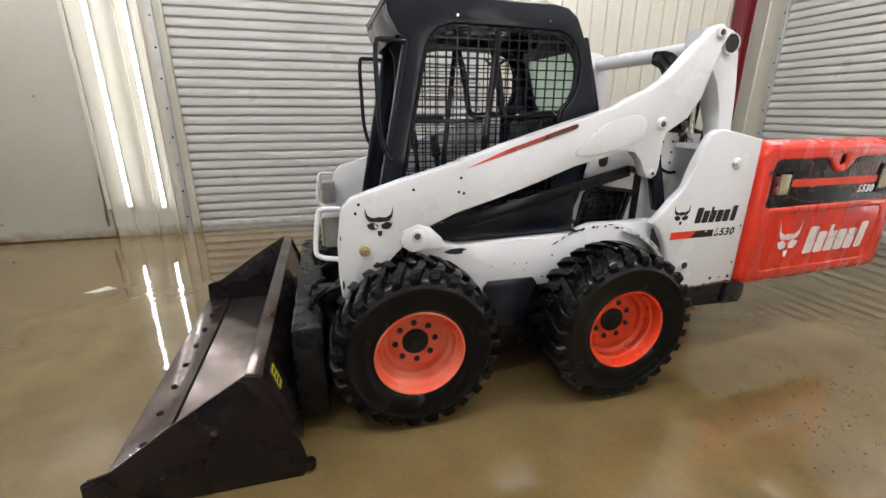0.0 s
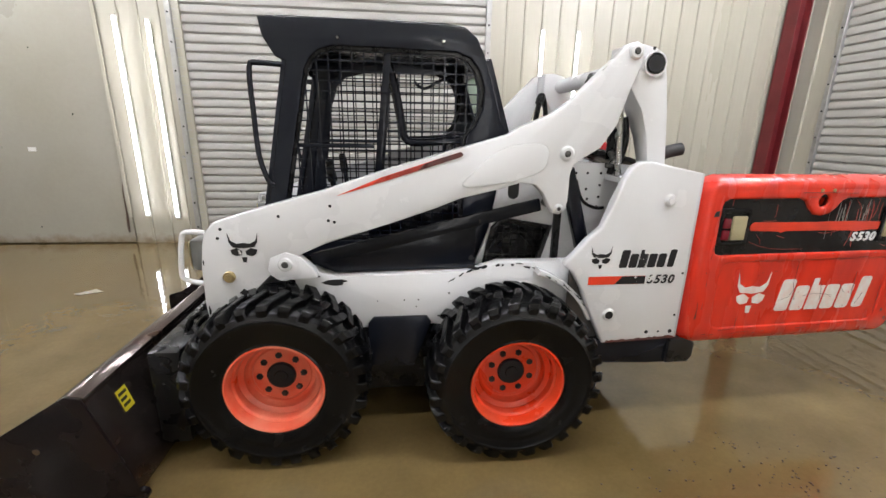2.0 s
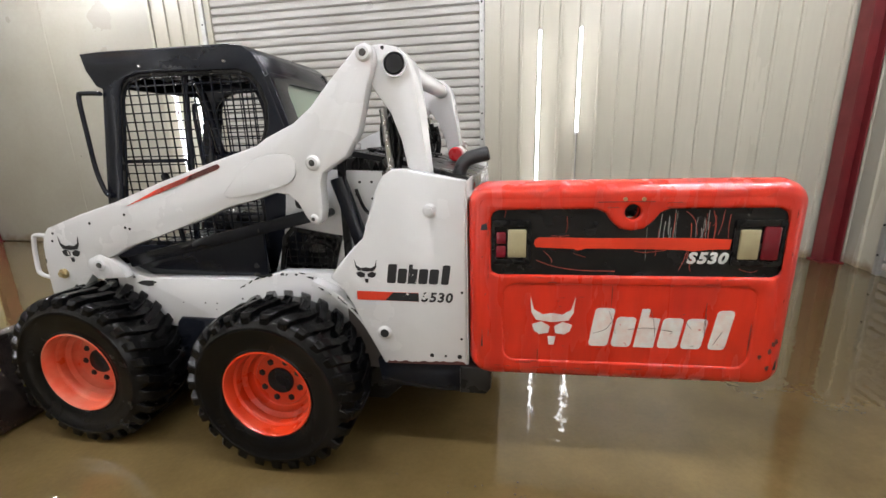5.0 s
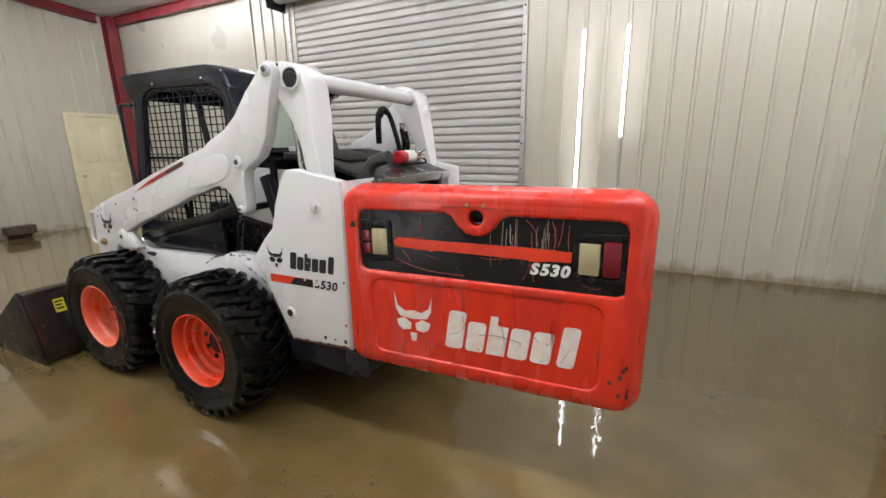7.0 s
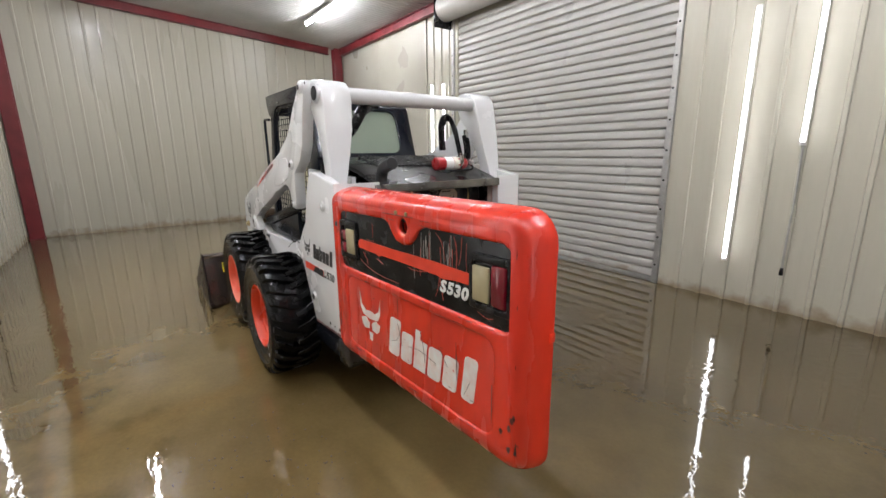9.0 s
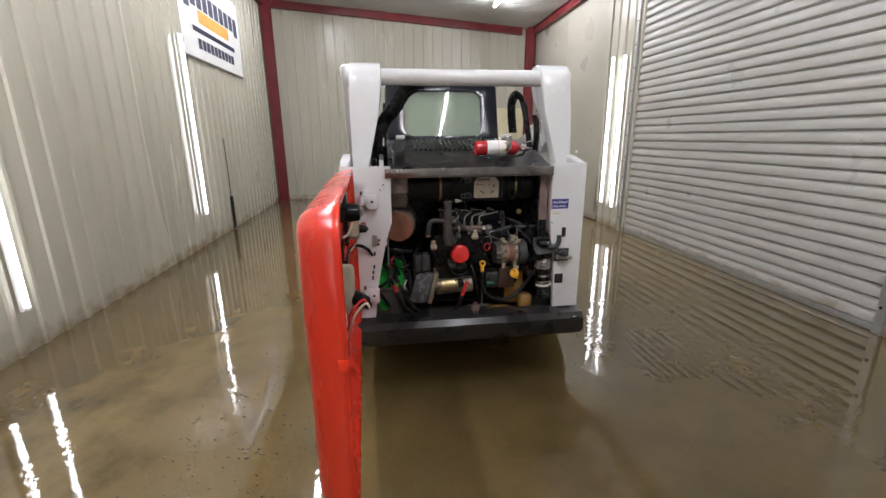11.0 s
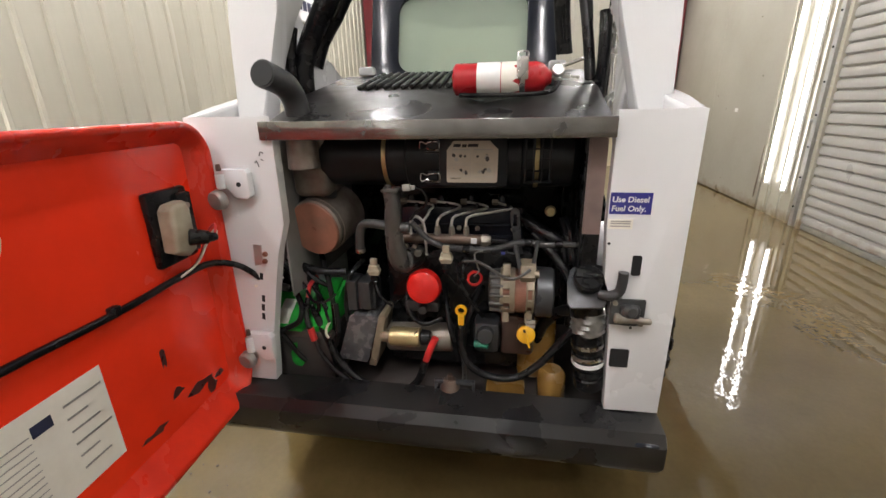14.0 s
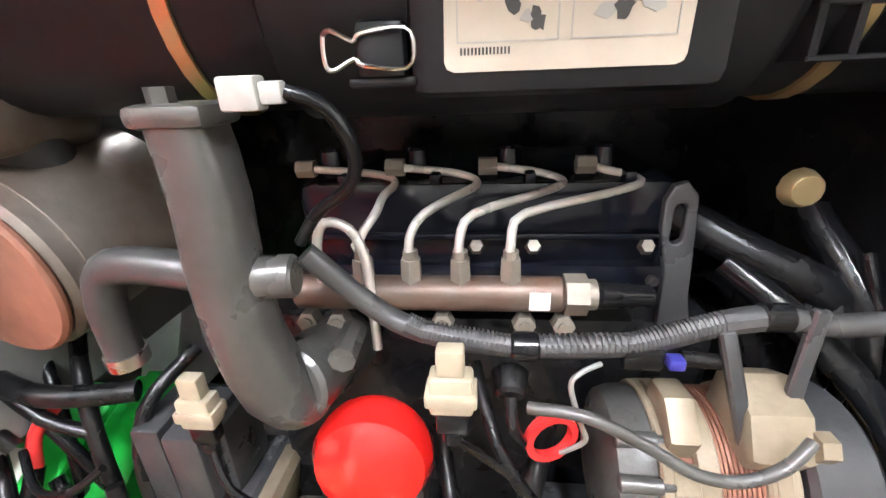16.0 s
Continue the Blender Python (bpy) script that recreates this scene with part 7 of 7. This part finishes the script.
part("side_hose", tube([(2.30, 2.985, 0.79), (2.26, 2.93, 0.78), (2.2, 2.88, 0.70), (2.16, 2.86, 0.6)], 0.018, 10, 4), M_MATTE, engine)
part("mount_bracket", add(add(box(2.29, 2.31, 2.54, 2.67, 0.522, 0.532, 0.002), box(2.29, 2.31, 2.54, 2.548, 0.45, 0.53, 0.002)), box(2.29, 2.31, 2.662, 2.67, 0.45, 0.53, 0.002)), M_GREYCAST, engine)
part("mount_stud", add(rod((2.30, 2.59, 0.50), (2.30, 2.59, 0.535), 0.032, 0.022, 16, 0.004), rod((2.30, 2.59, 0.535), (2.30, 2.59, 0.552), 0.009, seg=8)), M_RAIL, engine)
part("sediment_bowl", moved(lathe([(0.0, 0.0), (0.036, 0.0), (0.044, 0.012), (0.045, 0.085), (0.040, 0.10), (0.030, 0.11), (0.0, 0.112)], 28, "Z"), Matrix.Translation((2.235, 2.912, 0.4505))), M_AMBER, engine, "amber sediment bowl")
part("amber_reservoir", box(2.10, 2.185, 2.80, 2.925, 0.47, 0.715, 0.03, 3), M_AMBER, engine, "oily amber plastic reservoir")
part("drip_tray", box(2.18, 2.29, 2.70, 2.83, 0.45, 0.475, 0.01), M_AMBER, engine)
part("belt_guard", moved(lathe([(0.0, 0.0), (0.10, 0.0), (0.11, 0.01), (0.11, 0.03), (0.0, 0.03)], 28, "Y"), Matrix.Translation((2.03, 2.90, 0.80))), M_MATTE, engine)
part("side_hose", tube([(2.10, 2.80, 1.02), (2.14, 2.86, 0.99), (2.16, 2.93, 0.95), (2.12, 2.97, 0.85)], 0.02, 10, 4), M_MATTE, engine)
part("yellow_plug", rod((2.14, 2.885, 1.055), (2.155, 2.885, 1.055), 0.018, 0.015, 12, 0.002), M_BRASS, engine)
for y0, z0, y1, z1 in ((2.92, 0.98, 2.95, 0.82), (2.945, 1.0, 2.975, 0.84), (2.905, 0.96, 2.92, 0.80)):
    part("radiator_hose", tube([(2.16, y0, z0), (2.19, (y0 + y1) / 2, (z0 + z1) / 2), (2.17, y1, z1)], 0.008, 8, 3), M_MATTE, engine)
# fuel filler on the far side
fil = part("fuel_neck", moved(lathe([(0.0, 0.0), (0.043, 0.0), (0.043, 0.03), (0.039, 0.035), (0.043, 0.045), (0.039, 0.06), (0.043, 0.07), (0.039, 0.085), (0.043, 0.095), (0.039, 0.115), (0.044, 0.125), (0.044, 0.20), (0.038, 0.21), (0.044, 0.23), (0.05, 0.30), (0.0, 0.30)], 22, "Z"), Matrix.Translation((2.295, 3.015, 0.555)) @ pose(0, 0, 0, 6, 0, 0)), M_MATTE, loader, "ribbed black rubber fuel filler neck")
FLANGE = [(-0.066, -0.018), (-0.058, -0.044), (-0.034, -0.060), (-0.004, -0.064), (0.060, -0.046), (0.074, -0.034), (0.078, 0.046), (0.068, 0.056), (0.0, 0.054), (-0.040, 0.044), (-0.060, 0.022)]
part("filler_plate", moved(prism([(u, v) for u, v in FLANGE], -0.005, 0.004, 0.002), Matrix.Translation((2.305, 2.982, 0.890)) @ pose(0, 0, 0, 0, 38, 0) @ pose(0, 0, 0, 90, 0, 0)), M_GREYCAST, fil, "grey steel filler flange")
bm = lathe([(0.046, 0.740), (0.049, 0.748), (0.046, 0.756), (0.050, 0.765), (0.047, 0.774), (0.051, 0.785), (0.047, 0.796), (0.044, 0.806)], 36, "Z")
for v in bm.verts:
    v.co.x *= 1 + 0.06 * math.sin(v.co.z * 300 + 5 * math.atan2(v.co.y, v.co.x))
    v.co.y *= 1 + 0.06 * math.sin(v.co.z * 410 + 7 * math.atan2(v.co.x, v.co.y))
part("plastic_wrap", moved(bm, Matrix.Translation((2.297, 2.997, 0))), M_WRAP, fil, "crinkled grey plastic wrap")
part("fuel_cap", add(moved(lathe([(0.0, 0.0), (0.04, 0.0), (0.041, 0.02), (0.036, 0.026), (0.0, 0.027)], 24, "Z"), Matrix.Translation((2.312, 2.982, 0.90)) @ pose(0, 0, 0, 0, 38, 0)), moved(box(-0.006, 0.006, -0.036, 0.036, 0.026, 0.036, 0.003), Matrix.Translation((2.312, 2.982, 0.90)) @ pose(0, 0, 0, 0, 38, 0))), M_MATTE, fil, "black screw fuel cap")
for z, m_ in ((0.640, M_SIGN), (0.66, M_CHROME), (0.70, M_CHROME)):
    part("hose_clamp", moved(lathe([(0.044, -0.006), (0.047, -0.006), (0.047, 0.006), (0.044, 0.006)], 22, "Z", closed=True), Matrix.Translation((2.295, 3.015 - (z - 0.555) * 0.1, z)) @ pose(0, 0, 0, 6, 0, 0)), m_, fil)
# battery with green clamps
bat = part("battery", add(box(2.03, 2.262, 1.945, 2.182, 0.452, 0.640, 0.010), box(2.024, 2.268, 1.940, 2.187, 0.628, 0.652, 0.004)), M_LINERDARK, loader, "black battery with bright green covers")
GREENTOP = [(2.270, 0.6525), (2.272, 0.664), (2.225, 0.698), (2.18, 0.724), (2.11, 0.748), (2.08, 0.752), (2.078, 0.6525)]
part("green_cover", prism(GREENTOP, 1.943, 2.085, 0.005), M_GREEN, bat, "bright green battery cover")
part("green_cover", prism([(2.262, 0.6525), (2.264, 0.672), (2.20, 0.722), (2.13, 0.748), (2.078, 0.765), (2.076, 0.6525)], 2.098, 2.178, 0.006), M_GREEN, bat)
part("cover_rib", prism([(2.15, 0.742), (2.12, 0.760), (2.078, 0.775), (2.078, 0.752)], 2.120, 2.165, 0.004), M_GREEN, bat)
part("green_tag", facing([(2.028, 0.56), (2.040, 0.602), (2.056, 0.606), (2.052, 0.575), (2.074, 0.528), (2.062, 0.512), (2.040, 0.515), (2.030, 0.530)], 2.263, 2.268, 0.0015), M_GREEN, bat)
part("clear_wrap", prism([(2.262, 0.6745), (2.225, 0.7010), (2.18, 0.7268), (2.18, 0.7282), (2.225, 0.7025), (2.262, 0.6762)], 1.985, 2.030), M_PAPER, bat, "torn white label")
part("terminal_hood", add(box(2.15, 2.225, 1.985, 2.055, 0.770, 0.835, 0.016, 3), box(2.17, 2.235, 2.045, 2.080, 0.785, 0.822, 0.012)), M_MATTE, bat, "black rubber terminal hood")
part("terminal_plug", moved(box(-0.010, 0.010, -0.022, 0.022, -0.010, 0.010, 0.003), Matrix.Translation((2.245, 2.02, 0.805)) @ pose(0, 0, 0, -20, 0, 10)), M_PIPE, bat)
for pts, r, m_ in (([(2.205, 2.130, 0.832), (2.222, 2.106, 0.802), (2.232, 2.100, 0.762)], 0.0075, M_REDWIRE), ([(2.232, 2.100, 0.762), (2.262, 2.102, 0.715), (2.276, 2.116, 0.672)], 0.0095, M_MATTE), ([(2.276, 2.118, 0.672), (2.280, 2.130, 0.630)], 0.0115, M_REDWIRE),
                   ([(2.280, 2.130, 0.632), (2.285, 2.155, 0.575), (2.285, 2.195, 0.52), (2.290, 2.26, 0.475)], 0.008, M_MATTE), ([(2.235, 2.10, 0.79), (2.262, 2.135, 0.765), (2.262, 2.175, 0.766), (2.25, 2.21, 0.79)], 0.0045, M_MATTE),
                   ([(2.225, 2.05, 0.79), (2.262, 2.09, 0.745), (2.282, 2.085, 0.70), (2.285, 2.04, 0.672), (2.280, 2.0, 0.655)], 0.0095, M_MATTE), ([(2.280, 2.0, 0.668), (2.288, 2.03, 0.635), (2.285, 2.065, 0.58), (2.276, 2.085, 0.545)], 0.0085, M_MATTE),
                   ([(2.255, 2.165, 0.765), (2.272, 2.180, 0.725), (2.278, 2.190, 0.70)], 0.0045, M_MATTE), ([(2.278, 2.190, 0.70), (2.282, 2.178, 0.678), (2.282, 2.176, 0.655), (2.280, 2.182, 0.642)], 0.0042, M_PAPER),
                   ([(2.280, 2.182, 0.645), (2.275, 2.178, 0.60), (2.27, 2.190, 0.54)], 0.0045, M_MATTE), ([(2.12, 1.99, 0.86), (2.18, 2.03, 0.885), (2.215, 2.08, 0.875), (2.225, 2.15, 0.86), (2.20, 2.23, 0.85)], 0.012, M_MATTE),
                   ([(2.10, 1.98, 0.84), (2.19, 2.00, 0.865), (2.235, 2.06, 0.85), (2.24, 2.10, 0.80)], 0.009, M_MATTE), ([(2.16, 2.02, 0.90), (2.21, 2.06, 0.895), (2.225, 2.13, 0.83), (2.215, 2.18, 0.80)], 0.008, M_MATTE), ([(2.345, 1.99, 0.848), (2.30, 2.02, 0.852), (2.25, 2.03, 0.84)], 0.004, M_PAPER)):
    part("battery_lead", tube(pts, r, 8, 4), m_, bat)
for pts, r in (([(2.10, 1.98, 0.80), (2.16, 2.02, 0.86), (2.20, 2.08, 0.84), (2.21, 2.14, 0.74), (2.20, 2.17, 0.62)], 0.008), ([(2.06, 2.00, 0.84), (2.14, 2.06, 0.88), (2.20, 2.12, 0.80), (2.22, 2.12, 0.66), (2.20, 2.08, 0.56)], 0.007),
               ([(2.05, 2.08, 0.90), (2.14, 2.12, 0.90), (2.21, 2.17, 0.82), (2.235, 2.19, 0.70), (2.23, 2.17, 0.58)], 0.009), ([(2.16, 2.28, 0.88), (2.22, 2.25, 0.84), (2.235, 2.235, 0.74), (2.22, 2.24, 0.62)], 0.008),
               ([(2.20, 2.44, 0.80), (2.24, 2.45, 0.74), (2.25, 2.50, 0.70), (2.24, 2.56, 0.72)], 0.008), ([(2.18, 2.56, 0.80), (2.25, 2.58, 0.74), (2.27, 2.60, 0.66), (2.25, 2.62, 0.56)], 0.009),
               ([(2.16, 2.68, 0.80), (2.22, 2.66, 0.78), (2.25, 2.64, 0.70), (2.23, 2.62, 0.60)], 0.012), ([(2.20, 2.60, 0.90), (2.26, 2.62, 0.86), (2.27, 2.655, 0.80), (2.25, 2.69, 0.74)], 0.006),
               ([(2.14, 2.84, 0.98), (2.20, 2.90, 0.93), (2.24, 2.95, 0.86), (2.25, 2.97, 0.76)], 0.014), ([(2.10, 2.93, 1.02), (2.17, 2.95, 0.95), (2.20, 2.965, 0.85), (2.2, 2.96, 0.7)], 0.017)):
    part("engine_wire", tube(pts, r, 8, 4), M_MATTE, engine)
part("fuel_lift_pump", add(box(2.15, 2.24, 2.44, 2.55, 0.735, 0.775, 0.012), rod((2.24, 2.50, 0.755), (2.265, 2.50, 0.755), 0.014, seg=12, bevel=0.002)), M_GREYCAST, engine)
part("blue_plug", box(2.262, 2.274, 2.742, 2.754, 0.954, 0.963, 0.002), M_BLUE, engine)
part("sensor_body", box(2.24, 2.268, 2.712, 2.742, 0.948, 0.968, 0.004), M_MATTE, engine)
part("sensor_plug", rod((2.262, 2.754, 0.958), (2.262, 2.782, 0.955), 0.006), M_MATTE, engine)
part("oil_switch", add(rod((2.24, 2.63, 0.925), (2.262, 2.63, 0.915), 0.016, 0.013, 14, 0.003), tube([(2.262, 2.63, 0.915), (2.275, 2.632, 0.895), (2.27, 2.64, 0.875)], 0.005, 8, 3)), M_MATTE, engine)
# rear posts: decal, plugs, latch
PX = 2.3412
rp = posts[1]
part("blue_sticker", facing([(3.012, 1.099), (3.111, 1.099), (3.111, 1.154), (3.012, 1.154)], PX, PX + 0.0008), M_BLUE, rp, "dark blue sticker with white words")
for txt, z in (("Use Diesel", 1.128), ("Fuel Only.", 1.105)):
    part("sticker_line", moved(lettering(txt, 0.0200, 0.08, 0.022), Matrix.Translation((PX + 0.0014, 3.016, z + 0.002)) @ pose(0, 0, 0, 0, 0, 90)), M_SIGN, rp)
part("maker_plate", facing([(3.012, 1.060), (3.072, 1.060), (3.072, 1.086), (3.012, 1.086)], PX, PX + 0.0008), M_PAPER, rp)
for z in (1.066, 1.073, 1.079):
    part("text_bar", facing([(3.018, z), (3.066, z), (3.066, z + 0.003), (3.018, z + 0.003)], PX + 0.0008, PX + 0.0013), M_GALV, rp)
for y0, y1, z0, z1 in ((3.082, 3.105, 0.935, 0.99), (3.055, 3.105, 0.655, 0.712)):
    part("rubber_plug", facing(rounded(y0, y1, z0, z1, 0.004, 2), PX - 0.002, PX + 0.004), M_DARKHOLE, rp)
striker = part("striker", add(box(PX, PX + 0.010, 3.040, 3.130, 0.790, 0.868, 0.005), box(PX + 0.010, PX + 0.036, 3.060, 3.112, 0.800, 0.858, 0.010)), M_GREYCAST, rp, "grey cast latch striker")
part("striker_pin", rod((PX + 0.028, 3.048, 0.822), (PX + 0.028, 3.142, 0.815), 0.014, 0.008, 12, 0.003), M_CAST, striker)
part("striker_cap", rod((PX + 0.030, 3.085, 0.845), (PX + 0.047, 3.087, 0.848), 0.020, 0.016, 16, 0.004), M_GREYCAST, striker)
for y, z in ((3.050, 0.858), (3.120, 0.800)):
    part("striker_bolt", rod((PX + 0.008, y, z), (PX + 0.017, y, z), 0.008, 0.007, 6), M_CAST, striker)
part("latch_lever", tube([(PX + 0.005, 3.01, 0.878), (PX + 0.018, 3.036, 0.882), (PX + 0.022, 3.056, 0.90), (PX + 0.022, 3.060, 0.95)], 0.0135, 10, 4), M_GREYCAST, rp)
for y, z, r in ((3.03, 0.70, 0.005), (3.035, 0.675, 0.005), (3.10, 0.78, 0.004), (3.02, 1.02, 0.004), (3.08, 0.56, 0.012)):
    part("post_hole", rod((PX - 0.001, y, z), (PX + 0.001, y, z), r, seg=8), M_DARKHOLE if r < 0.01 else M_WHITE, rp)
lp = posts[0]
for y0, y1, z0, z1 in ((1.950, 2.046, 1.128, 1.212), (1.945, 2.034, 0.600, 0.694)):
    hg = part("hinge", add(facing([(y0, z1 - 0.02), (y0 + 0.012, z1), (y1 - 0.01, z1), (y1, z1 - 0.012), (y1, z0 + 0.01), (y1 - 0.012, z0), (y0 + 0.05, z0), (y0 + 0.035, z0 + 0.02)], 2.3445, 2.372, 0.005),
                           rod((2.372, y0 + 0.012, z1 - 0.012), (2.372, y0 + 0.012, z0 + 0.03), 0.013, seg=14, bevel=0.002)), M_WHITE, lp, "white chipped hinge bracket")
    part("hinge_hole", rod((2.3715, y1 - 0.03, (z0 + z1) / 2), (2.3735, y1 - 0.03, (z0 + z1) / 2), 0.007, seg=12), M_DARKHOLE, hg)
    part("hinge_pin", rod((2.372, y0 + 0.012, z1 - 0.004), (2.372, y0 + 0.012, z1 + 0.014), 0.008, 0.006, 10), M_RAIL, hg)
    part("hinge_washer", rod((2.36, y0 - 0.005, z0 - 0.002), (2.385, y0 - 0.01, z0 - 0.004), 0.030, 0.027, 20, 0.004), M_GALV, hg)
part("catch_plate", facing([(2.003, 0.916), (2.030, 0.924), (2.034, 0.983), (2.008, 0.985)], PX - 0.002, PX + 0.0025), M_GALV, lp)
for y, z in ((2.042, 0.955), (2.038, 0.932)):
    part("rusty_bolt", rod((PX - 0.001, y, z), (PX + 0.007, y, z), 0.009, 0.007, 6), M_RUST, lp)
for y, z in ((2.016, 0.881), (2.010, 0.806), (2.000, 0.743), (2.004, 0.775)):
    part("post_slot", facing([(y - 0.006, z - 0.010), (y + 0.004, z - 0.012), (y + 0.007, z + 0.010), (y - 0.003, z + 0.012)], PX - 0.001, PX + 0.001), M_DARKHOLE, lp)
for pts in (((2.056, 1.225), (2.062, 1.232), (2.067, 1.215)), ((2.072, 1.245), (2.078, 1.256), (2.086, 1.252)), ((2.076, 1.236), (2.084, 1.232))):
    part("pen_mark", tube([(PX + 0.0004, a, b) for a, b in pts], 0.0014, 5, 3), M_DARKHOLE, lp)

# ---------------- fire extinguisher on the hood ----------------
EXX, EXZ = 2.19, 1.432
ext = thing("fire_extinguisher", EXX, 2.74, EXZ - 0.042, "red fire extinguisher with torn white label lying on the hood", "fire extinguisher")
tilt = Matrix.Translation((EXX, 0, EXZ))
part("cylinder", moved(lathe([(0.0, 2.60), (0.034, 2.60), (0.041, 2.606), (0.042, 2.62), (0.042, 2.82), (0.036, 2.84), (0.02, 2.853), (0.016, 2.862), (0.0, 2.862)], 32, "Y"), tilt), M_EXTRED, ext)
part("label", moved(lathe([(0.0421, 2.665), (0.0426, 2.666), (0.0426, 2.725), (0.0421, 2.728)], 32, "Y", closed=True), tilt), M_SIGN, ext, "white label")
bm = lathe([(0.0421, 2.73), (0.0428, 2.732), (0.0428, 2.772), (0.0421, 2.774)], 32, "Y", closed=True)
for v in bm.verts:
    if v.co.y > 2.75:
        v.co.y += 0.012 * math.sin(7 * math.atan2(v.co.z, v.co.x)) + 0.006 * math.sin(13 * math.atan2(v.co.z, v.co.x))
part("torn_label", moved(bm, tilt), M_PAPER, ext, "torn dirty label")
part("strap", moved(lathe([(0.0428, 2.778), (0.045, 2.778), (0.045, 2.792), (0.0428, 2.792)], 32, "Y", closed=True), tilt), M_CHROME, ext)
part("buckle", add(box(EXX + 0.036, EXX + 0.05, 2.77, 2.80, EXZ - 0.005, EXZ + 0.05, 0.003), tube([(EXX + 0.047, 2.773, EXZ + 0.05), (EXX + 0.035, 2.773, EXZ + 0.062), (EXX + 0.035, 2.797, EXZ + 0.062), (EXX + 0.047, 2.797, EXZ + 0.05)], 0.003, 6, 2)), M_CHROME, ext)
part("valve", add(rod((EXX, 2.855, EXZ), (EXX, 2.885, EXZ), 0.017, 0.014, 14, 0.003), rod((EXX, 2.875, EXZ), (EXX + 0.035, 2.878, EXZ - 0.012), 0.009)), M_CHROME, ext)
part("gauge", rod((EXX + 0.02, 2.875, EXZ + 0.012), (EXX + 0.034, 2.876, EXZ + 0.018), 0.016, seg=18, bevel=0.003), M_CHROME, ext)
part("lever", add(moved(box(-0.008, 0.008, 0.0, 0.075, -0.004, 0.004, 0.002), Matrix.Translation((EXX, 2.87, EXZ + 0.02)) @ pose(0, 0, 0, 18, 0, -8)), moved(box(-0.008, 0.008, 0.0, 0.065, -0.004, 0.004, 0.002), Matrix.Translation((EXX, 2.87, EXZ + 0.004)) @ pose(0, 0, 0, -6, 0, -12))), M_CHROME, ext)
part("hose", tube([(EXX + 0.035, 2.878, EXZ - 0.014), (EXX + 0.06, 2.86, EXZ - 0.035), (EXX + 0.055, 2.80, EXZ - 0.042), (EXX + 0.05, 2.70, EXZ - 0.042), (EXX + 0.046, 2.62, EXZ - 0.04)], 0.006, 8, 4), M_MATTE, ext)

# ---------------- loose things ----------------
t = thing("floor_scrap", -1.95, 4.04, 0, "scrap of white paper lying on the wet floor", "paper scrap")
bm = bmesh.new()
vs = [bm.verts.new(v) for v in ((-2.07, 4.0, 0.003), (-1.98, 3.97, 0.008), (-1.84, 4.05, 0.003), (-1.93, 4.1, 0.012))]
f = bm.faces.new(vs)
bmesh.ops.solidify(bm, geom=[f], thickness=0.002)
part("sheet", bm, M_PAPER, t)
bm = bmesh.new()
for i in range(320):
    gx, gy, r = random.gauss(2.65, 0.38), random.gauss(1.25, 0.25), random.uniform(0.0015, 0.006)
    if gy < 1.75:
        bmesh.ops.create_icosphere(bm, subdivisions=1, radius=r, matrix=Matrix.Translation((gx, gy, r * 0.5)) @ Matrix.Diagonal((1.2, 1, 0.6, 1)))
tagged(part("grit", bm, M_WOOD), "scattered brown grit on the wet floor", "grit", kind="stuff")
t = thing("timber_block", XL + 0.15, 3.66, 0, "dark wet timber block against the end wall", "timber block")
part("block", box(XL + 0.03, XL + 0.25, 3.46, 3.86, 0.08, 0.22, 0.012), M_WOOD, t)
part("foot", box(XL + 0.05, XL + 0.12, 3.50, 3.82, 0.0, 0.08, 0.008), M_WOOD, t)
